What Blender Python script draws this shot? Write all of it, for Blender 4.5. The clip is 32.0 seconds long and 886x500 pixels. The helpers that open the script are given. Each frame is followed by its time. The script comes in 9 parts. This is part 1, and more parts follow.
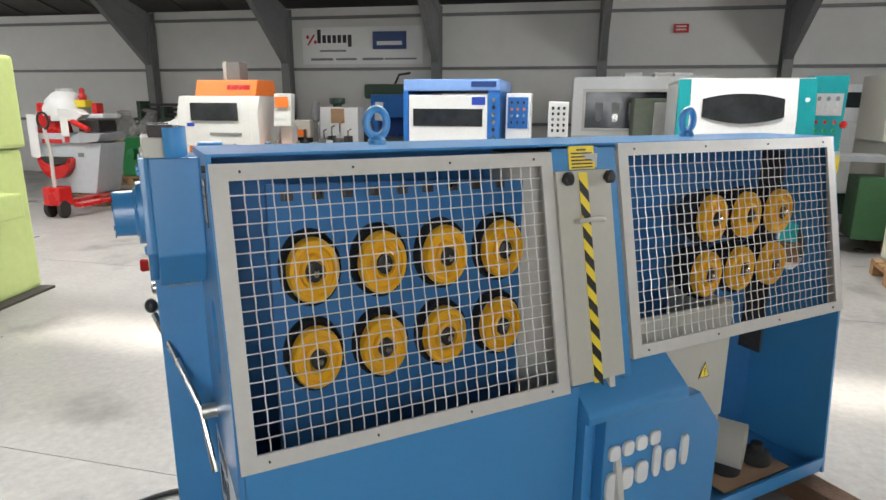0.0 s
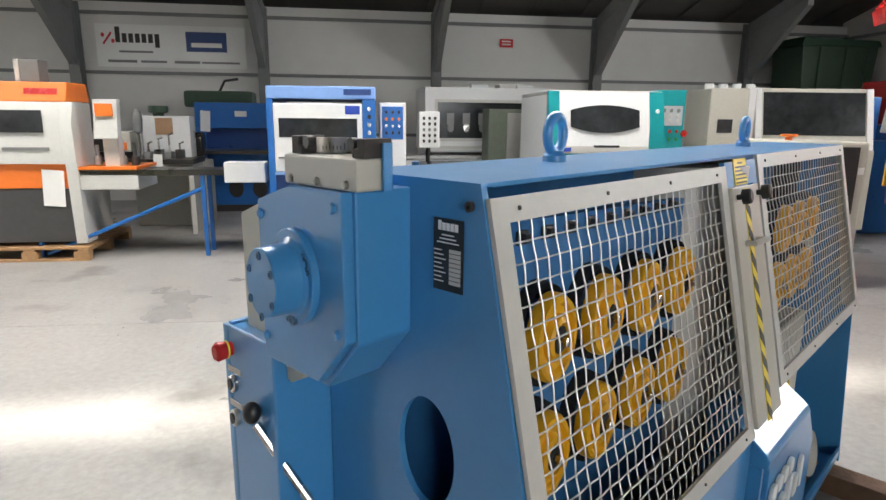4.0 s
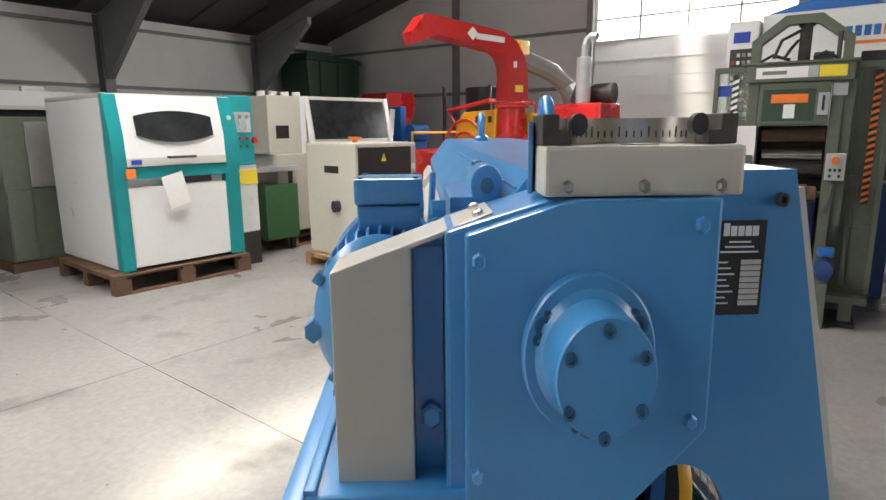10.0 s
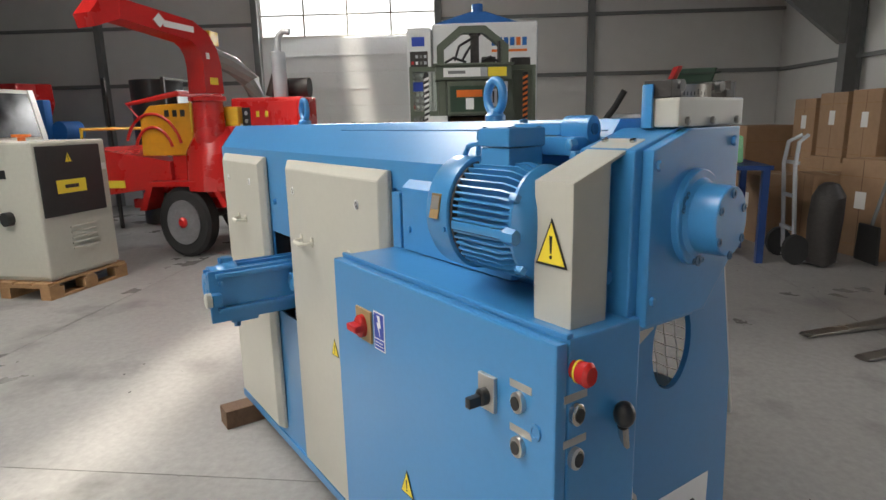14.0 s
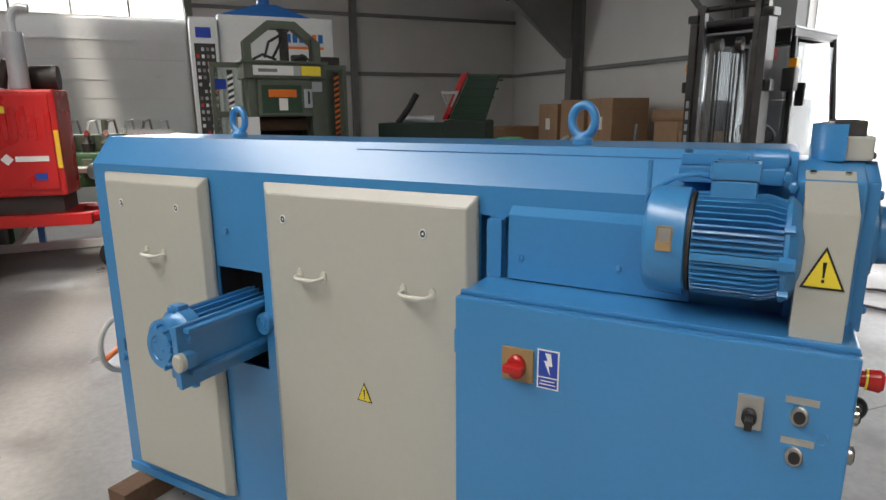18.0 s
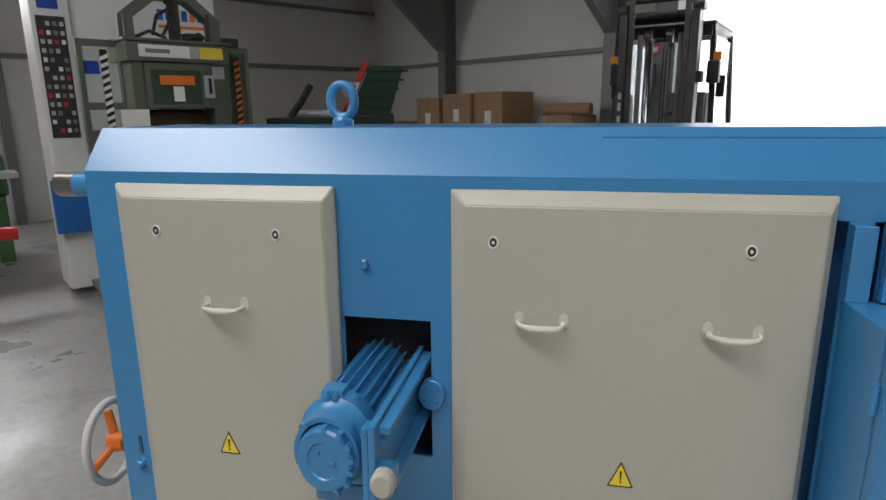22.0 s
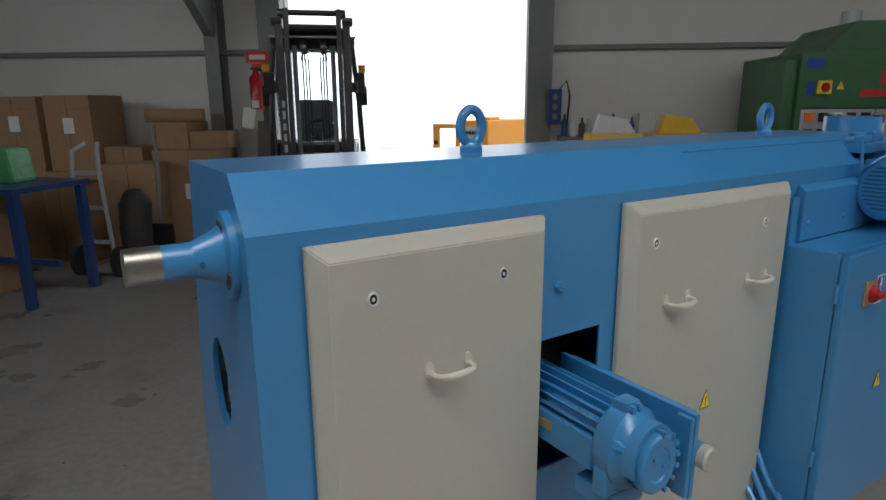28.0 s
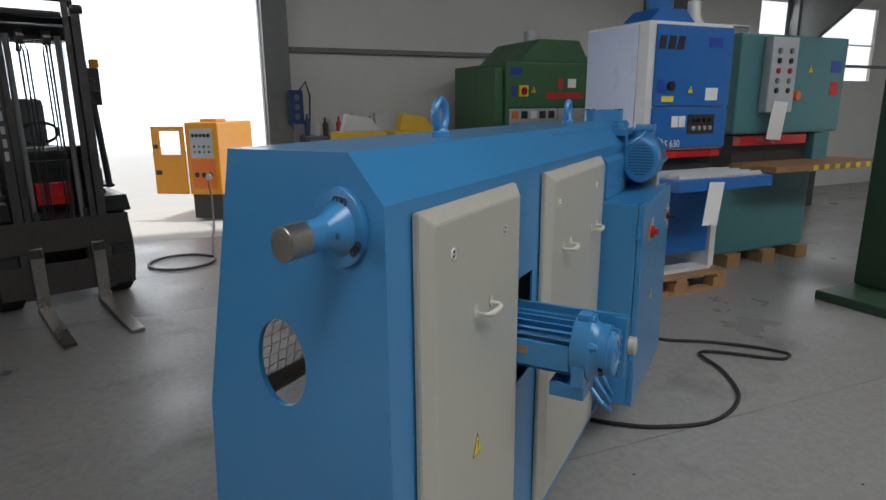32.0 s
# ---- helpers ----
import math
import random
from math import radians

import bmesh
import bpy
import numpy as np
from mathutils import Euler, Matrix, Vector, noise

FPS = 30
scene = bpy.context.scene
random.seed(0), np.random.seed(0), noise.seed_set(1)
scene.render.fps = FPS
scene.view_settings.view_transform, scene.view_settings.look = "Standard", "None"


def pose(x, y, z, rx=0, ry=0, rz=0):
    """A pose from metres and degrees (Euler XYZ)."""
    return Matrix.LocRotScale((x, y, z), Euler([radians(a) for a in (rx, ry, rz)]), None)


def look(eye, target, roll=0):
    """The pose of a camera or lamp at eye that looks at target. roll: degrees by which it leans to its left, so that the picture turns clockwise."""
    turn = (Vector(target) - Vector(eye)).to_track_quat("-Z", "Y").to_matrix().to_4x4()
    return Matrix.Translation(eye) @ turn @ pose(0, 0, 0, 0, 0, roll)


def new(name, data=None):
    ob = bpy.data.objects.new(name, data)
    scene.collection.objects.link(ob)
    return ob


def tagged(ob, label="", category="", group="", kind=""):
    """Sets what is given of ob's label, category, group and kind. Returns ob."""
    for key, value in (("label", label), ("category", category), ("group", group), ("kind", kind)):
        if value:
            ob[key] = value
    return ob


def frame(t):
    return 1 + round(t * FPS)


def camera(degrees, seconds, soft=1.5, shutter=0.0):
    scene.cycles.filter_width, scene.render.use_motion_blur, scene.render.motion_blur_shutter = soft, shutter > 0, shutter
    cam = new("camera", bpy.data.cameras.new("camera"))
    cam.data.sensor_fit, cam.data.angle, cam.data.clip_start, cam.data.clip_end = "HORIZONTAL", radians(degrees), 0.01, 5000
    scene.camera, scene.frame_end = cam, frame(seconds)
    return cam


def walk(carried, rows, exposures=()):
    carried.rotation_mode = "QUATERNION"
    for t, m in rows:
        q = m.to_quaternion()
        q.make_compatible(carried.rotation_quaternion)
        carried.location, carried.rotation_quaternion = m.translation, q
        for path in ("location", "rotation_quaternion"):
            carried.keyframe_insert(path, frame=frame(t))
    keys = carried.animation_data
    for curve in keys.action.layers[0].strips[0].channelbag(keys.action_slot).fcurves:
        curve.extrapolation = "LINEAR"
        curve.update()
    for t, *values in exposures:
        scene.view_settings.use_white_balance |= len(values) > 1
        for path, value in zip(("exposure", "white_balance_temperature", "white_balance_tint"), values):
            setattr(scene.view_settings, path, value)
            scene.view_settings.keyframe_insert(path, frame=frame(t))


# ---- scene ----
# The camera and its walk
cam = camera(72.6, 32.0)
PATH = [
    (0, (-0.122, -1.522, 1.459), (0.75, 0.216, 0.991), 0.3),
    (0.5, (-0.266, -1.457, 1.469), (0.72, 0.221, 1.012), 0.5),
    (1, (-0.362, -1.381, 1.462), (0.719, 0.24, 1.01), 0.7),
    (1.5, (-0.406, -1.264, 1.457), (0.688, 0.348, 1.007), 0.4),
    (2, (-0.441, -1.123, 1.466), (0.689, 0.466, 1.02), 0.7),
    (2.5, (-0.506, -1.013, 1.455), (0.655, 0.554, 1.014), 0.6),
    (4.5, (-0.627, -0.583, 1.441), (0.9, 0.637, 1.016), 0.5),
    (5, (-0.647, -0.465, 1.438), (1.0, 0.59, 1.02), 0.3),
    (5.5, (-0.683, -0.371, 1.443), (1.086, 0.466, 1.032), 0.2),
    (6, (-0.66, -0.297, 1.43), (1.179, 0.372, 1.019), -0.1),
    (6.5, (-0.601, -0.219, 1.435), (1.282, 0.313, 1.022), -0.0),
    (7, (-0.574, -0.163, 1.447), (1.335, 0.273, 1.037), -0.3),
    (7.5, (-0.598, -0.1, 1.441), (1.33, 0.243, 1.037), -0.4),
    (8, (-0.652, -0.035, 1.446), (1.303, 0.12, 1.05), -0.4),
    (8.5, (-0.674, 0.008, 1.443), (1.287, 0.013, 1.046), -0.5),
    (9, (-0.647, 0.056, 1.428), (1.311, 0.001, 1.025), -0.6),
    (9.5, (-0.609, 0.117, 1.423), (1.349, 0.054, 1.02), -0.4),
    (10, (-0.633, 0.221, 1.403), (1.326, 0.151, 1.007), -0.5),
    (10.5, (-0.692, 0.343, 1.403), (1.267, 0.226, 1.015), -0.5),
    (11, (-0.697, 0.436, 1.385), (1.251, 0.207, 0.996), -0.8),
    (11.5, (-0.667, 0.519, 1.381), (1.238, 0.059, 0.983), -1.0),
    (12, (-0.645, 0.589, 1.401), (1.169, -0.147, 0.994), -1.1),
    (12.5, (-0.664, 0.666, 1.392), (1.088, -0.207, 0.983), -1.3),
    (13, (-0.711, 0.792, 1.383), (0.924, -0.285, 0.973), -1.1),
    (13.5, (-0.717, 0.869, 1.375), (0.891, -0.246, 0.96), -1.2),
    (14, (-0.665, 0.929, 1.361), (0.94, -0.187, 0.941), -1.3),
    (14.5, (-0.595, 0.973, 1.366), (0.964, -0.208, 0.946), -1.2),
    (15, (-0.534, 1.044, 1.38), (0.914, -0.268, 0.953), -1.4),
    (15.5, (-0.493, 1.152, 1.398), (0.852, -0.267, 0.976), -1.2),
    (17.5, (-0.08, 1.355, 1.439), (1.029, -0.245, 0.984), -1.0),
    (18, (0.032, 1.433, 1.436), (0.977, -0.271, 0.987), -0.4),
    (18.5, (0.153, 1.45, 1.422), (1.038, -0.285, 0.968), -0.4),
    (19, (0.298, 1.438, 1.437), (1.12, -0.327, 0.979), -0.2),
    (19.5, (0.431, 1.454, 1.428), (1.176, -0.345, 0.97), -0.3),
    (20, (0.575, 1.492, 1.426), (1.124, -0.376, 0.968), -0.1),
    (20.5, (0.691, 1.461, 1.402), (1.193, -0.419, 0.938), -0.4),
    (21, (0.832, 1.382, 1.395), (1.331, -0.498, 0.932), -0.2),
    (21.5, (0.943, 1.337, 1.386), (1.436, -0.545, 0.924), -0.5),
    (22, (1.083, 1.314, 1.396), (1.478, -0.592, 0.936), -0.5),
    (22.5, (1.172, 1.298, 1.387), (1.433, -0.631, 0.93), -0.6),
    (23, (1.3, 1.24, 1.39), (1.512, -0.694, 0.929), -0.6),
    (23.5, (1.404, 1.19, 1.405), (1.572, -0.749, 0.944), -0.5),
    (24, (1.52, 1.197, 1.4), (1.638, -0.746, 0.942), -0.7),
    (24.5, (1.634, 1.239, 1.42), (1.393, -0.692, 0.958), -0.3),
    (25, (1.754, 1.23, 1.411), (1.325, -0.666, 0.943), -0.2),
    (25.5, (1.854, 1.186, 1.424), (1.332, -0.685, 0.949), -0.5),
    (26, (1.95, 1.176, 1.443), (1.207, -0.62, 0.97), -0.4),
    (26.5, (2.087, 1.209, 1.459), (1.149, -0.493, 0.989), -0.3),
    (28.5, (2.444, 1.034, 1.457), (1.284, -0.527, 0.99), -0.7),
    (29, (2.562, 1.033, 1.465), (1.225, -0.38, 0.999), -1.0),
    (29.5, (2.65, 1.034, 1.474), (1.192, -0.253, 1.006), -0.6),
    (30, (2.695, 0.982, 1.461), (1.203, -0.263, 0.989), -0.4),
    (30.5, (2.724, 0.89, 1.446), (1.23, -0.35, 0.967), -0.8),
    (31, (2.767, 0.805, 1.453), (1.204, -0.349, 0.979), -0.5),
    (31.5, (2.863, 0.758, 1.446), (1.224, -0.289, 0.977), -0.7),
    (32, (2.968, 0.732, 1.434), (1.246, -0.172, 0.969), -0.4),
]
walk(cam, [(t, look(eye, target, roll)) for t, eye, target, roll in PATH], exposures=[(0, 0.7, 6600, 10), (5, 0.65, 6700, 11), (10, 0.65, 6850, 12), (13, 0.2, 6800, 11), (15, 0.0, 6700, 11), (19, -0.45, 6650, 11), (21, -0.5, 6600, 11), (23, -0.76, 6500, 10), (25, -0.9, 6400, 10), (26.5, -1.05, 6400, 10), (29, -0.95, 6300, 10), (32, -0.95, 6300, 10)])

# World, sun and large lights
world = bpy.data.worlds.new("world")
scene.world = world
world.use_nodes = True
wt = world.node_tree
bg = wt.nodes["Background"]
sky = wt.nodes.new("ShaderNodeTexSky")
sky.sky_type, sky.sun_disc = "NISHITA", False
sky.sun_elevation, sky.sun_rotation = radians(64), radians(200)
sky.air_density, sky.dust_density = 1.0, 4.0
wt.links.new(sky.outputs[0], bg.inputs["Color"])
bg.inputs["Strength"].default_value = 0.15

TURN = -38.0                      # the hall stands turned against the machine
HALL = pose(0, 0, 0, 0, 0, TURN)


def hall(u, v, z=0.0, rz=0.0):
    """A pose in the hall: u along the long walls, v across."""
    return HALL @ pose(u, v, z, 0, 0, rz)


def sun_lamp():
    d = bpy.data.lights.new("sun", "SUN")
    d.energy, d.angle, d.color = 5.0, radians(4.5), (1.0, 0.94, 0.83)
    ob = new("sun", d)
    ob.matrix_world = look((0, 0, 20), tuple(Vector((0, 0, 20)) + HALL.to_3x3() @ Vector((0.35, -0.14, -1.0))))


def area(name, m, w, h, watts, color=(1, 1, 1), spread=180):
    d = bpy.data.lights.new(name, "AREA")
    d.shape, d.size, d.size_y, d.energy, d.color = "RECTANGLE", w, h, watts, color
    d.spread = radians(spread)
    ob = new(name, d)
    ob.matrix_world = m
    return ob


sun_lamp()
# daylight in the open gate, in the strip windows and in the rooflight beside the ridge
area("gate_daylight", HALL @ look((2.6, -4.75, 1.6), (2.6, 0, 1.3)), 1.7, 3.0, 44, (0.93, 0.97, 1.0))
area("strip_window_daylight", HALL @ look((9.2, 2.4, 3.1), (0, 2.0, 0.4)), 2.8, 0.65, 165, (0.95, 0.98, 1.0))
area("side_window_daylight", HALL @ look((-8.1, -4.5, 2.4), (-7.0, 4, 0.8)), 2.6, 1.1, 24, (0.95, 0.98, 1.0))
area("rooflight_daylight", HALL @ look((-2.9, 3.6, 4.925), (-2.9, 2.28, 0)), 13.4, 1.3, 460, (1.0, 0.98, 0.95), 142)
# added fill lamp in the unseen west wall, brightens the machine's west-facing sides
area("west_fill_light", HALL @ look((-17.9, 4.6, 1.75), (0, 3.0, 1.2)), 6.6, 2.5, 62, (0.96, 0.98, 1.0))

# Materials


def mat(name, color, rough=0.5, metal=0.0, vary=0.12, grain=18.0, bump=0.02, blot=1.6, rvary=0.12, coat=0.0, spec=0.5):
    """Paint, plastic or metal with grain and larger blotches in colour and gloss, and a fine relief."""
    m = bpy.data.materials.new(name)
    m.use_nodes = True
    nt = m.node_tree
    b = nt.nodes["Principled BSDF"]
    b.inputs["Metallic"].default_value = metal
    b.inputs["Specular IOR Level"].default_value = spec
    b.inputs["Coat Weight"].default_value = coat
    b.inputs["Coat Roughness"].default_value = 0.22
    tc = nt.nodes.new("ShaderNodeTexCoord")
    geo = nt.nodes.new("ShaderNodeObjectInfo")
    add = nt.nodes.new("ShaderNodeVectorMath")
    add.operation = "ADD"
    nt.links.new(tc.outputs["Object"], add.inputs[0])
    nt.links.new(geo.outputs["Random"], add.inputs[1])
    n1, n2 = nt.nodes.new("ShaderNodeTexNoise"), nt.nodes.new("ShaderNodeTexNoise")
    for n, s, dt in ((n1, grain, 6), (n2, blot, 5)):
        n.inputs["Scale"].default_value, n.inputs["Detail"].default_value, n.inputs["Roughness"].default_value = s, dt, 0.6
        nt.links.new(add.outputs[0], n.inputs["Vector"])
    mixn = nt.nodes.new("ShaderNodeMath")
    mixn.operation = "ADD"
    nt.links.new(n1.outputs["Fac"], mixn.inputs[0])
    nt.links.new(n2.outputs["Fac"], mixn.inputs[1])
    ramp = nt.nodes.new("ShaderNodeMapRange")
    ramp.inputs["From Min"].default_value, ramp.inputs["From Max"].default_value = 0.6, 1.4
    ramp.inputs["To Min"].default_value, ramp.inputs["To Max"].default_value = 1.0 - vary, 1.0 + vary
    nt.links.new(mixn.outputs[0], ramp.inputs["Value"])
    col = nt.nodes.new("ShaderNodeVectorMath")
    col.operation = "SCALE"
    col.inputs[0].default_value = color
    nt.links.new(ramp.outputs[0], col.inputs["Scale"])
    nt.links.new(col.outputs[0], b.inputs["Base Color"])
    rr = nt.nodes.new("ShaderNodeMapRange")
    rr.inputs["From Min"].default_value, rr.inputs["From Max"].default_value = 0.3, 0.7
    rr.inputs["To Min"].default_value, rr.inputs["To Max"].default_value = max(0.03, rough - rvary), min(1, rough + rvary)
    nt.links.new(n2.outputs["Fac"], rr.inputs["Value"])
    nt.links.new(rr.outputs[0], b.inputs["Roughness"])
    if bump:
        bp = nt.nodes.new("ShaderNodeBump")
        bp.inputs["Strength"].default_value, bp.inputs["Distance"].default_value = min(1, bump * 8), bump * 0.1
        nt.links.new(n1.outputs["Fac"], bp.inputs["Height"])
        nt.links.new(bp.outputs[0], b.inputs["Normal"])
    return m


def glow(name, color, strength):
    m = bpy.data.materials.new(name)
    m.use_nodes = True
    b = m.node_tree.nodes["Principled BSDF"]
    b.inputs["Base Color"].default_value = (*color, 1)
    b.inputs["Emission Color"].default_value = (*color, 1)
    b.inputs["Emission Strength"].default_value = strength
    return m


def glass(name, color, rough=0.05, alpha_mix=0.6):
    m = bpy.data.materials.new(name)
    m.use_nodes = True
    b = m.node_tree.nodes["Principled BSDF"]
    b.inputs["Base Color"].default_value = (*color, 1)
    b.inputs["Roughness"].default_value = rough
    b.inputs["Transmission Weight"].default_value = alpha_mix
    b.inputs["IOR"].default_value = 1.2
    return m


BLUE = mat("blue_enamel", (0.045, 0.235, 0.50), 0.33, vary=0.05, grain=70, bump=0.004, blot=3.5, rvary=0.03, coat=0.6)
# darker copy of the blue: shade inside the machine is put into the colour
BLUE_SHADE = mat("blue_enamel_shaded", (0.035, 0.17, 0.40), 0.42, vary=0.1, grain=40, bump=0.01)
GREY = mat("grey_cream_enamel", (0.47, 0.46, 0.40), 0.38, vary=0.04, grain=50, bump=0.006, coat=0.1)
GREYP = mat("grey_guard_paint", (0.55, 0.54, 0.50), 0.42, vary=0.06, grain=40, bump=0.01)
WIRE = mat("galvanised_wire", (0.70, 0.69, 0.66), 0.36, metal=0.25, vary=0.1, grain=90)
YELLOW = mat("yellow_brush_hub", (0.82, 0.43, 0.015), 0.38, vary=0.1, grain=30, bump=0.02)
YEL2 = mat("yellow_label", (0.85, 0.66, 0.05), 0.45, vary=0.04)
BLACK = mat("black_plastic", (0.02, 0.02, 0.02), 0.38, vary=0.2)
BRISTLE = mat("black_bristle", (0.012, 0.012, 0.013), 0.8, vary=0.4, grain=200, bump=0.3)
RUBBER = mat("rubber", (0.022, 0.022, 0.022), 0.75, vary=0.3, grain=60, bump=0.05)
STEEL = mat("bright_steel", (0.62, 0.60, 0.56), 0.25, metal=1.0, vary=0.1, grain=120)
DSTEEL = mat("oiled_dark_steel", (0.10, 0.095, 0.09), 0.35, metal=0.8, vary=0.3, grain=60)
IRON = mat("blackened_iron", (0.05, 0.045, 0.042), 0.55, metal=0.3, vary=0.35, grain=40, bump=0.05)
RED = mat("red_paint", (0.54, 0.017, 0.016), 0.3, vary=0.08, grain=30, coat=0.2)
REDP = mat("red_plastic", (0.48, 0.02, 0.018), 0.3, vary=0.06)
ORANGE = mat("orange_paint", (0.85, 0.20, 0.03), 0.4, vary=0.08)
WHITE = mat("white_machine_paint", (0.72, 0.73, 0.72), 0.38, vary=0.05, grain=30)
CREAM = mat("cream_machine_paint", (0.52, 0.51, 0.44), 0.42, vary=0.06, grain=30)
LIME = mat("pale_green_paint", (0.44, 0.52, 0.20), 0.42, vary=0.08)
TEAL = mat("teal_paint", (0.0, 0.27, 0.29), 0.36, vary=0.08)
NAVY = mat("navy_paint", (0.02, 0.055, 0.19), 0.38, vary=0.1)
MIDBLUE = mat("mid_blue_paint", (0.02, 0.14, 0.44), 0.38, vary=0.1)
LBLUE = mat("light_blue_paint", (0.22, 0.38, 0.72), 0.4, vary=0.06)
DGREEN = mat("dark_green_paint", (0.035, 0.07, 0.042), 0.42, vary=0.16, grain=20)
BGREENB = mat("green_belt", (0.012, 0.05, 0.025), 0.6, vary=0.2)
BELTG = mat("dark_conveyor_green", (0.010, 0.026, 0.016), 0.6, vary=0.2)
OLIVE = mat("olive_green_paint", (0.115, 0.135, 0.10), 0.45, vary=0.16, grain=20)
GREEN = mat("green_paint", (0.05, 0.14, 0.06), 0.42, vary=0.14)
BGREEN = mat("bright_green_paint", (0.02, 0.26, 0.07), 0.42, vary=0.14)
TURQ = mat("grey_turquoise_paint", (0.07, 0.20, 0.22), 0.42, vary=0.1)
GALV = mat("galvanised_sheet", (0.48, 0.50, 0.52), 0.45, metal=0.3, vary=0.12, grain=8)
WALLP = mat("wall_panel_paint", (0.70, 0.69, 0.66), 0.55, vary=0.06, grain=3, blot=0.4, bump=0.01)
KNURL = mat("knurled_steel", (0.34, 0.32, 0.29), 0.32, metal=0.9, vary=0.15, grain=220, bump=0.012)
STEELG = mat("grey_steel_frame", (0.20, 0.205, 0.20), 0.5, vary=0.12, grain=10)
ROOFM = mat("brown_grey_roof_sheet", (0.085, 0.078, 0.07), 0.65, vary=0.15, grain=4)
WOOD = mat("raw_timber", (0.36, 0.21, 0.10), 0.75, vary=0.25, grain=25, bump=0.1)
WOODD = mat("dark_timber", (0.13, 0.075, 0.045), 0.8, vary=0.3, grain=25, bump=0.1)
CARD = mat("brown_cardboard", (0.37, 0.23, 0.132), 0.8, vary=0.12, grain=12, bump=0.03)
PAPER = mat("white_paper", (0.82, 0.82, 0.80), 0.7, vary=0.03)
ALU = mat("anodised_aluminium", (0.5, 0.49, 0.46), 0.35, metal=0.7, vary=0.1)
TAN = mat("tan_switch_plate", (0.33, 0.22, 0.10), 0.45, vary=0.1)
SIGNBLUE = mat("sign_blue", (0.02, 0.06, 0.38), 0.4, vary=0.03)
SIGNRED = mat("sign_red", (0.60, 0.03, 0.03), 0.4, vary=0.05)
DARKWIN = mat("dark_machine_window", (0.025, 0.028, 0.03), 0.12, vary=0.5, grain=9, blot=4)
PLASTIC = mat("green_plastic_film", (0.12, 0.42, 0.18), 0.25, vary=0.3, grain=20, bump=0.1)
TANK = mat("yellow_machine_paint", (0.80, 0.50, 0.04), 0.4, vary=0.1)
GENO = mat("orange_generator_paint", (0.85, 0.36, 0.02), 0.4, vary=0.06)
SKYW = glow("bright_daylight", (0.97, 0.985, 1.0), 1.9)
BEACON = mat("amber_lens", (0.9, 0.35, 0.02), 0.2, vary=0.1)
FILM = glass("clear_plastic_film", (0.86, 0.84, 0.82), 0.2, 0.75)
SCREEN = glass("scratched_guard_screen", (0.80, 0.86, 0.80), 0.12, 0.85)
PALEBLUE = mat("pale_blue_sheet_paint", (0.42, 0.50, 0.72), 0.3, vary=0.06, coat=0.2)
CABGLASS = glass("cab_glass", (0.82, 0.86, 0.88), 0.03, 0.95)
MAST = mat("greasy_mast_steel", (0.085, 0.08, 0.078), 0.42, metal=0.5, vary=0.4, grain=14, bump=0.03)
HOODW = mat("off_white_machine_paint", (0.60, 0.60, 0.57), 0.40, vary=0.06, grain=30)
DOORG = mat("dark_grey_machine_door", (0.055, 0.055, 0.057), 0.45, vary=0.15)
RIMG = mat("grey_wheel_steel", (0.27, 0.27, 0.28), 0.42, metal=0.4, vary=0.2, grain=30)
PALEG = mat("pale_grey_bin_paint", (0.50, 0.54, 0.57), 0.45, vary=0.08, grain=14)
OCHRE = mat("ochre_guard_paint", (0.72, 0.33, 0.015), 0.42, vary=0.12)
BOARD = mat("grey_brown_board", (0.24, 0.20, 0.165), 0.75, vary=0.2, grain=18, bump=0.03)
LEAD = mat("grey_flex_cable", (0.10, 0.10, 0.11), 0.5, vary=0.2)


def concrete():
    """Smooth poured floor: cloudy patches, dark oil stains, dusty traffic marks and fine grain."""
    m = mat("concrete_floor", (0.27, 0.262, 0.251), 0.40, vary=0.24, grain=26, bump=0.016, blot=1.1, rvary=0.2)
    nt = m.node_tree
    b = nt.nodes["Principled BSDF"]
    src = b.inputs["Base Color"].links[0].from_socket
    tc = nt.nodes.new("ShaderNodeTexCoord")
    st = nt.nodes.new("ShaderNodeTexNoise")
    st.inputs["Scale"].default_value, st.inputs["Detail"].default_value = 1.7, 6
    nt.links.new(tc.outputs["Object"], st.inputs["Vector"])
    mr = nt.nodes.new("ShaderNodeMapRange")
    mr.inputs["From Min"].default_value, mr.inputs["From Max"].default_value = 0.57, 0.70
    mr.inputs["To Min"].default_value, mr.inputs["To Max"].default_value = 1.0, 0.58
    nt.links.new(st.outputs["Fac"], mr.inputs["Value"])
    mu = nt.nodes.new("ShaderNodeVectorMath")
    mu.operation = "SCALE"
    nt.links.new(src, mu.inputs[0])
    nt.links.new(mr.outputs[0], mu.inputs["Scale"])
    nt.links.new(mu.outputs[0], b.inputs["Base Color"])
    return m


FLOORM = concrete()
JOINT = mat("dirty_floor_joint", (0.10, 0.095, 0.09), 0.85, vary=0.3, grain=30, bump=0.05)

# Mesh helpers


def new_bm():
    return bmesh.new()


def box(bm, x0, x1, y0, y1, z0, z1, bev=0.0):
    r = bmesh.ops.create_cube(bm, size=1.0, matrix=Matrix.Translation(((x0 + x1) / 2, (y0 + y1) / 2, (z0 + z1) / 2)) @ Matrix.Diagonal((abs(x1 - x0), abs(y1 - y0), abs(z1 - z0), 1)))
    if bev:
        es = {e for v in r["verts"] for e in v.link_edges}
        bmesh.ops.bevel(bm, geom=list(es), offset=min(bev, 0.45 * min(abs(x1 - x0), abs(y1 - y0), abs(z1 - z0))), segments=2, affect="EDGES", profile=0.6)
    return bm


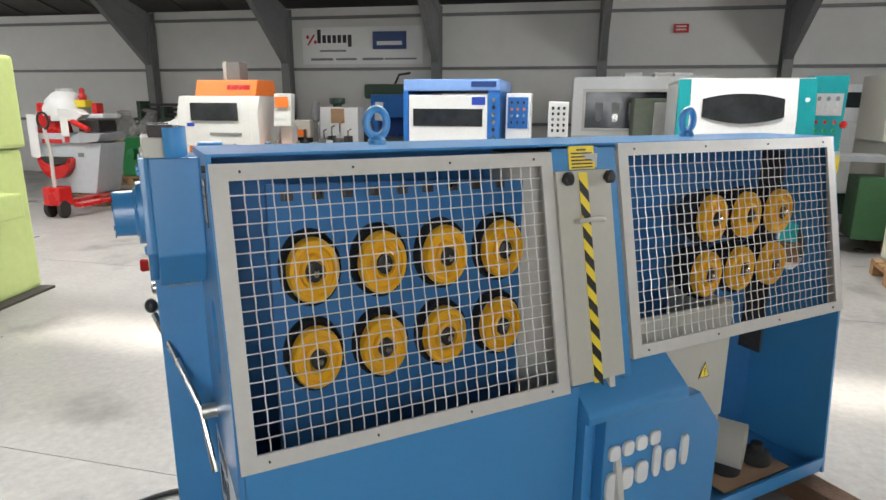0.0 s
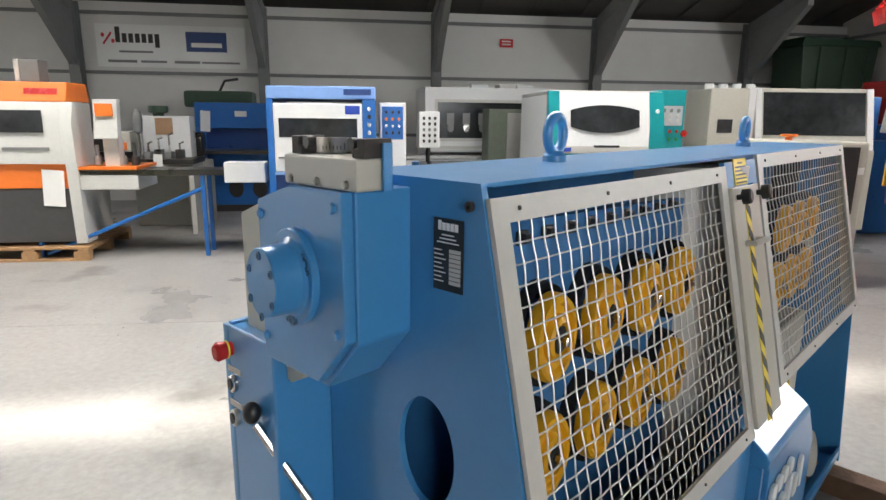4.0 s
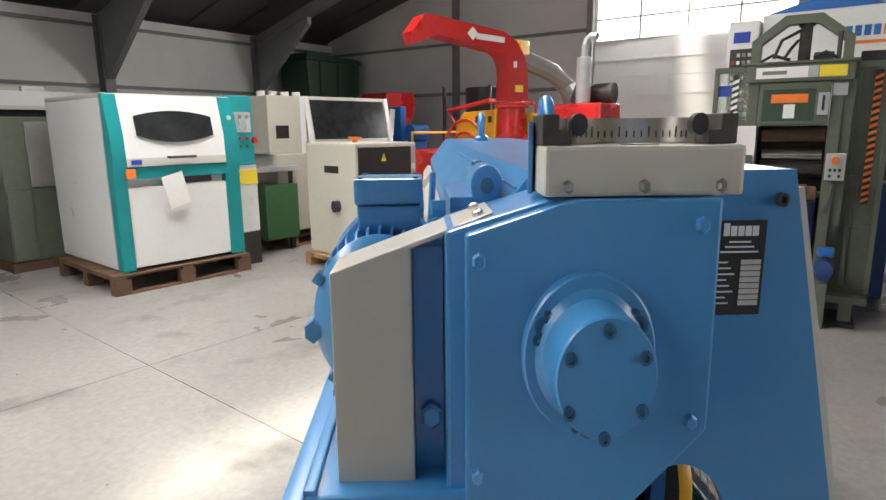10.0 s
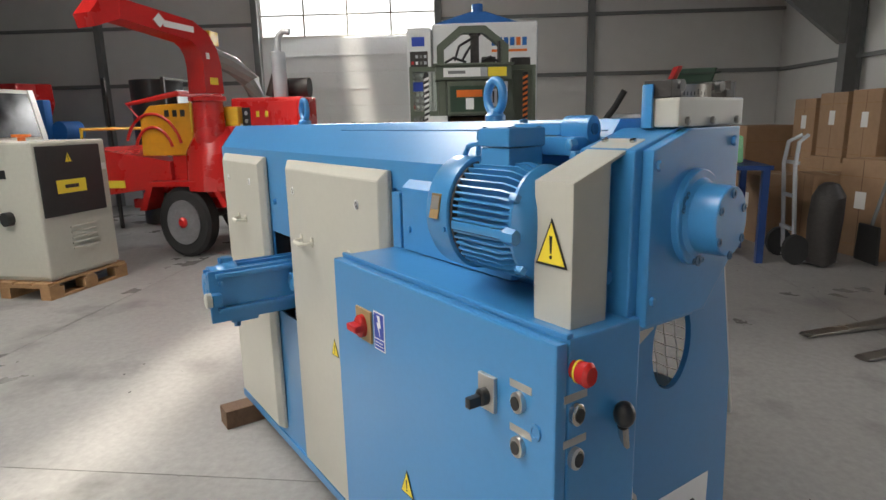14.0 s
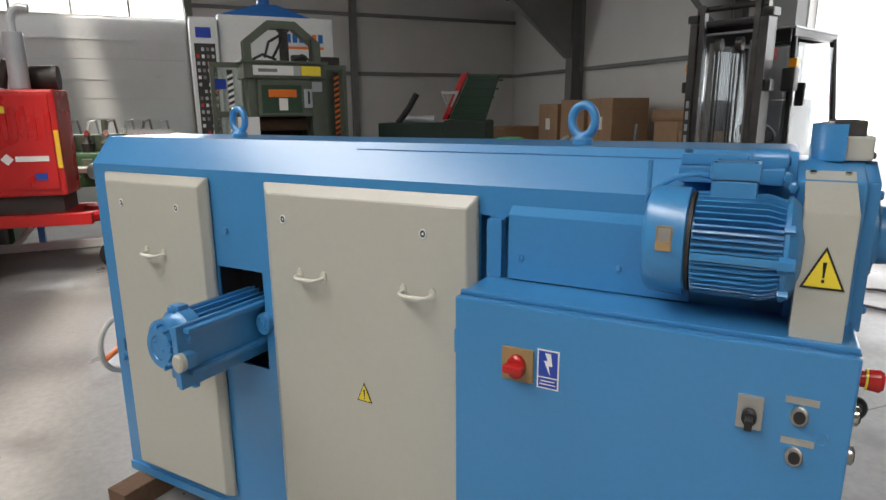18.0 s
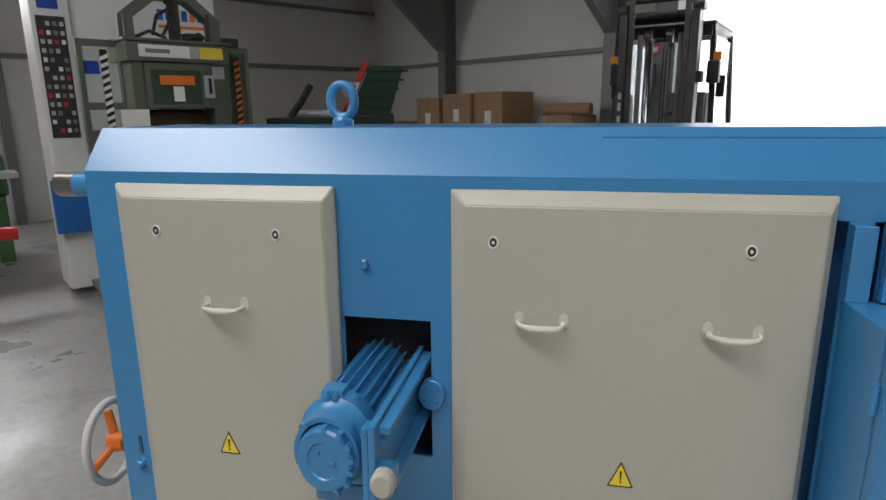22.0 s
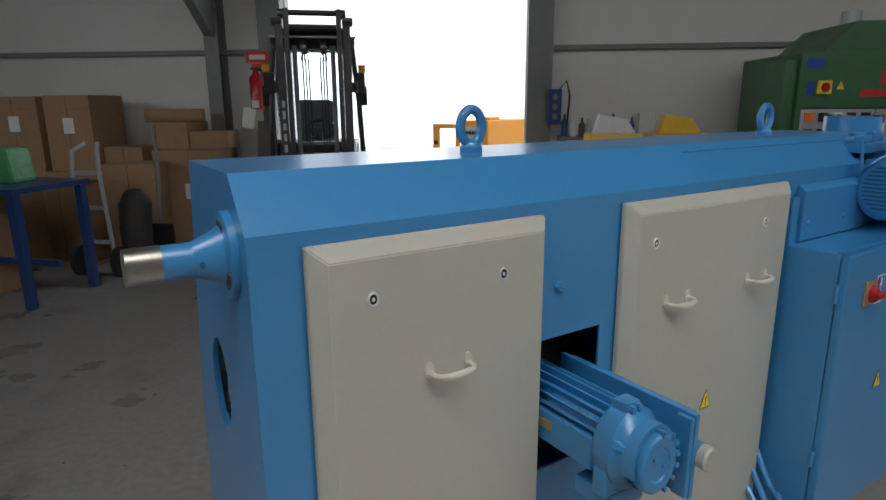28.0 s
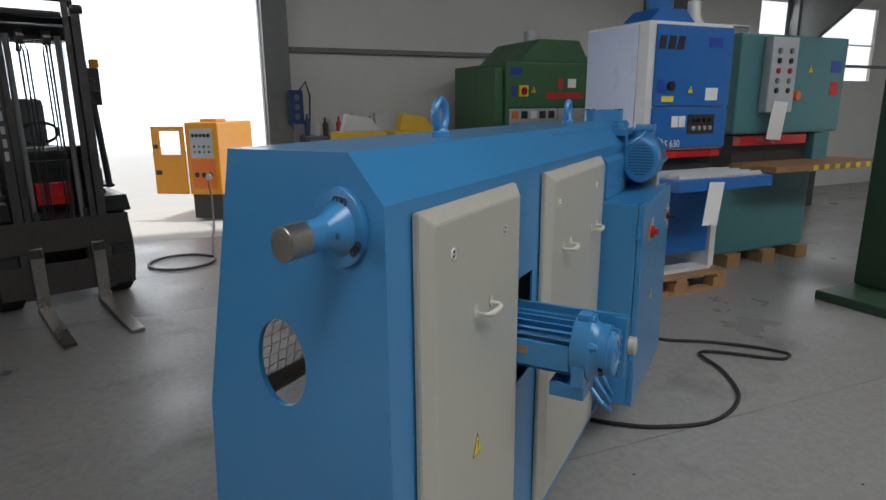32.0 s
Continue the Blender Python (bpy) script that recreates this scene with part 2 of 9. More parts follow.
def prism(bm, pts, axis, a, b, bev=0.0):
    """A polygon pulled from a to b along an axis; pts are the two other coordinates in axis order (yz, xz or xy)."""
    def at(p, s):
        return {"x": (s, p[0], p[1]), "y": (p[0], s, p[1]), "z": (p[0], p[1], s)}[axis]
    v0 = [bm.verts.new(at(p, a)) for p in pts]
    v1 = [bm.verts.new(at(p, b)) for p in pts]
    fs = [bm.faces.new(v0), bm.faces.new(v1[::-1])]
    n = len(pts)
    for i in range(n):
        fs.append(bm.faces.new((v0[i], v1[i], v1[(i + 1) % n], v0[(i + 1) % n])))
    bmesh.ops.recalc_face_normals(bm, faces=fs)
    if bev:
        bmesh.ops.bevel(bm, geom=list({e for f in fs for e in f.edges}), offset=bev, segments=2, affect="EDGES", profile=0.6)
    return bm


def ring_plate(bm, outer, inner, axis, a, b):
    """A plate with one hole: outer and inner loops of the same count."""
    def at(p, s):
        return {"x": (s, p[0], p[1]), "y": (p[0], s, p[1]), "z": (p[0], p[1], s)}[axis]
    n = len(outer)
    o0, o1 = [bm.verts.new(at(p, a)) for p in outer], [bm.verts.new(at(p, b)) for p in outer]
    i0, i1 = [bm.verts.new(at(p, a)) for p in inner], [bm.verts.new(at(p, b)) for p in inner]
    fs = []
    for k in range(n):
        j = (k + 1) % n
        fs += [bm.faces.new((o0[k], o0[j], i0[j], i0[k])), bm.faces.new((o1[j], o1[k], i1[k], i1[j])),
               bm.faces.new((o0[j], o0[k], o1[k], o1[j])), bm.faces.new((i0[k], i0[j], i1[j], i1[k]))]
    bmesh.ops.recalc_face_normals(bm, faces=fs)
    return bm


AX = {"x": Matrix.Rotation(radians(90), 4, "Y"), "y": Matrix.Rotation(radians(-90), 4, "X"), "z": Matrix.Identity(4)}


OVAL = [0.9, 1.15]                 # width and height of lying round parts


def squash(axis):
    return Matrix.Diagonal((1, OVAL[0], OVAL[1], 1)) if axis == "x" else Matrix.Diagonal((OVAL[0], 1, OVAL[1], 1)) if axis == "y" else Matrix.Identity(4)


def cyl(bm, c, r, depth, axis="z", seg=24, r2=None, bev=0.0):
    """A round bar or cone whose middle is c."""
    r = bmesh.ops.create_cone(bm, cap_ends=True, segments=seg, radius1=r, radius2=r if r2 is None else r2, depth=depth, matrix=Matrix.Translation(c) @ squash(axis) @ AX[axis])
    if bev:
        es = [e for e in {e for v in r["verts"] for e in v.link_edges} if any(len(f.verts) > 4 for f in e.link_faces)]
        bmesh.ops.bevel(bm, geom=es, offset=bev, segments=2, affect="EDGES", profile=0.6)
    return bm


def lathe(bm, c, prof, axis="z", seg=28):
    """A turned shape: prof is (distance along the axis, radius)."""
    m = Matrix.Translation(c) @ squash(axis) @ AX[axis]
    rings = []
    for h, r in prof:
        rings.append([bm.verts.new(m @ Vector((r * math.cos(2 * math.pi * k / seg), r * math.sin(2 * math.pi * k / seg), h))) for k in range(seg)])
    fs = []
    for a, b in zip(rings, rings[1:]):
        for k in range(seg):
            fs.append(bm.faces.new((a[k], a[(k + 1) % seg], b[(k + 1) % seg], b[k])))
    fs.append(bm.faces.new(rings[0][::-1]))
    fs.append(bm.faces.new(rings[-1]))
    bmesh.ops.recalc_face_normals(bm, faces=fs)
    return bm


def tube(bm, pts, r, seg=8, closed=False):
    """A bent round bar along points."""
    pts = [Vector(p) for p in pts]
    n = len(pts)
    rings = []
    up = Vector((0.123, 0.456, 0.88))
    rr = r if hasattr(r, "__len__") else [r] * n
    for i, p in enumerate(pts):
        a = pts[(i - 1) % n] if (i or closed) else p
        b = pts[(i + 1) % n] if (i < n - 1 or closed) else p
        d = (b - a).normalized()
        s = d.cross(up)
        if s.length < 1e-3:
            s = d.cross(Vector((1, 0, 0)))
        s.normalize()
        w = s.cross(d).normalized()
        rings.append([bm.verts.new(p + rr[i] * (math.cos(2 * math.pi * k / seg) * s + math.sin(2 * math.pi * k / seg) * w)) for k in range(seg)])
    fs = []
    for i in range(n if closed else n - 1):
        a, b = rings[i], rings[(i + 1) % n]
        for k in range(seg):
            fs.append(bm.faces.new((a[k], a[(k + 1) % seg], b[(k + 1) % seg], b[k])))
    if not closed:
        fs.append(bm.faces.new(rings[0][::-1]))
        fs.append(bm.faces.new(rings[-1]))
    bmesh.ops.recalc_face_normals(bm, faces=fs)
    return bm


def arc(c, r, a0, a1, n, plane="xz"):
    out = []
    for k in range(n + 1):
        a = radians(a0 + (a1 - a0) * k / n)
        p, q = r * math.cos(a), r * math.sin(a)
        if plane != "xy":
            p, q = p * OVAL[0], q * OVAL[1]
        out.append({"xz": (c[0] + p, c[1], c[2] + q), "yz": (c[0], c[1] + p, c[2] + q), "xy": (c[0] + p, c[1] + q, c[2])}[plane])
    return out


def smooth_mesh(me, angle=35):
    me.shade_smooth()
    bmx = bmesh.new()
    bmx.from_mesh(me)
    lim = radians(angle)
    for e in bmx.edges:
        e.smooth = len(e.link_faces) == 2 and e.calc_face_angle(0) < lim
        if e.smooth and e.calc_face_angle(0) > 0.07:
            a, b = (f.calc_area() for f in e.link_faces)
            e.smooth = max(a, b) < 8.0 * min(a, b)
    bmx.to_mesh(me)
    bmx.free()


def mesh_of(name, bm, material):
    me = bpy.data.meshes.new(name)
    bm.to_mesh(me)
    bm.free()
    if material:
        me.materials.append(material)
    smooth_mesh(me)
    return me


def part(name, bm, material, parent, label="", m=None):
    ob = new(name, mesh_of(name, bm, material))
    ob.parent = parent
    if m is not None:
        ob.matrix_basis = m
    if label:
        tagged(ob, label)
    return ob


def piece(name, me, parent, m, label=""):
    """One more object on a shared mesh."""
    ob = new(name, me)
    ob.parent = parent
    ob.matrix_basis = m
    if label:
        tagged(ob, label)
    return ob


def thing(name, label, category, m=None, group="", kind=""):
    ob = new(name)
    ob.empty_display_size = 0.1
    if m is not None:
        ob.matrix_basis = m
    return tagged(ob, label, category, group, kind)


def solid(name, bm, material, label, category, m=None, group="", kind=""):
    ob = new(name, mesh_of(name, bm, material))
    if m is not None:
        ob.matrix_basis = m
    return tagged(ob, label, category, group, kind)


def text_mesh(words, size, depth=0.001, align="CENTER", squeeze=1.0):
    """Letters as a flat mesh in the xz plane, facing -y."""
    cu = bpy.data.curves.new("letters", "FONT")
    cu.body, cu.size, cu.extrude, cu.align_x, cu.align_y = words, size, depth, align, "CENTER"
    cu.resolution_u = 2
    ob = bpy.data.objects.new("letters", cu)
    scene.collection.objects.link(ob)
    dg = bpy.context.evaluated_depsgraph_get()
    me = bpy.data.meshes.new_from_object(ob.evaluated_get(dg))
    bpy.data.objects.remove(ob)
    me.transform(Matrix.Rotation(radians(90), 4, "X") @ Matrix.Diagonal((squeeze, 1, 1, 1)))
    me.materials.clear()
    return me


def letters(words, size, material, parent, m, depth=0.0006, align="CENTER", squeeze=1.0, label=""):
    me = text_mesh(words, size, depth, align, squeeze)
    me.materials.append(material)
    ob = new("lettering", me)
    ob.parent = parent
    ob.matrix_basis = m
    if label:
        tagged(ob, label)
    return ob

# The hall
U0, U1, V0, V1, EAVE, RIDGE_V, RIDGE = -18.0, 9.3, -4.6, 10.0, 3.2, 2.7, 5.2
GATE = (0.86, 3.5, 3.05)
STRIP = (0.95, 3.85, 2.77, 3.45)
# unseen opening, made up to house the west fill lamp
WEST_FILL = (1.2, 8.0, 0.4, 3.05)
SIDEWIN = (-9.6, -6.7, 1.8, 3.0)


def floor_and_roof():
    bm = new_bm()
    box(bm, U0 - 0.2, U1 + 0.2, V0 - 0.2, V1 + 0.2, -0.2, -0.012)
    fl = solid("floor", bm, JOINT, "light grey poured concrete floor with stains and saw cuts", "floor", HALL, kind="structure")
    # slabs between saw cuts; the cuts run slightly askew to the walls
    gap = 0.0022

    def cut_v(k, u):
        return (V0 - 0.2, -2.1 - 0.036 * u, 0.6 - 0.036 * u, 3.32 - 0.036 * u, 6.05 - 0.036 * u, V1 + 0.2)[k]

    def cut_u(k, v):
        return (U0 - 0.2, -12.6 + 0.06 * v, -5.8 + 0.06 * v, 0.92 + 0.06 * v, U1 + 0.2)[k]

    def corner(i, j):
        u = v = 0.0
        for _ in range(4):
            u = cut_u(i, v)
            v = cut_v(j, u)
        return u, v
    for i in range(4):
        for j in range(5):
            q = [corner(i, j), corner(i + 1, j), corner(i + 1, j + 1), corner(i, j + 1)]
            cu, cv = sum(p[0] for p in q) / 4, sum(p[1] for p in q) / 4
            q = [(p[0] + (gap if p[0] < cu else -gap), p[1] + (gap if p[1] < cv else -gap)) for p in q]
            part("slab", prism(new_bm(), q, "z", -0.0119, 0.0), FLOORM, fl)
    # thin wandering cracks
    rnd = random.Random(5)
    for u0, v0, u1, v1 in ((1.15, 0.56, 4.6, 0.35),):
        n = 26
        pts = []
        off = 0.0
        for k in range(n + 1):
            off += rnd.uniform(-0.012, 0.012)
            pts.append((u0 + (u1 - u0) * k / n, v0 + (v1 - v0) * k / n + off))
        bm = new_bm()
        for k in range(n):
            (a, b), (c, d) = pts[k], pts[k + 1]
            w0, w1 = 0.003 + 0.005 * abs(math.sin(k * 1.7)), 0.003 + 0.005 * abs(math.sin(k * 1.7 + 1.7))
            bm.faces.new([bm.verts.new(p) for p in ((a, b - w0, 0.0006), (c, d - w1, 0.0006), (c, d + w1, 0.0006), (a, b + w0, 0.0006))])
        part("crack", bm, JOINT, fl)
    bm = new_bm()
    box(bm, -60, 60, -70, V0 - 0.2, -0.25, -0.03)
    solid("ground", bm, mat("pale_yard_paving", (0.62, 0.62, 0.60), 0.8, vary=0.08), "pale paved yard outside the open gate", "ground", HALL, kind="structure")
    slot = 0.36
    for side, name in ((-1, "roof_south"), (1, "roof_north")):
        bm = new_bm()
        vo, vi = (V0 - 0.3, RIDGE_V - slot / 2) if side < 0 else (V1 + 0.3, RIDGE_V + slot / 2)
        zo = EAVE
        n = 60
        prev = None
        for k in range(n):
            ua, ub = U0 - 0.3 + (U1 - U0 + 0.6) * k / n, U0 - 0.3 + (U1 - U0 + 0.6) * (k + 1) / n
            h = 0.03 if k % 2 else 0.0
            vs = [bm.verts.new(p) for p in ((ua, vo, zo + h), (ub, vo, zo + h), (ub, vi, RIDGE + h), (ua, vi, RIDGE + h))]
            bm.faces.new(vs)
            if prev:
                bm.faces.new((prev[1], vs[0], vs[3], prev[2]))
            prev = vs
        r = bmesh.ops.extrude_face_region(bm, geom=bm.faces[:])
        bmesh.ops.translate(bm, verts=[g for g in r["geom"] if isinstance(g, bmesh.types.BMVert)], vec=(0, 0, 0.08))
        bmesh.ops.recalc_face_normals(bm, faces=bm.faces[:])
        solid(name, bm, ROOFM, "brown-grey ribbed sheet roof seen from below", "roof", HALL, kind="structure")


floor_and_roof()


def wall_with_openings(name, axis, at, thick, a0, a1, top, holes, label):
    """A wall of stacked horizontal sandwich panels with openings cut right through."""
    bm = new_bm()
    cuts = sorted({a0, a1, *[h[0] for h in holes], *[h[1] for h in holes]})
    zs = sorted({0.0, top, *[h[2] for h in holes], *[h[3] for h in holes]})
    for a, b in zip(cuts, cuts[1:]):
        for z0, z1 in zip(zs, zs[1:]):
            if any(h[0] <= a and b <= h[1] and h[2] <= z0 and z1 <= h[3] for h in holes):
                continue
            if axis == "u":
                box(bm, a, b, at, at + thick, z0, z1)
            else:
                box(bm, at, at + thick, a, b, z0, z1)
    bmesh.ops.remove_doubles(bm, verts=bm.verts[:], dist=0.0005)
    return solid(name, bm, WALLP, label, "wall", HALL, kind="structure")


wall_a = wall_with_openings("wall_north", "u", V1, 0.12, U0, U1, EAVE, [], "off-white sandwich panel wall with steel rails")
wall_c = wall_with_openings("wall_south", "u", V0 - 0.12, 0.12, U0, U1, EAVE, [(GATE[0], GATE[1], 0.0, GATE[2]), SIDEWIN], "off-white panel wall with an open gate and a window")
wall_d = wall_with_openings("wall_west", "v", U0 - 0.12, 0.12, V0 - 0.12, V1 + 0.12, EAVE, [WEST_FILL], "off-white sandwich panel wall with an added opening for fill light")
wall_b = wall_with_openings("wall_east", "v", U1, 0.12, V0 - 0.12, V1 + 0.12, EAVE + 0.3, [STRIP], "off-white gable wall with a lit strip window in its gate")
for u, nm in ((U1 + 0.06, "gable_east"), (U0 - 0.06, "gable_west")):
    bm = new_bm()
    prism(bm, [(V0, EAVE + (0.3 if u > 0 else 0)), (V1, EAVE + (0.3 if u > 0 else 0)), (V1, EAVE + 0.31), (RIDGE_V, RIDGE + 0.1), (V0, EAVE + 0.31)], "x", u - 0.05, u + 0.05)
    solid(nm, bm, WALLP, "off-white panel gable under the roof", "wall", HALL, kind="structure")


def steel_frame(u):
    """One portal: I-columns, tapered haunches and rafters."""
    t = thing("portal_frame", "grey painted steel portal frame with haunched knees", "steel frame", HALL @ pose(u, 0, 0), "portal frames of the hall", "structure")
    for v, s in ((V1 - 0.02, -1), (V0 + 0.02, 1)):
        near_gate = s > 0 and GATE[0] - 3.2 < u < GATE[1]
        bm = new_bm()
        if not near_gate:
            for d0, d1, w in ((0, 0.014, 0.08), (0.014, 0.20, 0.008), (0.20, 0.214, 0.08)):
                box(bm, -w, w, v + s * d0, v + s * d1, 0, EAVE - 0.02)
            part("column", bm, STEELG, t)
            bm = new_bm()
            prism(bm, [(v + s * 0.214, EAVE - 1.0), (v + s * 0.26, EAVE - 1.0), (v + s * 1.6, EAVE + 0.05), (v + s * 1.6, EAVE + 0.35), (v + s * 0.214, EAVE - 0.12)], "x", -0.05, 0.05)
            part("haunch", bm, STEELG, t)
        bm = new_bm()
        sl = (RIDGE - EAVE) / (RIDGE_V - V0)
        prism(bm, [(v + s * 0.2, EAVE - 0.2), (RIDGE_V, RIDGE - 0.33), (RIDGE_V, RIDGE - 0.1), (v + s * 0.2, EAVE - 0.02)], "x", -0.07, 0.07)
        part("rafter", bm, STEELG, t)


for k in range(-5, 3):
    if k != -3:
        steel_frame(-1.53 + 2.9 * k + 0.0)
steel_frame(7.2)


def rails():
    """Horizontal steel rails and panel joints on the walls."""
    def rail(name, u0, u1, v0, v1, z0, z1, parent, m=STEELG):
        bm = new_bm()
        box(bm, u0, u1, v0, v1, z0, z1)
        part(name, bm, m, parent)
    for z in (2.08, 3.0):
        rail("rail", U0, U1, V1 - 0.06, V1 - 0.004, z, z + 0.05, wall_a)
    for z in (1.1,):
        rail("rail", U0, U1, V1 - 0.05, V1 - 0.004, z, z + 0.05, wall_a)
    for a, b in ((U0, GATE[0] - 0.3), (GATE[1] + 0.3, U1)):
        rail("rail", a, b, V0 + 0.004, V0 + 0.06, 2.02, 2.07, wall_c)
    for a, b in ((V0, STRIP[0] - 0.08), (STRIP[1] + 0.08, V1)):
        rail("rail", U1 - 0.06, U1 - 0.004, a, b, 2.02, 2.08, wall_b)
        rail("rail", U1 - 0.06, U1 - 0.004, a, b, 2.95, 3.0, wall_b)
    for v in (-1.57, STRIP[0] - 0.06, STRIP[1] + 0.06, 6.6):
        rail("post", U1 - 0.12, U1 - 0.004, v - 0.05, v + 0.05, 0, EAVE + 0.6, wall_b)
    for k in range(5):
        rail("door_panel", U1 - 0.03, U1 - 0.004, STRIP[0] + 0.01, STRIP[1] - 0.01, 0.01 + 0.545 * k, 0.01 + 0.545 * k + 0.538, wall_b, WHITE)
        rail("panel_rib", U1 - 0.036, U1 - 0.031, STRIP[0] + 0.01, STRIP[1] - 0.01, 0.27 + 0.545 * k, 0.29 + 0.545 * k, wall_b, WHITE)
    for u in (GATE[0] - 0.14, GATE[1] + 0.14):
        rail("gate_post", u - 0.13, u + 0.13, V0 + 0.004, V0 + 0.16, 0, EAVE, wall_c)


rails()


def outside():
    bm = new_bm()
    box(bm, -25, 30, V0 - 16.2, V0 - 16, -0.03, 9)
    solid("backdrop", bm, SKYW, "bright overexposed daylight beyond the gate", "backdrop", HALL, kind="structure")
    # the third set of panes is made up, it only surrounds the west fill lamp
    for name, c, n in (("window_1", STRIP, "v"), ("window_2", SIDEWIN, "u"), ("fill_window", WEST_FILL, "w")):
        t = thing(name, "glowing panes in a grey window frame, for daylight and added fill light", "window", HALL, kind="structure")
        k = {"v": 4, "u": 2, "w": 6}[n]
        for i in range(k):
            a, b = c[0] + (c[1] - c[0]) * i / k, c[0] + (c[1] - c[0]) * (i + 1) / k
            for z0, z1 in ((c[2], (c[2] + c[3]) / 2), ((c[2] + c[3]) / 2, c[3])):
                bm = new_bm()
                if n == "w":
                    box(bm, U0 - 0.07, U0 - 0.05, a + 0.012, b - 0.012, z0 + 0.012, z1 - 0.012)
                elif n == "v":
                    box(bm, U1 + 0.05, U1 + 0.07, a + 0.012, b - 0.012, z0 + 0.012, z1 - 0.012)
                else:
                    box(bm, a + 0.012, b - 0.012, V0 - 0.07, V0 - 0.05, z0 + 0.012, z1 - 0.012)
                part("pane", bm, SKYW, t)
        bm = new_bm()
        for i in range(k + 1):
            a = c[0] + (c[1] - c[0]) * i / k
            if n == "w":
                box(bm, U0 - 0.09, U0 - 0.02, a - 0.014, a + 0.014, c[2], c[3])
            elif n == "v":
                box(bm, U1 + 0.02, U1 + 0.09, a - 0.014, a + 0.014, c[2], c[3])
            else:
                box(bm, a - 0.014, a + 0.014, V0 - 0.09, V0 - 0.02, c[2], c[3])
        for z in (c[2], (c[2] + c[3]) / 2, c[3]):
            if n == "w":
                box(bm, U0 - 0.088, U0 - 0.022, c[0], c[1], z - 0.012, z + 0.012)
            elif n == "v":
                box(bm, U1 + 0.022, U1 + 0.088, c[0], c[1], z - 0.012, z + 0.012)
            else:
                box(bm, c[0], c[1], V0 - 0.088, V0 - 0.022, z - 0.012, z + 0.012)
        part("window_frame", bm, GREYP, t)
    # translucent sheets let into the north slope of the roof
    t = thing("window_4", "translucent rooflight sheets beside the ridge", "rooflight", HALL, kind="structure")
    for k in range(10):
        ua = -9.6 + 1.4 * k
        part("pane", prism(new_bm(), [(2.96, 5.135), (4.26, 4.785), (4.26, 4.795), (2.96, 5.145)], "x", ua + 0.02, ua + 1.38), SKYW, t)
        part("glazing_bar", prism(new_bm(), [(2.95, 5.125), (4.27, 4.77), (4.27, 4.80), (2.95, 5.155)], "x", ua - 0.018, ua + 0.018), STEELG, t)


outside()


def wall_signs():
    t = thing("wall_banner", "white advertising banner with red and navy marks", "banner", HALL @ pose(-2.97, V1 - 0.065, 2.52))
    bm = new_bm()
    box(bm, -1.16, 1.16, -0.006, 0.0, -0.33, 0.33)
    part("sheet", bm, PAPER, t)
    for k in range(7):
        h = 0.24 if k == 0 else 0.14
        part("bar", box(new_bm(), -0.86 + 0.1 * k, -0.79 + 0.1 * k, -0.010, -0.0065, 0.05 - (0.07 if k == 6 else 0), 0.05 + h), IRON, t)
    bm = new_bm()
    tube(bm, [(-1.05, -0.01, 0.02), (-0.92, -0.01, 0.2)], 0.015, 5)
    cyl(bm, (-1.05, -0.01, 0.16), 0.03, 0.004, "y", 12)
    cyl(bm, (-0.9, -0.01, 0.07), 0.03, 0.004, "y", 12)
    part("mark", bm, SIGNRED, t)
    bm = new_bm()
    box(bm, 0.22, 0.86, -0.010, -0.0065, -0.07, 0.24)
    part("mark", bm, NAVY, t)
    bm = new_bm()
    box(bm, 0.3, 0.78, -0.013, -0.0105, 0.0, 0.07)
    part("bar", bm, PAPER, t)
    for a, b, z, h in ((-0.82, -0.3, -0.09, 0.03), (-1.0, -0.56, -0.24, 0.04), (-0.5, -0.1, -0.24, 0.035), (0.02, 0.42, -0.24, 0.04), (0.45, 1.05, -0.24, 0.03)):
        part("bar", box(new_bm(), a, b, -0.010, -0.0065, z - h / 2, z + h / 2), STEELG, t)
    t = thing("fire_sign", "small red notice plate on the panel wall", "sign", HALL @ pose(2.62, V1 - 0.065, 2.72))
    bm = new_bm()
    box(bm, -0.12, 0.12, -0.008, 0, -0.07, 0.07)
    part("plate", bm, SIGNRED, t)
    bm = new_bm()
    for z in (0.03, -0.02):
        box(bm, -0.08, 0.08, -0.011, -0.0085, z - 0.012, z + 0.012)
    part("bar", bm, PAPER, t)


wall_signs()

# The brushing machine
LEN, TOPZ, YF, YB = 2.12, 1.357, -0.18, 0.175
SL = 0.215                         # how far the front leans out for each metre down


def yf(z):
    return YF - SL * (TOPZ - z)


MACH = thing("brushing_machine", "blue enamelled brush sanding machine with grey doors and wire guards", "woodworking machine")


def ellipse(cy, cz, ry, rz, n):
    return [(cy + ry * math.cos(2 * math.pi * k / n), cz + rz * math.sin(2 * math.pi * k / n)) for k in range(n)]


def resample(poly, n, c):
    """The polygon's points seen from c in n even directions."""
    out = []
    for k in range(n):
        a = 2 * math.pi * k / n
        d = Vector((math.cos(a), math.sin(a)))
        best = None
        for p, q in zip(poly, poly[1:] + poly[:1]):
            p, e = Vector(p) - Vector(c), Vector(q) - Vector(p)
            den = d.x * e.y - d.y * e.x
            if abs(den) > 1e-9:
                s, w = (p.x * e.y - p.y * e.x) / den, (p.x * d.y - p.y * d.x) / den
                if s > 0 and -1e-6 <= w <= 1 + 1e-6 and (best is None or s < best):
                    best = s
        out.append((c[0] + d.x * best, c[1] + d.y * best))
    return out


BASE = 0.09


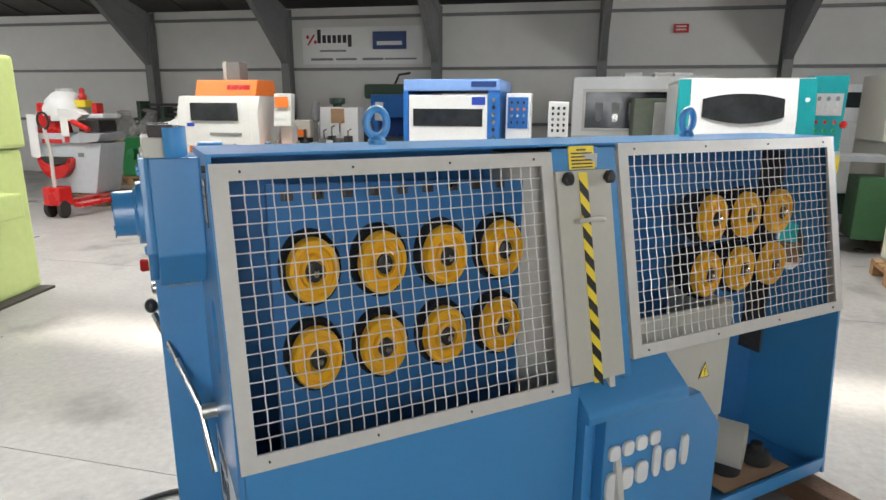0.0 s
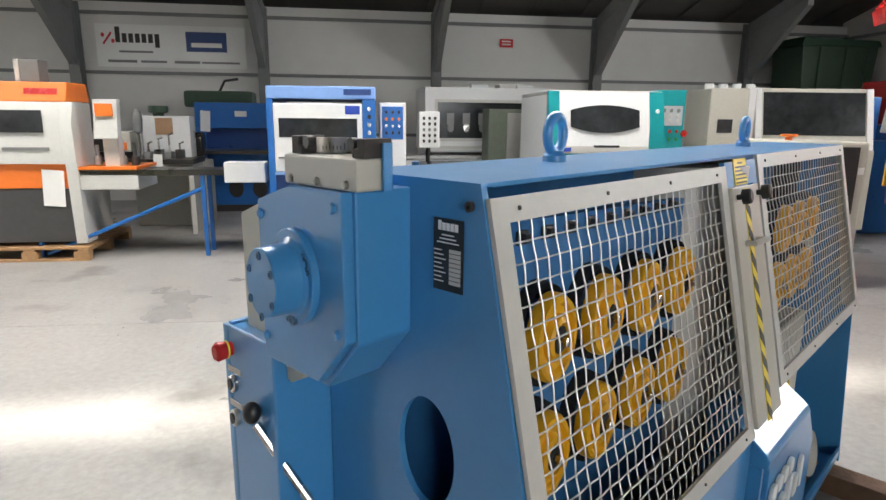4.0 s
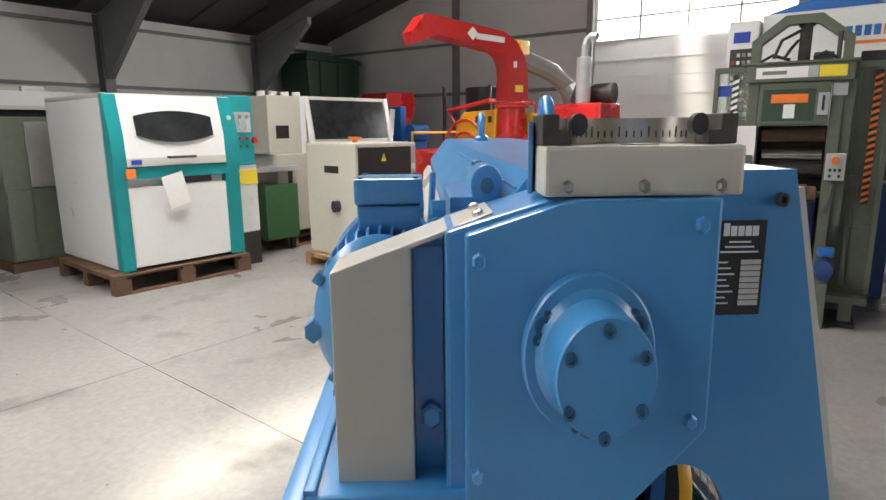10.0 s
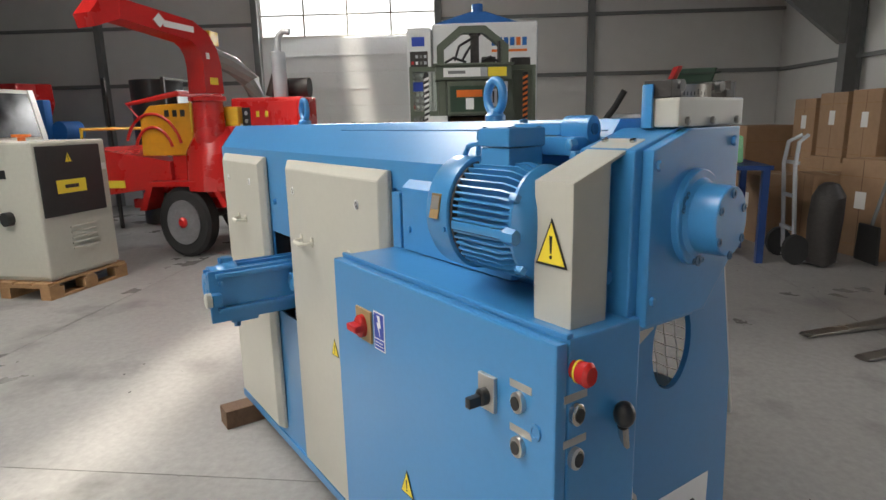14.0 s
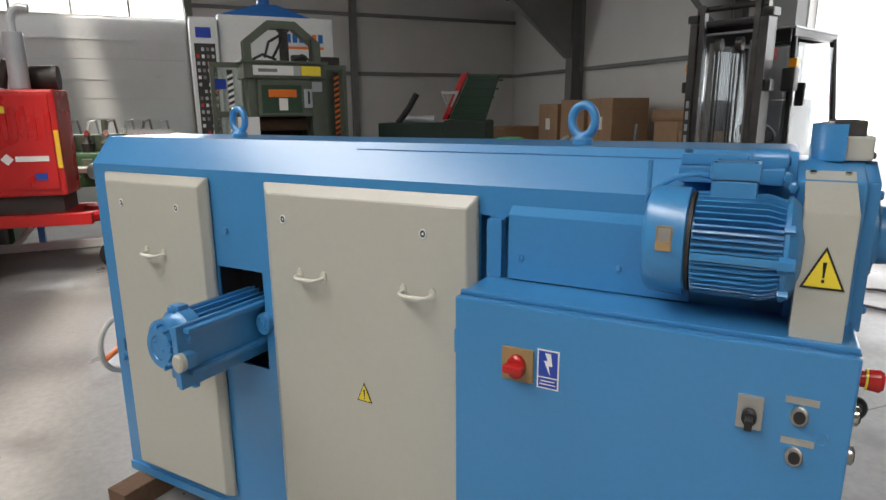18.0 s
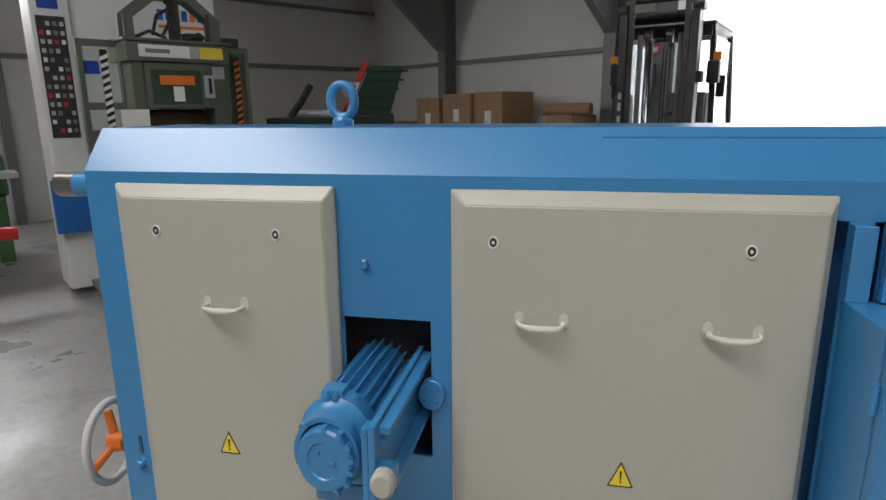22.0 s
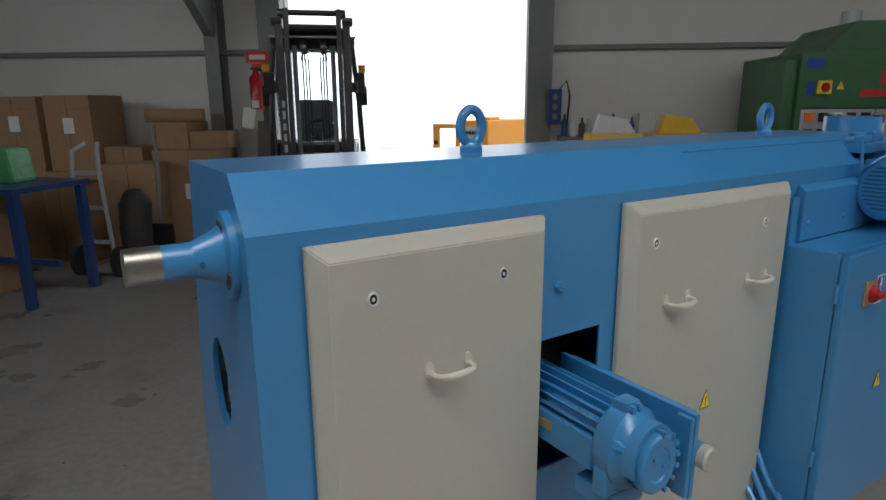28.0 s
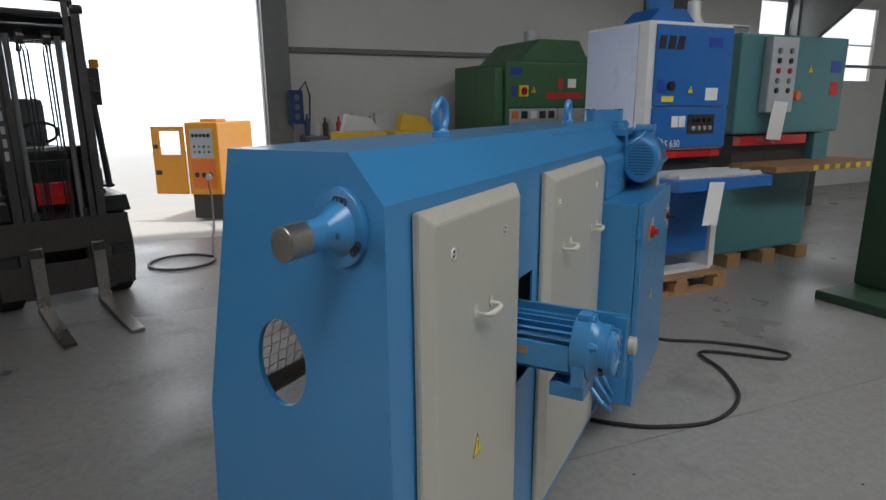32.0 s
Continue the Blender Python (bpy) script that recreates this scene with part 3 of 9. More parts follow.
def body():
    side = [(-0.338, BASE), (YB, BASE), (YB, 1.268), (0.104, TOPZ), (YF, TOPZ), (-0.297, 0.80)]
    for x0, x1, cz in ((0.0, 0.012, 0.92), (LEN - 0.012, LEN, 0.932)):
        bm = new_bm()
        c = (-0.078 if x0 < 1 else -0.082, cz)
        ell = ellipse(c[0], c[1], 0.062, 0.094, 64)
        outer = resample(side, 64, c)
        for corner in side:
            k = min(range(64), key=lambda i: (outer[i][0] - corner[0]) ** 2 + (outer[i][1] - corner[1]) ** 2)
            outer[k] = corner
        ring_plate(bm, outer, ell, "x", x0, x1)
        part("end_panel", bm, BLUE, MACH)
    bm = new_bm()
    t = 0.006
    prism(bm, [(YF, TOPZ), (0.104, TOPZ), (YB, 1.268), (YB, 1.24), (YB - t, 1.24), (YB - t, 1.265), (0.101, TOPZ - t), (YF, TOPZ - t)], "x", 0.012, LEN - 0.012)
    part("top_cover", bm, BLUE, MACH)
    # back sheet with the opening for the small motor
    bm = new_bm()
    for a, b, z0, z1 in ((0.012, 0.549, BASE, 1.24), (0.566, 0.604, BASE, 1.24), (0.629, 1.346, BASE, 1.24), (0.549, 0.566, 1.2, 1.24), (0.604, 0.629, 1.2, 1.24), (0.549, 0.566, BASE, 0.3), (0.604, 0.629, BASE, 0.3), (1.533, LEN - 0.012, BASE, 1.24), (1.346, 1.533, 0.97, 1.24), (1.346, 1.533, BASE, 0.66)):
        box(bm, a, b, YB - 0.006, YB, z0, z1)
    bmesh.ops.remove_doubles(bm, verts=bm.verts[:], dist=0.0003)
    part("back_sheet", bm, BLUE, MACH)
    bm = new_bm()
    box(bm, 0.012, LEN - 0.012, -0.33, YB - 0.007, BASE + 0.002, BASE + 0.02)
    part("base_plate", bm, BLUE, MACH)
    bm = new_bm()
    box(bm, 0.0, LEN, YB - 0.06, YB + 0.008, BASE - 0.002, BASE + 0.03)
    part("base_rail", bm, BLUE, MACH)
    # inner brush carrier wall and dark inside, its shade put into the blue
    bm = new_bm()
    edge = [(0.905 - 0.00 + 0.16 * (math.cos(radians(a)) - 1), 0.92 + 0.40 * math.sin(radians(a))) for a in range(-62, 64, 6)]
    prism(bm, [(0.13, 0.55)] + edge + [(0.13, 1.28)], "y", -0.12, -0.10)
    bc = part("brush_carrier", bm, BLUE_SHADE, MACH)
    bm = new_bm()
    box(bm, 0.0, 0.03, -0.006, 0.0, -0.012, 0.012, 0.003)
    box(bm, 0.008, 0.022, -0.016, -0.006, -0.008, 0.008)
    clip = mesh_of("clip", bm, DSTEEL)
    for k in range(9):
        piece("clip", clip, bc, Matrix.Translation((0.16 + 0.072 * k, -0.121, 1.252)))
    bm = new_bm()
    tube(bm, arc((0.905, -0.125, 0.93), 0.085, -70, 75, 12), 0.022, 8)
    part("rubber_edge", bm, RUBBER, bc)
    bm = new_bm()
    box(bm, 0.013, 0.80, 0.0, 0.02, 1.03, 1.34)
    part("inner_wall", bm, BLUE_SHADE, MACH)
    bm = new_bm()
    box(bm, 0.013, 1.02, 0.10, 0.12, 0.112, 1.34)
    part("inner_wall", bm, BLUE_SHADE, MACH)
    bm = new_bm()
    prism(bm, [(1.02, -0.2)] + [(1.02 - 0.22 * math.sin(radians(a)), -0.2 + 0.16 * (1 - math.cos(radians(a)))) for a in range(10, 91, 10)] + [(0.8, 0.0), (1.02, 0.0)], "z", 0.5, 1.33)
    part("dust_shield", bm, GREYP, MACH, "grey curved sheet behind the brushes")
    bm = new_bm()
    prism(bm, [(yf(0.12) + 0.02, 0.12), (0.09, 0.12), (0.09, 1.345), (yf(1.345) + 0.02, 1.345)], "x", 1.03, 1.05)
    part("partition", bm, GREYP, MACH)
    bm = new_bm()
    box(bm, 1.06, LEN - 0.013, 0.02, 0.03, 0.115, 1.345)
    part("rear_lining", bm, BLUE_SHADE, MACH)
    # dark plate added so the rear half of the right end hole looks black
    part("inner_baffle", box(new_bm(), LEN - 0.10, LEN - 0.09, -0.075, 0.019, 0.5, 1.3), IRON, MACH)


body()


def raised_mark(parent, m, s, mt=None, depth=0.012):
    """Two rows of plain rounded blocks, a small one over a large one."""
    mt = mt or WHITE
    rows = ((-0.165, 0.082, 0.052, 0.046, 4, ()), (-0.17, -0.03, 0.058, 0.072, 6, (3, 5)))
    for x0, z0, w, h, n, tall in rows:
        for k in range(n):
            top = h * (1.45 if k in tall else 1.0)
            low = 0.028 if (n == 6 and k == 0) else 0.0
            wide = 0.40 * w if k not in tall else 0.26 * w
            cx, cz = s * (x0 + (k + 0.45) * w), s * (z0 + 0.004 * k + (top - low) / 2)
            pts = []
            for i in range(28):
                a = 2 * math.pi * i / 28
                ca, sa = math.cos(a), math.sin(a)
                pts.append((cx + s * wide * math.copysign(abs(ca) ** 0.62, ca), cz + s * (top + low) / 2 * math.copysign(abs(sa) ** 0.62, sa)))
            bm = new_bm()
            prism(bm, pts, "y", -depth, 0.0, min(0.004 * s, depth * 0.4))
            part("emblem_block", bm, mt, parent, m=m)


def lower_front():
    """The sheet under the left guard, the lettered housing, the grey duct and the open tray."""
    bm = new_bm()
    box(bm, 0.013, 0.91, -0.315, -0.305, 0.112, 0.70)
    part("front_sheet", bm, BLUE, MACH)
    bm = new_bm()
    prism(bm, [(0.99, 0.113), (1.475, 0.113), (1.475, 0.46), (1.37, 0.595), (0.99, 0.595)], "y", -0.345, -0.30, 0.004)
    prism(bm, [(-0.30, 0.595), (-0.358, 0.595), (-0.360, 0.618), (-0.352, 0.634), (-0.335, 0.648), (-0.235, 0.722), (-0.2, 0.73), (-0.2, 0.595)], "x", 0.915, 1.30, 0.004)
    box(bm, 0.915, 0.93, -0.345, -0.2, 0.113, 0.594)
    box(bm, 0.93, 0.99, -0.30, -0.25, 0.113, 0.594)
    h = part("lettered_housing", bm, BLUE, MACH, "blue housing with raised white lettering")
    raised_mark(h, Matrix.Translation((1.165, -0.346, 0.375)), 1.0)
    bm = new_bm()
    prism(bm, [(1.06, 0.42), (1.60, 0.42), (1.60, 0.83), (1.06, 0.83)], "y", -0.25, -0.24, 0.002)
    d = part("grey_duct", bm, GREY, MACH, "grey sheet duct with a round outlet")
    bm = new_bm()
    box(bm, 1.59, 1.602, -0.24, 0.02, 0.2, 0.83)
    part("duct_side", bm, GREY, d)
    warning(d, Matrix.Translation((1.491, -0.2515, 0.598)), 0.05)
    bm = new_bm()
    m = Matrix.Translation((1.60, -0.21, 0.31)) @ Matrix.Rotation(radians(28), 4, "Z")
    ring_plate(bm, ellipse(0, 0, 0.062, 0.082, 32), ellipse(0, 0, 0.058, 0.077, 32), "y", -0.12, 0.05)
    part("outlet_pipe", bm, GREY, d, m=m)
    bm = new_bm()
    box(bm, 1.48, LEN - 0.013, -0.335, -0.325, 0.112, 0.15)
    part("tray_lip", bm, BLUE, MACH)
    bm = new_bm()
    box(bm, 1.48, 1.95, -0.10, 0.018, 0.113, 0.118)
    part("tray_liner", bm, BLUE_SHADE, MACH)


def mesh_guard(x0, x1, ztop, zbot, label, returns=False):
    """A sloping wire guard: flat painted frame and crimped wires woven both ways."""
    # local frame: X along the machine, Z up the slope
    ang = math.atan(SL)
    length = (ztop - zbot) / math.cos(ang)
    m = Matrix.Translation((x0, yf(ztop) - 0.005, ztop)) @ Matrix.Rotation(-ang, 4, "X")
    w, fw = x1 - x0, 0.036
    g = new("mesh_guard")
    g.parent = MACH
    g.matrix_basis = m
    bm = new_bm()
    out = [(0, 0), (w, 0), (w, -length), (0, -length)]
    inn = [(fw, -fw), (w - fw, -fw), (w - fw, -length + fw), (fw, -length + fw)]
    ring_plate(bm, out, inn, "y", -0.004, 0.004)
    fr = mesh_of("guard_frame", bm, GREYP)
    bpy.data.objects.remove(g)
    g = new("mesh_guard", fr)
    g.parent = MACH
    g.matrix_basis = m
    tagged(g, label)
    pitch = 0.0305
    nx, nz = round((w - 2 * fw) / pitch), round((length - 2 * fw) / pitch)
    px, pz = (w - 2 * fw) / nx, (length - 2 * fw) / nz
    amp, r = 0.0013, 0.0016

    def wavy(n, p, vertical):
        bm = new_bm()
        pts = []
        for k in range(2 * n + 3):
            s = (k - 1) * p / 2
            s = min(max(s, -0.008), n * p + 0.008)
            off = amp * (1 if (k // 2) % 2 else -1) if k % 2 else 0.0
            side = 0.0007 * (1 if (k // 2) % 2 else -1) if (vertical and k % 2 == 0) else 0.0
            pts.append((side, off, -s) if vertical else (s, -off, 0.0))
        tube(bm, pts, r, 5)
        return mesh_of("wire", bm, WIRE)
    mv, mh = wavy(nz, pz, True), wavy(nx, px, False)
    for i in range(1, nx):
        piece("wire", mv, g, Matrix.Translation((fw + i * px, 0.006, -fw)))
    for i in range(1, nz):
        piece("wire", mh, g, Matrix.Translation((fw, 0.006, -fw - i * pz)))
    if returns:
        for x in (0.0, w - 0.004):
            part("side_return", prism(new_bm(), [(0.0045, -0.02), (0.0045, -length), (0.05, -length + 0.01), (0.02, -0.02)], "x", x, x + 0.004), GREYP, g)
        part("bottom_return", box(new_bm(), 0.0045, w - 0.0045, 0.0045, 0.03, -length, -length + 0.004), GREYP, g)
    # frame screws
    bm = new_bm()
    cyl(bm, (0, 0, 0), 0.003, 0.004, "y", 8)
    sc = mesh_of("screw", bm, DSTEEL)
    for i in range(4):
        for z in (-0.018, -length + 0.018):
            piece("screw", sc, g, Matrix.Translation((0.06 + (w - 0.12) * i / 3, -0.005, z)))
    return g


mesh_guard(0.004, 0.868, 1.337, 0.694, "grey framed guard of woven galvanised wire")
mesh_guard(1.10, LEN - 0.02, 1.355, 0.745, "grey framed guard of woven galvanised wire, hinged ajar", True)


def front_middle():
    """The grey flap between the guards, and the blue bars beside it."""
    ang = -math.atan(SL)
    m = Matrix.Translation((0.862, yf(1.345) - 0.006, 1.345)) @ Matrix.Rotation(ang, 4, "X")
    bm = new_bm()
    box(bm, 0.008, 0.228, 0.0, 0.012, -0.06, 0.0)
    box(bm, 0.196, 0.228, 0.0, 0.02, -0.66, -0.06)
    part("front_bar", bm, BLUE, MACH, m=m)
    flap = part("flap", box(new_bm(), 0.008, 0.195, -0.012, 0.0, -0.645, -0.062, 0.003), GREY, MACH, "grey enamelled flap with a hazard stripe", m=m)
    bm = new_bm()
    box(bm, 0.082, 0.112, -0.0135, -0.0121, -0.65, -0.068)
    part("stripe_tape", bm, YEL2, flap)
    bm = new_bm()
    for k in range(9):
        z = -0.085 - k * 0.064
        v = [bm.verts.new(p) for p in ((0.082, -0.0142, z), (0.112, -0.0142, z - 0.035), (0.112, -0.0142, z - 0.067), (0.082, -0.0142, z - 0.032))]
        bm.faces.new(v)
    r = bmesh.ops.extrude_face_region(bm, geom=bm.faces[:])
    bmesh.ops.translate(bm, verts=[g for g in r["geom"] if isinstance(g, bmesh.types.BMVert)], vec=(0, 0.0005, 0))
    part("black_stripe", bm, BLACK, flap)
    for x in (0.03, 0.172):
        bm = new_bm()
        lathe(bm, (x, -0.014, -0.085), [(0, 0.006), (-0.012, 0.006), (-0.013, 0.016), (-0.03, 0.016), (-0.033, 0.012)], "y", 10)
        part("knob", bm, BLACK, flap)
    bm = new_bm()
    tube(bm, [(0.06, -0.012, -0.2), (0.06, -0.035, -0.2), (0.085, -0.045, -0.198), (0.12, -0.045, -0.198), (0.14, -0.035, -0.2), (0.14, -0.012, -0.2)], 0.007, 8)
    part("handle", bm, GREY, flap)
    bm = new_bm()
    box(bm, 0.062, 0.150, -0.0025, -0.0005, -0.058, 0.006)
    lab = part("notice", bm, YEL2, MACH, "yellow notice label", m=m)
    bm = new_bm()
    for k in range(6):
        box(bm, 0.070 + (0.02 if k == 0 else 0), 0.142 - (0.02 if k == 0 else 0), -0.0034, -0.0026, -0.007 - k * 0.0095, -0.003 - k * 0.0095)
    part("bar", bm, BLACK, lab)


front_middle()


def brush_head(x, z, y, dia=0.155, turn=0.0):
    r = dia / 2
    bm = new_bm()
    lathe(bm, (0, 0, 0), [(0.05, 0.5 * r), (0.0, 1.16 * r), (0.03, 1.2 * r), (0.09, 0.9 * r)], "y", 30)
    b = part("brush_head", bm, BRISTLE, MACH, "round brush with black bristles", m=pose(x, y, z, 0, 0, turn))
    bm = new_bm()
    lathe(bm, (0, 0, 0), [(0.0, r), (-0.018, r), (-0.026, r * 0.93), (-0.026, r * 0.80), (-0.018, r * 0.74), (-0.018, r * 0.56), (-0.03, r * 0.50), (-0.034, r * 0.40), (-0.02, r * 0.36), (-0.012, r * 0.3)], "y", 36)
    part("hub", bm, YELLOW, b, "yellow painted hub disc")
    bm = new_bm()
    lathe(bm, (0, 0, 0), [(-0.012, 0.0215), (-0.03, 0.0215), (-0.032, 0.017)], "y", 18)
    part("washer", bm, BLACK, b)
    bm = new_bm()
    lathe(bm, (0, 0, 0), [(-0.032, 0.009), (-0.045, 0.009), (-0.047, 0.006)], "y", 6)
    part("nut", bm, STEEL, b)


for i in range(4):
    for z in (1.078, 0.858):
        brush_head(0.219 + 0.1745 * i, z, -0.15, 0.138)
for i in range(3):
    for z in (1.097, 0.906):
        brush_head(1.56 + 0.167 * i, z, -0.15, 0.138)


def eyebolt(x):
    bm = new_bm()
    e = part("eyebolt", lathe(new_bm(), (0, 0, 0), [(0, 0.024), (0.012, 0.024), (0.016, 0.02), (0.022, 0.017)], "z", 20), BLUE, MACH, m=Matrix.Translation((x, 0.0, TOPZ)))
    tube(bm, arc((0, 0, 0.055), 0.031, 0, 350, 28), 0.0105, 12, closed=True)
    part("eye", bm, BLUE, e)


eyebolt(0.445)
eyebolt(1.582)


BOLTM = mat("dark_blue_screw", (0.025, 0.11, 0.22), 0.4, vary=0.2)


def gearbox():
    """The housing on the left end, with its cover plate, flange and hub."""
    bm = new_bm()
    prism(bm, [(-0.045, 1.342), (0.10, 1.342), (0.2, 1.312), (0.2, 1.03), (0.03, 1.03), (-0.045, 1.118)], "x", -0.105, 0.0, 0.004)
    hs = part("gear_housing", bm, BLUE, MACH)
    bm = new_bm()
    prism(bm, [(-0.04, 1.342), (0.09, 1.342), (0.183, 1.312), (0.183, 1.045), (0.03, 1.045), (-0.042, 1.125)], "x", -0.125, -0.1051, 0.003)
    pl = part("cover_plate", bm, BLUE, hs)
    bm = new_bm()
    lathe(bm, (0, 0, 0), [(0, 0.007), (-0.004, 0.007), (-0.006, 0.005)], "x", 6)
    bolt = mesh_of("bolt", bm, BLUE)
    for y, z in ((-0.022, 1.319), (0.172, 1.290), (0.172, 1.085), (-0.024, 1.135)):
        piece("bolt", bolt, hs, Matrix.Translation((-0.125, y, z)) @ Matrix.Rotation(0, 4, "X"))
    fl = new_bm()
    lathe(fl, (-0.125, 0.075, 1.205), [(0, 0.0655), (-0.010, 0.0655), (-0.012, 0.0635), (-0.012, 0.045)], "x", 56)
    f = part("flange", fl, BLUE, MACH)
    bm = new_bm()
    lathe(bm, (-0.137, 0.075, 1.205), [(0, 0.054), (-0.006, 0.0475), (-0.048, 0.0462), (-0.050, 0.0445)], "x", 56)
    hub = part("hub", bm, BLUE, f)
    def socket_screw(r):
        bm = new_bm()
        lathe(bm, (0, 0, 0), [(0, r), (-0.002, r), (-0.002, r * 0.55), (-0.0004, r * 0.5)], "x", 14)
        return mesh_of("cap_screw", bm, BOLTM)
    cap, small, large = socket_screw(0.0058), socket_screw(0.0042), socket_screw(0.0082)
    for k in range(6):
        a = radians(90 + 60 * k)
        piece("cap_screw", cap, hub, Matrix.Translation((-0.1872, 0.075 + 0.0345 * math.cos(a), 1.2 + 0.046 * math.sin(a))))
    for sy in (-1, 1):
        for y, z, me in ((0.0425, 0.030, large), (0.038, 0.041, small), (0.0475, 0.018, small)):
            piece("cap_screw", me, f, Matrix.Translation((-0.1372, 0.075 + sy * y, 1.203 + z)))
    for y, me in ((0.0, large), (-0.011, small), (0.011, small)):
        piece("cap_screw", me, f, Matrix.Translation((-0.1372, 0.075 + y, 1.203 - 0.066)))
    # grey top box with graduated ring and clamps
    bm = new_bm()
    box(bm, -0.115, -0.0705, -0.062, 0.114, 1.343, 1.387, 0.004)
    aa = [radians(-90 + 180 * k / 18) for k in range(19)]
    prism(bm, [(-0.07 + 0.046 * math.cos(a), 0.027 + 0.087 * math.sin(a)) for a in aa], "z", 1.343, 1.387)
    gb = part("dial_box", bm, GREY, MACH, "grey box with a graduated dial ring")
    for y in (-0.041, 0.027, 0.094):
        bm = new_bm()
        lathe(bm, (-0.115, y, 1.352), [(0, 0.0055), (-0.004, 0.0055), (-0.006, 0.003)], "x", 6)
        part("bolt", bm, KNURL, gb)
    aa = [radians(-84 + 168 * k / 24) for k in range(25)]
    bm = new_bm()
    prism(bm, [(-0.078 + 0.046 * math.cos(a), 0.027 + 0.071 * math.sin(a)) for a in aa] + [(-0.078 + 0.038 * math.cos(a), 0.027 + 0.060 * math.sin(a)) for a in aa[::-1]], "z", 1.3875, 1.411)
    ri = part("dial_ring", bm, KNURL, gb, "dark steel graduated half ring")
    for k in range(2, 23):
        a = aa[k]
        h = 0.010 if k % 4 == 0 else 0.006
        part("graduation", box(new_bm(), -0.0006, 0.0, -0.0007, 0.0007, 1.393, 1.393 + h), BLACK, ri, m=Matrix.Translation((-0.078 + 0.0377 * math.cos(a), 0.027 + 0.0595 * math.sin(a), 0)) @ Matrix.Rotation(a, 4, "Z"))
    for y, sy in ((-0.047, 1), (0.101, -1)):
        bm = new_bm()
        prism(bm, [(y - 0.013, 1.3875), (y + 0.013, 1.3875), (y + 0.013, 1.4), (y + 0.002 * sy, 1.4), (y + 0.002 * sy, 1.414), (y - 0.013, 1.414)] if sy > 0 else [(y - 0.013, 1.3875), (y + 0.013, 1.3875), (y + 0.013, 1.414), (y - 0.002, 1.414), (y - 0.002, 1.4), (y - 0.013, 1.4)], "x", -0.1, -0.05, 0.0015)
        c = part("clamp", bm, IRON, gb)
        bm = new_bm()
        cyl(bm, (-0.092, y + sy * 0.02, 1.405), 0.0085, 0.010, "x", 18)
        part("knob", bm, BLACK, c)
    bm = new_bm()
    prism(bm, [(-0.10, 0.01), (-0.10, 0.045), (-0.088, 0.027)], "z", 1.3872, 1.3877)
    ar = part("arrow_sticker", bm, BLACK, gb)
    bm = new_bm()
    prism(bm, [(-0.099, 0.015), (-0.099, 0.039), (-0.0905, 0.027)], "z", 1.3878, 1.3882)
    part("field", bm, PAPER, ar)
    bm = new_bm()
    aa = [radians(-92 + 184 * k / 18) for k in range(19)]
    prism(bm, [(-0.07 + 0.052 * math.cos(a), 0.027 + 0.094 * math.sin(a)) for a in aa] + [(-0.07 + 0.048 * math.cos(a), 0.027 + 0.090 * math.sin(a)) for a in aa[::-1]], "z", 1.342, 1.408)
    part("ring_guard", bm, BLUE, gb, "curved blue sheet behind the dial")


gearbox()


def belt_guard():
    """A folded grey sheet over the belt, open towards the gear housing."""
    x0, x1 = -0.089, -0.012
    bm = new_bm()
    prism(bm, [(0.307, 1.272), (0.155, 1.328), (0.155, 1.324), (0.231, 1.2945), (0.231, 1.035), (0.13, 1.035), (0.13, 1.031), (0.255, 0.985), (0.275, 0.99), (0.307, 1.045)], "x", x0, x1, 0.0016)
    g = part("belt_guard", bm, GREY, MACH, "grey sheet belt guard with a warning triangle")
    part("guard_lip", prism(new_bm(), [(0.1775, 1.028), (0.1775, 0.992), (0.166, 0.988), (0.11, 1.018), (0.11, 1.028)], "x", x0, x1, 0.0012), GREY, g)
    bm = new_bm()
    lathe(bm, (0, 0, 0), [(0, 0.0055), (0.004, 0.0055), (0.005, 0.003)], "z", 8)
    sc = mesh_of("screw", bm, STEEL)
    for x in (x0 + 0.012, x1 - 0.012):
        piece("screw", sc, g, Matrix.Translation((x, 0.168, 1.3235)) @ Matrix.Rotation(radians(-20), 4, "X"))
    part("recess_face", box(new_bm(), -0.066, -0.02, 0.201, 0.23, 1.037, 1.292), BLUE, MACH)
    bm = new_bm()
    lathe(bm, (-0.066, 0.214, 1.121), [(0, 0.0125), (-0.01, 0.0125), (-0.013, 0.009)], "x", 6)
    part("bolt", bm, BLUE, MACH)
    return g


def warning(parent, m, s):
    """A yellow warning triangle with black rim and mark, facing -y locally."""
    h = s * 1.12
    bm = new_bm()
    prism(bm, [(-s / 2, -h / 3), (s / 2, -h / 3), (0, 2 * h / 3)], "y", -0.0008, 0.0)
    w = part("warning_sign", bm, BLACK, parent, "yellow triangular warning sticker", m=m)
    bm = new_bm()
    k = 0.84
    prism(bm, [(-s / 2 * k, -h / 3 * k), (s / 2 * k, -h / 3 * k), (0, 2 * h / 3 * k)], "y", -0.0016, -0.0009)
    part("field", bm, YEL2, w)
    bm = new_bm()
    prism(bm, [(-s * 0.045, h * 0.3), (s * 0.045, h * 0.3), (s * 0.02, -h * 0.06), (-s * 0.02, -h * 0.06)], "y", -0.0024, -0.0017)
    cyl(bm, (0, -0.002, -h * 0.14), s * 0.04, 0.0008, "y", 10)
    part("mark", bm, BLACK, w)


lower_front()
TO_BACK = Matrix.Rotation(radians(180), 4, "Z")
bg_ = belt_guard()
warning(bg_, Matrix.Translation((-0.05, 0.3085, 1.172)) @ TO_BACK, 0.064)


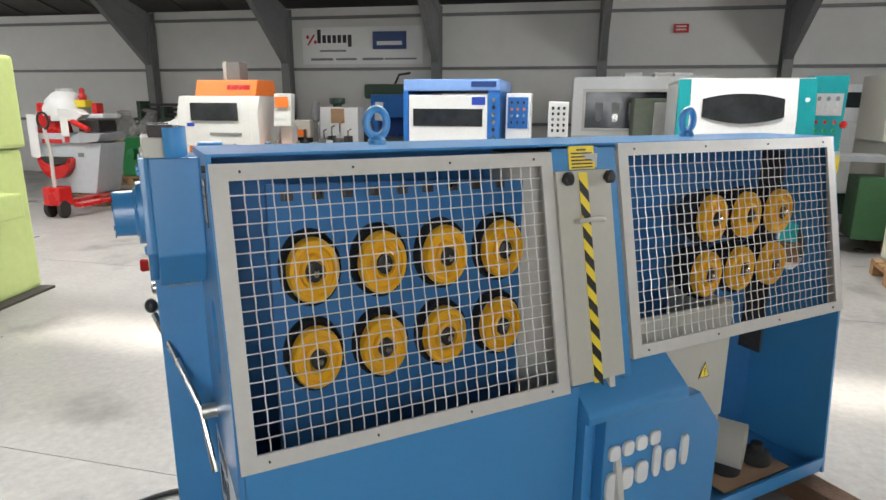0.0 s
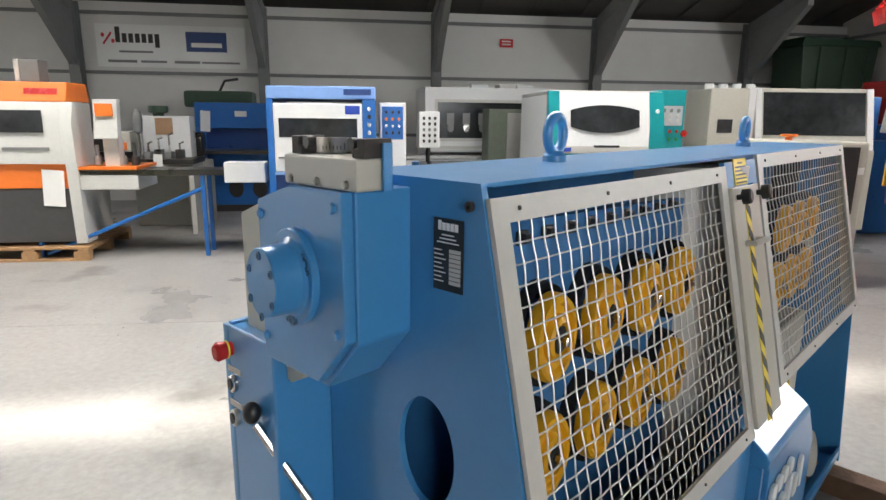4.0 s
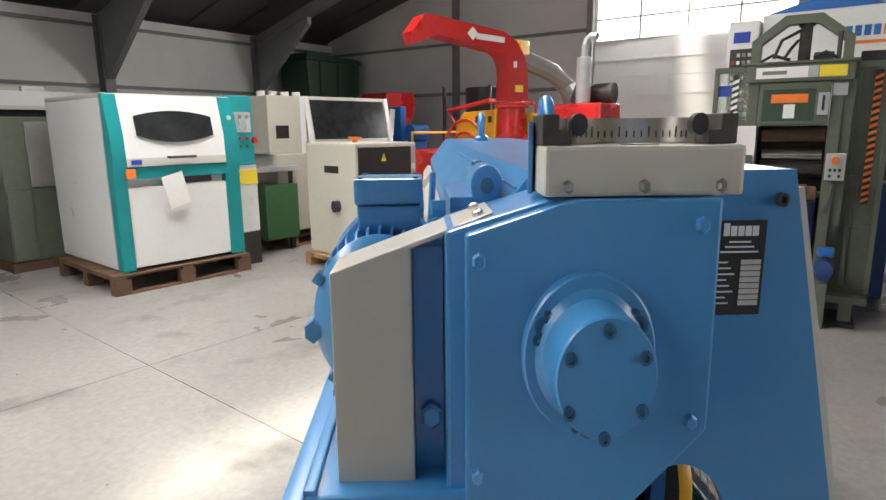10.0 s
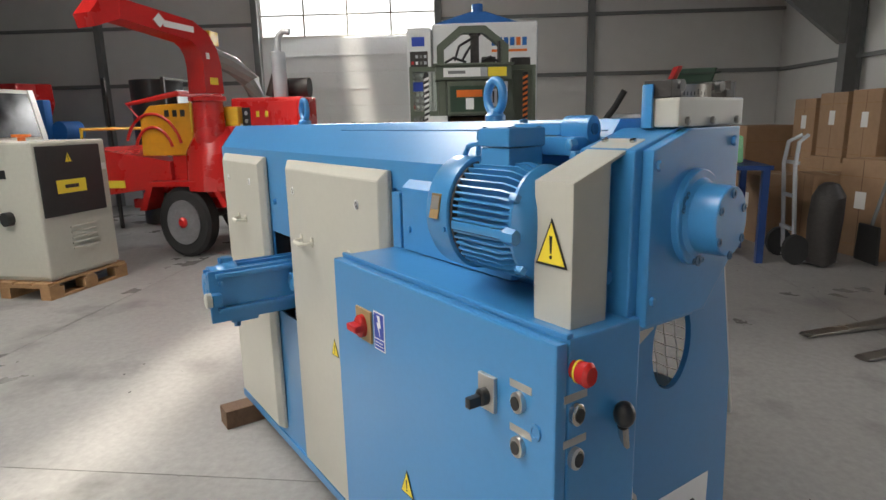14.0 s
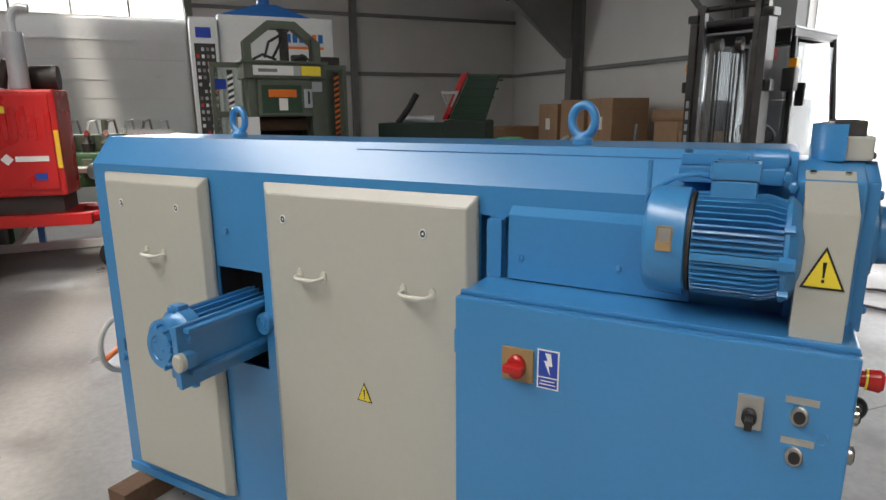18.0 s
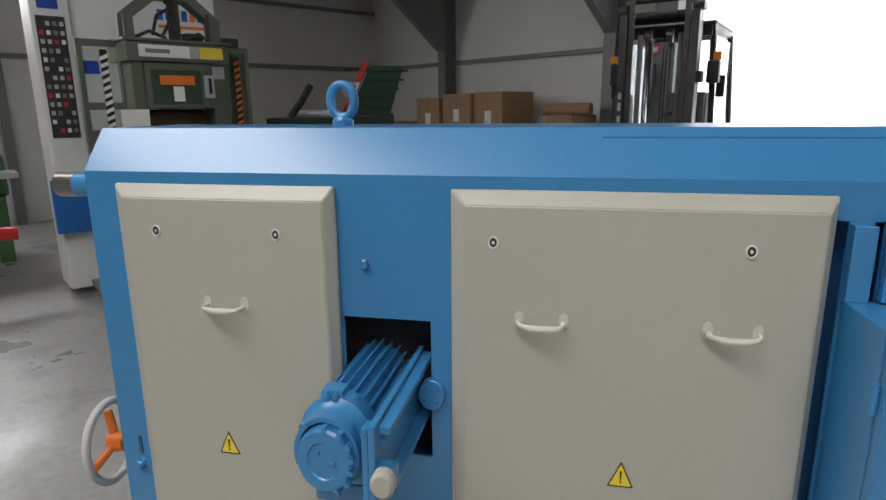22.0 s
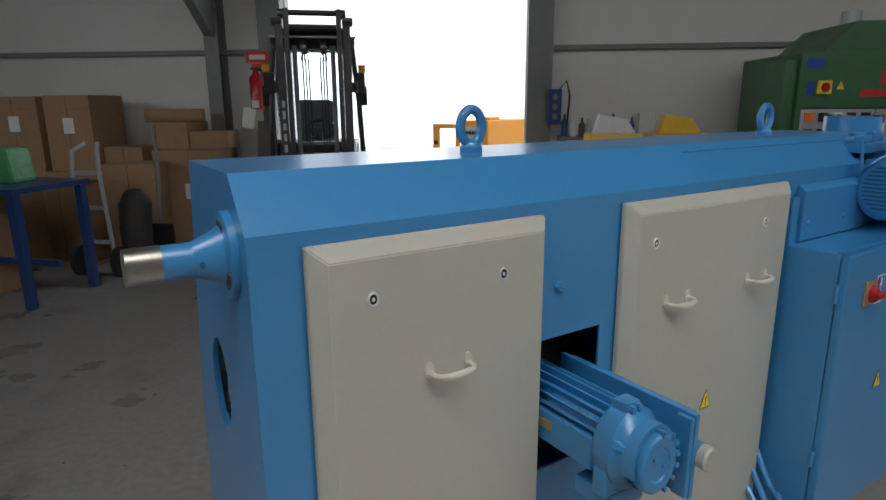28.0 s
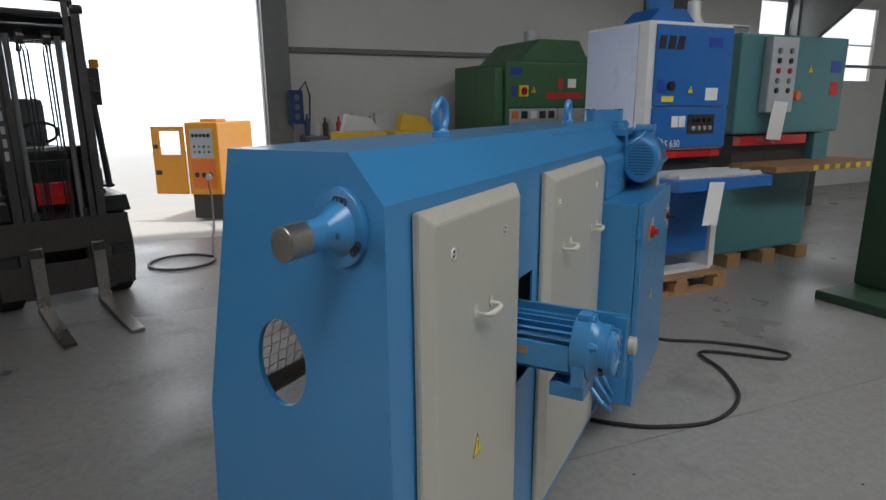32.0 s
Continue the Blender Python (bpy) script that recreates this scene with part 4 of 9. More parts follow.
def motor():
    """The big fan-cooled motor above the cabinet."""
    c = Vector((0.108, 0.268, 1.2))
    bm = new_bm()
    lathe(bm, c, [(-0.1, 0.06), (-0.1, 0.068), (0.045, 0.068), (0.045, 0.06)], "x", 40)
    mo = part("motor", bm, BLUE, MACH, "blue fan-cooled electric motor")
    bm = new_bm()
    prism(bm, [(-0.096, 0.06), (0.042, 0.06), (0.042, 0.0815), (-0.07, 0.0815), (-0.096, 0.074)], "y", -0.0016, 0.0016)
    fin = mesh_of("fin", bm, BLUE)
    for k in range(44):
        piece("fin", fin, mo, Matrix.Translation(c) @ squash("x") @ Matrix.Rotation(2 * math.pi * k / 44, 4, "X"))
    bm = new_bm()
    lathe(bm, c, [(0.046, 0.078), (0.046, 0.080), (0.052, 0.080), (0.052, 0.078)], "x", 40)
    part("gap_ring", bm, IRON, mo)
    bm = new_bm()
    lathe(bm, c, [(0.053, 0.083), (0.055, 0.0865), (0.112, 0.0865), (0.122, 0.081), (0.127, 0.068)], "x", 48)
    fc = part("fan_cover", bm, BLUE, mo)
    for k in range(-5, 6):
        w = 0.78 * math.sqrt(max(0.0, 0.07 ** 2 - (k * 0.0125) ** 2))
        part("grille_slot", box(new_bm(), c.x + 0.1272, c.x + 0.1282, c.y - w, c.y + w, c.z + k * 0.0125 - 0.003, c.z + k * 0.0125 + 0.003), BOLTM, fc)
    bm = new_bm()
    lathe(bm, c, [(-0.128, 0.03), (-0.126, 0.05), (-0.116, 0.07), (-0.104, 0.08), (-0.098, 0.08)], "x", 40)
    es = part("end_shield", bm, BLUE, mo)
    bm = new_bm()
    box(bm, -0.008, 0.009, -0.006, 0.006, 0.074, 0.085, 0.002)
    lug = mesh_of("lug", bm, BLUE)
    for a in (-55, 38, 125, 218):
        piece("lug", lug, es, Matrix.Translation(c + Vector((-0.104, 0, 0))) @ squash("x") @ Matrix.Rotation(radians(a), 4, "X"))
    bm = new_bm()
    box(bm, c.x - 0.049, c.x + 0.023, c.y - 0.046, c.y + 0.027, c.z + 0.07, c.z + 0.116, 0.003)
    tb = part("terminal_box", bm, BLUE, mo)
    bm = new_bm()
    box(bm, c.x - 0.052, c.x + 0.026, c.y - 0.049, c.y + 0.030, c.z + 0.117, c.z + 0.147, 0.004)
    lid = part("lid", bm, BLUE, tb)
    for x in (-0.044, 0.018):
        for y in (-0.041, 0.022):
            part("screw", cyl(new_bm(), (c.x + x, c.y + y, c.z + 0.1475), 0.0035, 0.003, "z", 8), BOLTM, lid)
    bm = new_bm()
    tube(bm, [(c.x + 0.02, c.y - 0.01, c.z + 0.118), (c.x + 0.05, c.y + 0.0, c.z + 0.124), (c.x + 0.085, c.y + 0.004, c.z + 0.116), (c.x + 0.115, c.y - 0.01, c.z + 0.098), (c.x + 0.135, c.y - 0.035, c.z + 0.075), (c.x + 0.142, c.y - 0.06, c.z + 0.06), (c.x + 0.142, c.y - 0.065, c.z + 0.14)], 0.005, 8)
    part("cable", bm, BLUE, mo)
    rp = part("rating_plate", box(new_bm(), c.x + 0.073, c.x + 0.1, -0.022, 0.022, 0.0786, 0.0805, 0.0006), TAN, mo, "worn brown and aluminium rating plate", m=Matrix.Translation((0, c.y, c.z)) @ Matrix.Rotation(radians(-78), 4, "X"))
    part("plate_face", box(new_bm(), c.x + 0.076, c.x + 0.097, -0.018, 0.006, 0.0806, 0.0812), ALU, rp)
    part("screw", cyl(new_bm(), (c.x + 0.062, c.y + 0.0765, c.z - 0.022), 0.004, 0.006, "y", 8), BLUE, fc)
    bm = new_bm()
    box(bm, c.x - 0.095, c.x + 0.043, c.y + 0.066, c.y + 0.0765, c.z - 0.018, c.z - 0.004, 0.002)
    part("tie_bar", bm, BLUE, mo)
    bm = new_bm()
    lathe(bm, (c.x - 0.1, c.y + 0.072, c.z - 0.012), [(-0.016, 0.011), (0.0, 0.012), (0.008, 0.012)], "x", 6)
    part("nut", bm, BLUE, mo)
    bm = new_bm()
    box(bm, c.x - 0.08, c.x + 0.04, YB + 0.003, c.y - 0.055, c.z - 0.08, c.z + 0.08)
    part("motor_bracket", bm, BLUE, mo)
    for a in (62, 118):
        part("foot_bolt", lathe(new_bm(), (c.x - 0.075 + 0.002 * (a - 62), c.y + 0.03, c.z - 0.082), [(0, 0.007), (0.006, 0.007), (0.008, 0.004)], "z", 6), BOLTM, mo)
    # belt tensioner on the sloping edge of the top
    bm = new_bm()
    cyl(bm, (0.045, 0.15, 1.342), 0.0195, 0.06, "x", 28, bev=0.003)
    t = part("tensioner", bm, BLUE, MACH)
    part("pin", cyl(new_bm(), (0.045, 0.15, 1.342), 0.008, 0.066, "x", 16), BOLTM, t)
    part("bracket", box(new_bm(), 0.02, 0.2, 0.118, 0.19, 1.30, 1.33, 0.003), BLUE, t)
    part("slide_bar", box(new_bm(), 0.082, 0.20, 0.128, 0.16, 1.331, 1.352, 0.003), BLUE, t)
    part("stop_screw", lathe(new_bm(), (0.19, 0.144, 1.353), [(0, 0.008), (0.006, 0.008), (0.008, 0.004)], "z", 10), BOLTM, t)
    for x, z in ((0.015, 1.318), (0.005, 1.30)):
        part("set_screw", lathe(new_bm(), (x, 0.195, z), [(0, 0.009), (0.014, 0.009), (0.016, 0.006)], "y", 6), BLUE, t)
    # sloping-topped shield behind the motor
    bm = new_bm()
    prism(bm, [(0.178, 1.063), (0.2, 1.063), (0.2, 1.21), (0.178, 1.228)], "x", 0.16, 0.548, 0.002)
    sh = part("side_shield", bm, BLUE, MACH)
    part("strip", box(new_bm(), 0.566, 0.603, 0.176, 0.196, 1.06, 1.195, 0.002), BLUE, sh)
    for x in (0.3, 0.515):
        part("bolt", lathe(new_bm(), (x, 0.2, 1.115), [(0, 0.007), (0.005, 0.007), (0.006, 0.005)], "y", 6), BLUE, sh)


motor()


def cabinet():
    """The electrical cabinet under the motor."""
    x0, x1, y0, y1, z0, z1 = -0.115, 0.60, YB + 0.004, 0.36, 0.22, 1.06
    bm = new_bm()
    box(bm, x0, x1, y0, y1 - 0.024, z0, z1, 0.004)
    cb = part("control_cabinet", bm, BLUE, MACH, "blue steel control cabinet with switches")
    bm = new_bm()
    box(bm, x0 + 0.001, x1 - 0.001, y1 - 0.022, y1, z0, z1 - 0.004, 0.004)
    d = part("cabinet_door", bm, BLUE, cb)
    for z in (0.45, 0.95):
        part("hinge", cyl(new_bm(), (x1 + 0.004, y1 - 0.02, z), 0.007, 0.05, "z", 10), BLUE, cb)
    part("rain_lip", box(new_bm(), x0 + 0.003, x1 - 0.003, y1 - 0.034, y1 - 0.022, z1 - 0.002, z1 + 0.006, 0.002), BLUE, cb)
    # main switch
    bm = new_bm()
    box(bm, 0.42, 0.488, y1, y1 + 0.006, 0.898, 0.97, 0.003)
    s = part("main_switch", bm, TAN, cb, "red rotary main switch on a tan plate")
    bm = new_bm()
    lathe(bm, (0.454, y1 + 0.006, 0.932), [(0, 0.022), (0.01, 0.022), (0.014, 0.018)], "y", 24)
    box(bm, 0.433, 0.475, y1 + 0.015, y1 + 0.036, 0.924, 0.940, 0.004)
    part("switch_knob", bm, REDP, s)
    # blue electrical sign
    bm = new_bm()
    box(bm, 0.368, 0.413, y1 + 0.0005, y1 + 0.0014, 0.893, 0.976)
    e = part("electrical_sign", bm, PAPER, cb, "blue sign with a white lightning bolt")
    bm = new_bm()
    box(bm, 0.371, 0.410, y1 + 0.0015, y1 + 0.002, 0.919, 0.973)
    box(bm, 0.371, 0.410, y1 + 0.0015, y1 + 0.002, 0.896, 0.916)
    part("field", bm, SIGNBLUE, e)
    bm = new_bm()
    prism(bm, [(0.385, 0.969), (0.397, 0.969), (0.391, 0.953), (0.399, 0.953), (0.386, 0.923), (0.389, 0.943), (0.381, 0.943)], "y", y1 + 0.0021, y1 + 0.0026)
    box(bm, 0.376, 0.405, y1 + 0.0021, y1 + 0.0026, 0.909, 0.911)
    box(bm, 0.374, 0.407, y1 + 0.0021, y1 + 0.0026, 0.902, 0.904)
    part("mark", bm, PAPER, e)
    # selector and two buttons
    bm = new_bm()
    box(bm, 0.012, 0.052, y1, y1 + 0.008, 0.905, 0.965, 0.002)
    s = part("selector", bm, ALU, cb)
    bm = new_bm()
    lathe(bm, (0.032, y1 + 0.008, 0.93), [(0, 0.013), (0.012, 0.013), (0.014, 0.01)], "y", 18)
    box(bm, 0.026, 0.038, y1 + 0.02, y1 + 0.045, 0.918, 0.936, 0.002)
    part("switch_knob", bm, BLACK, s)
    for z in (0.945, 0.872):
        bm = new_bm()
        lathe(bm, (-0.04, y1, z), [(0, 0.015), (0.008, 0.015), (0.01, 0.012), (0.01, 0.010)], "y", 20)
        b = part("push_button", bm, STEEL, cb)
        bm = new_bm()
        cyl(bm, (-0.04, y1 + 0.0095, z), 0.0098, 0.004, "y", 18)
        part("button_cap", bm, BLACK, b)
        bm = new_bm()
        box(bm, -0.066, -0.018, y1, y1 + 0.001, z + 0.019, z + 0.031)
        part("tag", bm, ALU, cb)
    bm = new_bm()
    lathe(bm, (-0.075, y1, 0.91), [(0, 0.012), (0.003, 0.012), (0.003, 0.008), (0.0015, 0.007)], "y", 16)
    part("cabinet_lock", bm, BLUE, cb)
    # end face: emergency stop and two buttons
    bm = new_bm()
    lathe(bm, (x0, 0.327, 1.014), [(0, 0.012), (-0.01, 0.012), (-0.012, 0.0145), (-0.028, 0.0165), (-0.034, 0.012)], "x", 24)
    part("emergency_stop", bm, REDP, cb, "red mushroom emergency stop")
    bm = new_bm()
    cyl(bm, (x0 - 0.0105, 0.327, 1.014), 0.0153, 0.003, "x", 24)
    part("stop_ring", bm, YEL2, cb)
    for z in (0.945, 0.875):
        bm = new_bm()
        lathe(bm, (x0, 0.322, z), [(0, 0.015), (-0.008, 0.015), (-0.01, 0.012), (-0.01, 0.010)], "x", 20)
        b = part("push_button", bm, STEEL, cb)
        bm = new_bm()
        cyl(bm, (x0 - 0.0095, 0.322, z), 0.0098, 0.004, "x", 18)
        part("button_cap", bm, BLACK, b)
        bm = new_bm()
        box(bm, x0 - 0.001, x0, 0.298, 0.345, z + 0.02, z + 0.032)
        part("tag", bm, ALU, cb)
    warning(cb, Matrix.Translation((0.3, y1 + 0.001, 0.622)) @ TO_BACK, 0.05)


cabinet()


def lever():
    bm = new_bm()
    tube(bm, [(-0.022, 0.03, 0.50), (-0.04, 0.088, 0.664), (-0.127, 0.228, 0.900)], 0.0085, 10)
    lv = part("lever", bm, STEEL, MACH, "steel lever with a black ball knob")
    bm = new_bm()
    bmesh.ops.create_uvsphere(bm, u_segments=20, v_segments=12, radius=0.0175, matrix=Matrix.Translation((-0.132, 0.232, 0.922)) @ Matrix.Diagonal((0.95, 0.95, 1.2, 1)))
    part("ball_knob", bm, BLACK, lv)
    bm = new_bm()
    cyl(bm, (-0.02, 0.08, 0.655), 0.018, 0.04, "x", 16)
    part("pivot", bm, ALU, lv)


lever()


def back_door(x0, x1, locks, handles, tri):
    """A grey lift-off door with bevelled edges."""
    z0, z1, y0, d, bv = 0.16, 1.244, YB + 0.003, 0.032, 0.03
    bm = new_bm()
    o = [(x0, z0), (x1, z0), (x1, z1), (x0, z1)]
    i = [(x0 + bv * 0.6, z0 + 0.01), (x1 - bv, z0 + 0.01), (x1 - bv, z1 - bv * 0.9), (x0 + bv * 0.6, z1 - bv * 0.9)]
    vs = [[bm.verts.new((p[0], y, p[1])) for p in loop] for loop, y in ((o, y0), (o, y0 + 0.012), (i, y0 + d))]
    for a, b in zip(vs, vs[1:]):
        for k in range(4):
            bm.faces.new((a[k], a[(k + 1) % 4], b[(k + 1) % 4], b[k]))
    bm.faces.new(vs[0])
    bm.faces.new(vs[-1])
    bmesh.ops.recalc_face_normals(bm, faces=bm.faces[:])
    bmesh.ops.bevel(bm, geom=bm.edges[:], offset=0.002, segments=2, affect="EDGES")
    d_ = part("door", bm, GREY, MACH, "grey enamelled lift-off door with white handles")
    y = y0 + d
    for x in locks:
        bm = new_bm()
        lathe(bm, (x, y, 1.148), [(0, 0.0108), (0.003, 0.0108), (0.003, 0.0082), (0.001, 0.008)], "y", 18)
        lk = part("lock", bm, WHITE, d_)
        bm = new_bm()
        cyl(bm, (x, y + 0.0010, 1.148), 0.0078, 0.002, "y", 14)
        part("key_well", bm, BLACK, lk)
        part("key_pin", cyl(new_bm(), (x, y + 0.0025, 1.148), 0.0032, 0.001, "y", 8), WHITE, lk)
    for x, z in handles:
        x, z, w = x - 0.008, z + 0.006, 0.042
        bm = new_bm()
        pts = [(x - w, y, z), (x - w, y + 0.022, z), (x - w + 0.008, y + 0.030, z - 0.001), (x - 0.02, y + 0.031, z - 0.004), (x, y + 0.031, z - 0.005), (x + 0.02, y + 0.031, z - 0.004), (x + w - 0.008, y + 0.030, z - 0.001), (x + w, y + 0.022, z), (x + w, y, z)]
        tube(bm, pts, [0.005, 0.0045, 0.0048, 0.0068, 0.0074, 0.0068, 0.0048, 0.0045, 0.005], 10)
        hd = part("handle", bm, mat_handle, d_, "white painted pull handle")
        for sx in (-1, 1):
            bm = new_bm()
            prism(bm, [(x + sx * w + 0.009 * math.cos(a), z + 0.004 + 0.016 * math.sin(a)) for a in [2 * math.pi * k / 12 for k in range(12)]], "y", y, y + 0.004)
            part("handle_foot", bm, mat_handle, hd)
    warning(d_, Matrix.Translation((tri[0], y + 0.0005, tri[1])) @ TO_BACK, 0.05)


mat_handle = mat("pale_handle_paint", (0.62, 0.60, 0.52), 0.35, vary=0.05)
back_door(0.63, 1.30, (0.765, 1.215), ((0.79, 0.99), (1.13, 0.99)), (0.958, 0.68))
back_door(1.538, 2.035, (1.658, 1.931), ((1.79, 0.985),), (1.808, 0.655))


def small_motor():
    """The feed motor that sticks out of the back, in its carrier."""
    OVAL[:] = [1.0, 1.22]
    c = Vector((1.475, 0.0, 0.81))
    bm = new_bm()
    lathe(bm, (c.x, 0.08, c.z), [(0, 0.05), (0.27, 0.05)], "y", 30)
    mo = part("feed_motor", bm, BLUE, MACH, "blue finned feed motor on a sliding carrier")
    bm = new_bm()
    box(bm, -0.002, 0.002, 0.09, 0.345, 0.046, 0.066)
    fin = mesh_of("fin", bm, BLUE)
    for k in range(24):
        if 5 <= k <= 8:
            continue
        piece("fin", fin, mo, Matrix.Translation((c.x, 0, c.z)) @ squash("y") @ Matrix.Rotation(2 * math.pi * k / 24, 4, "Y"))
    # smooth flank with the rating plate
    part("flank", box(new_bm(), c.x + 0.05, c.x + 0.066, 0.09, 0.345, c.z - 0.05, c.z + 0.02, 0.004), BLUE, mo)
    part("rating_plate", box(new_bm(), c.x + 0.0662, c.x + 0.0672, 0.19, 0.235, c.z - 0.018, c.z + 0.002), TAN, mo, "brown rating plate")
    bm = new_bm()
    lathe(bm, (c.x, 0.345, c.z), [(0, 0.066), (0.008, 0.071), (0.045, 0.071), (0.055, 0.062), (0.07, 0.058), (0.07, 0.05)], "y", 32)
    box(bm, c.x - 0.05, c.x + 0.069, 0.352, 0.385, c.z - 0.09, c.z - 0.03, 0.006)
    es = part("end_shield", bm, BLUE, mo)
    for a in (25, 155, 270):
        part("bolt", lathe(new_bm(), (c.x + 0.06 * math.cos(radians(a)), 0.39, c.z + 0.06 * math.sin(radians(a))), [(0, 0.012), (0.012, 0.012), (0.016, 0.009), (0.024, 0.007)], "y", 6), BLUE, es)
    lugt = part("lifting_lug", box(new_bm(), c.x - 0.016, c.x + 0.026, 0.352, 0.388, c.z + 0.074, c.z + 0.098, 0.006), BLUE, es)
    for dx in (-0.004, 0.014):
        part("lug_bolt", lathe(new_bm(), (c.x + dx, 0.388, c.z + 0.087), [(0, 0.008), (0.008, 0.008), (0.010, 0.005)], "y", 6), BLUE, lugt)
    for k in range(16):
        a = 2 * math.pi * k / 16
        part("cooling_slot", box(new_bm(), -0.0035, 0.0035, 0.4145, 0.4265, 0.047, 0.0515), BOLTM, es, m=Matrix.Translation((c.x, 0, c.z - 0.004)) @ squash("y") @ Matrix.Rotation(a, 4, "Y"))
    bm = new_bm()
    lathe(bm, (c.x, 0.415, c.z - 0.004), [(0, 0.046), (0.012, 0.046), (0.012, 0.02)], "y", 28)
    part("brake_gap", bm, IRON, mo)
    bm = new_bm()
    aa = [radians(-20 + 220 * k / 20) for k in range(21)]
    prism(bm, [(c.x + 0.06 * math.cos(a), c.z + 0.072 * math.sin(a)) for a in aa] + [(c.x + 0.052 * math.cos(a), c.z + 0.063 * math.sin(a)) for a in aa[::-1]], "y", 0.412, 0.438)
    part("brake_cover", bm, BLUE, mo)
    bm = new_bm()
    lathe(bm, (c.x, 0.428, c.z - 0.004), [(0.0, 0.05), (0.02, 0.05), (0.024, 0.046), (0.024, 0.03), (0.021, 0.028)], "y", 32)
    bd = part("brake_disc", bm, BLUE, mo)
    for k in range(7):
        a = radians(200 + 26 * k)
        part("rib", box(new_bm(), -0.004, 0.004, 0.43, 0.455, 0.046, 0.056, 0.001), BLUE, bd, m=Matrix.Translation((c.x, 0, c.z - 0.004)) @ squash("y") @ Matrix.Rotation(a, 4, "Y"))
    for dx, dz in ((0.012, 0.012), (-0.015, -0.008)):
        part("dent", box(new_bm(), c.x + dx - 0.006, c.x + dx + 0.006, 0.4495, 0.4535, c.z + dz - 0.004, c.z + dz + 0.004, 0.001), BLUE, bd)
    # carrier: upright plate with two flanges, end block and capped rod
    xa = c.x - 0.085
    bm = new_bm()
    box(bm, xa - 0.012, xa, 0.10, 0.462, c.z - 0.105, c.z + 0.075, 0.002)
    cp = part("carrier_plate", bm, BLUE, mo)
    part("flange", box(new_bm(), xa - 0.034, xa - 0.0125, 0.11, 0.44, c.z + 0.052, c.z + 0.066, 0.002), BLUE, cp)
    part("flange", box(new_bm(), xa - 0.034, xa - 0.0125, 0.11, 0.44, c.z - 0.066, c.z - 0.052, 0.002), BLUE, cp)
    part("end_stay", box(new_bm(), xa + 0.001, xa + 0.012, 0.428, 0.46, c.z - 0.1, c.z + 0.07, 0.002), BLUE, cp)
    part("bolt", lathe(new_bm(), (xa - 0.012, 0.425, c.z + 0.03), [(0, 0.009), (-0.008, 0.009), (-0.01, 0.006)], "x", 6), BLUE, cp)
    part("end_block", box(new_bm(), xa - 0.045, xa - 0.0125, 0.43, 0.462, c.z - 0.038, c.z + 0.002, 0.003), BLUE, cp)
    part("rod_end", lathe(new_bm(), (xa - 0.028, 0.463, c.z - 0.018), [(0, 0.021), (0.016, 0.021), (0.02, 0.016)], "y", 24), GREY, cp, "pale plastic end cap")
    bm = new_bm()
    box(bm, c.x - 0.05, c.x + 0.05, 0.29, 0.385, c.z - 0.132, c.z - 0.091, 0.006)
    tb = part("terminal_box", bm, BLUE, mo)
    part("gland", cyl(new_bm(), (c.x - 0.02, 0.36, c.z - 0.142), 0.012, 0.02, "z", 10), BLUE, tb)
    bm = new_bm()
    lathe(bm, (1.343, YB, 0.813), [(0, 0.028), (0.016, 0.028), (0.018, 0.026), (0.018, 0.010), (0.021, 0.009)], "y", 30)
    pv = part("pivot_disc", bm, BLUE, MACH)
    for a in (50, 140, 230, 320):
        part("dimple", cyl(new_bm(), (1.343 + 0.02 * math.cos(radians(a)), YB + 0.0183, 0.813 + 0.02 * math.sin(radians(a))), 0.0025, 0.001, "y", 8), BOLTM, pv)
    bm = new_bm()
    lathe(bm, (1.482, YB, 1.085), [(0, 0.0095), (0.009, 0.0095), (0.011, 0.007)], "y", 6)
    part("bolt", bm, BLUE, MACH)
    # black side and back sheets: their colour stands for shade in the motor opening
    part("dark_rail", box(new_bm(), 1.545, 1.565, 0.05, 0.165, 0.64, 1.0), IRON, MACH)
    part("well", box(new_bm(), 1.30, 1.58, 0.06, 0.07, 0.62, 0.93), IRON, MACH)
    OVAL[:] = [0.9, 1.15]
    # small latch lug by the narrow door
    lg = part("latch_lug", lathe(new_bm(), (2.07, YB, 0.56), [(0, 0.012), (0.014, 0.012), (0.018, 0.008)], "y", 8), BLUE, MACH)
    part("latch_slot", box(new_bm(), 2.066, 2.074, YB - 0.001, YB + 0.003, 0.585, 0.63), BOLTM, lg)


small_motor()


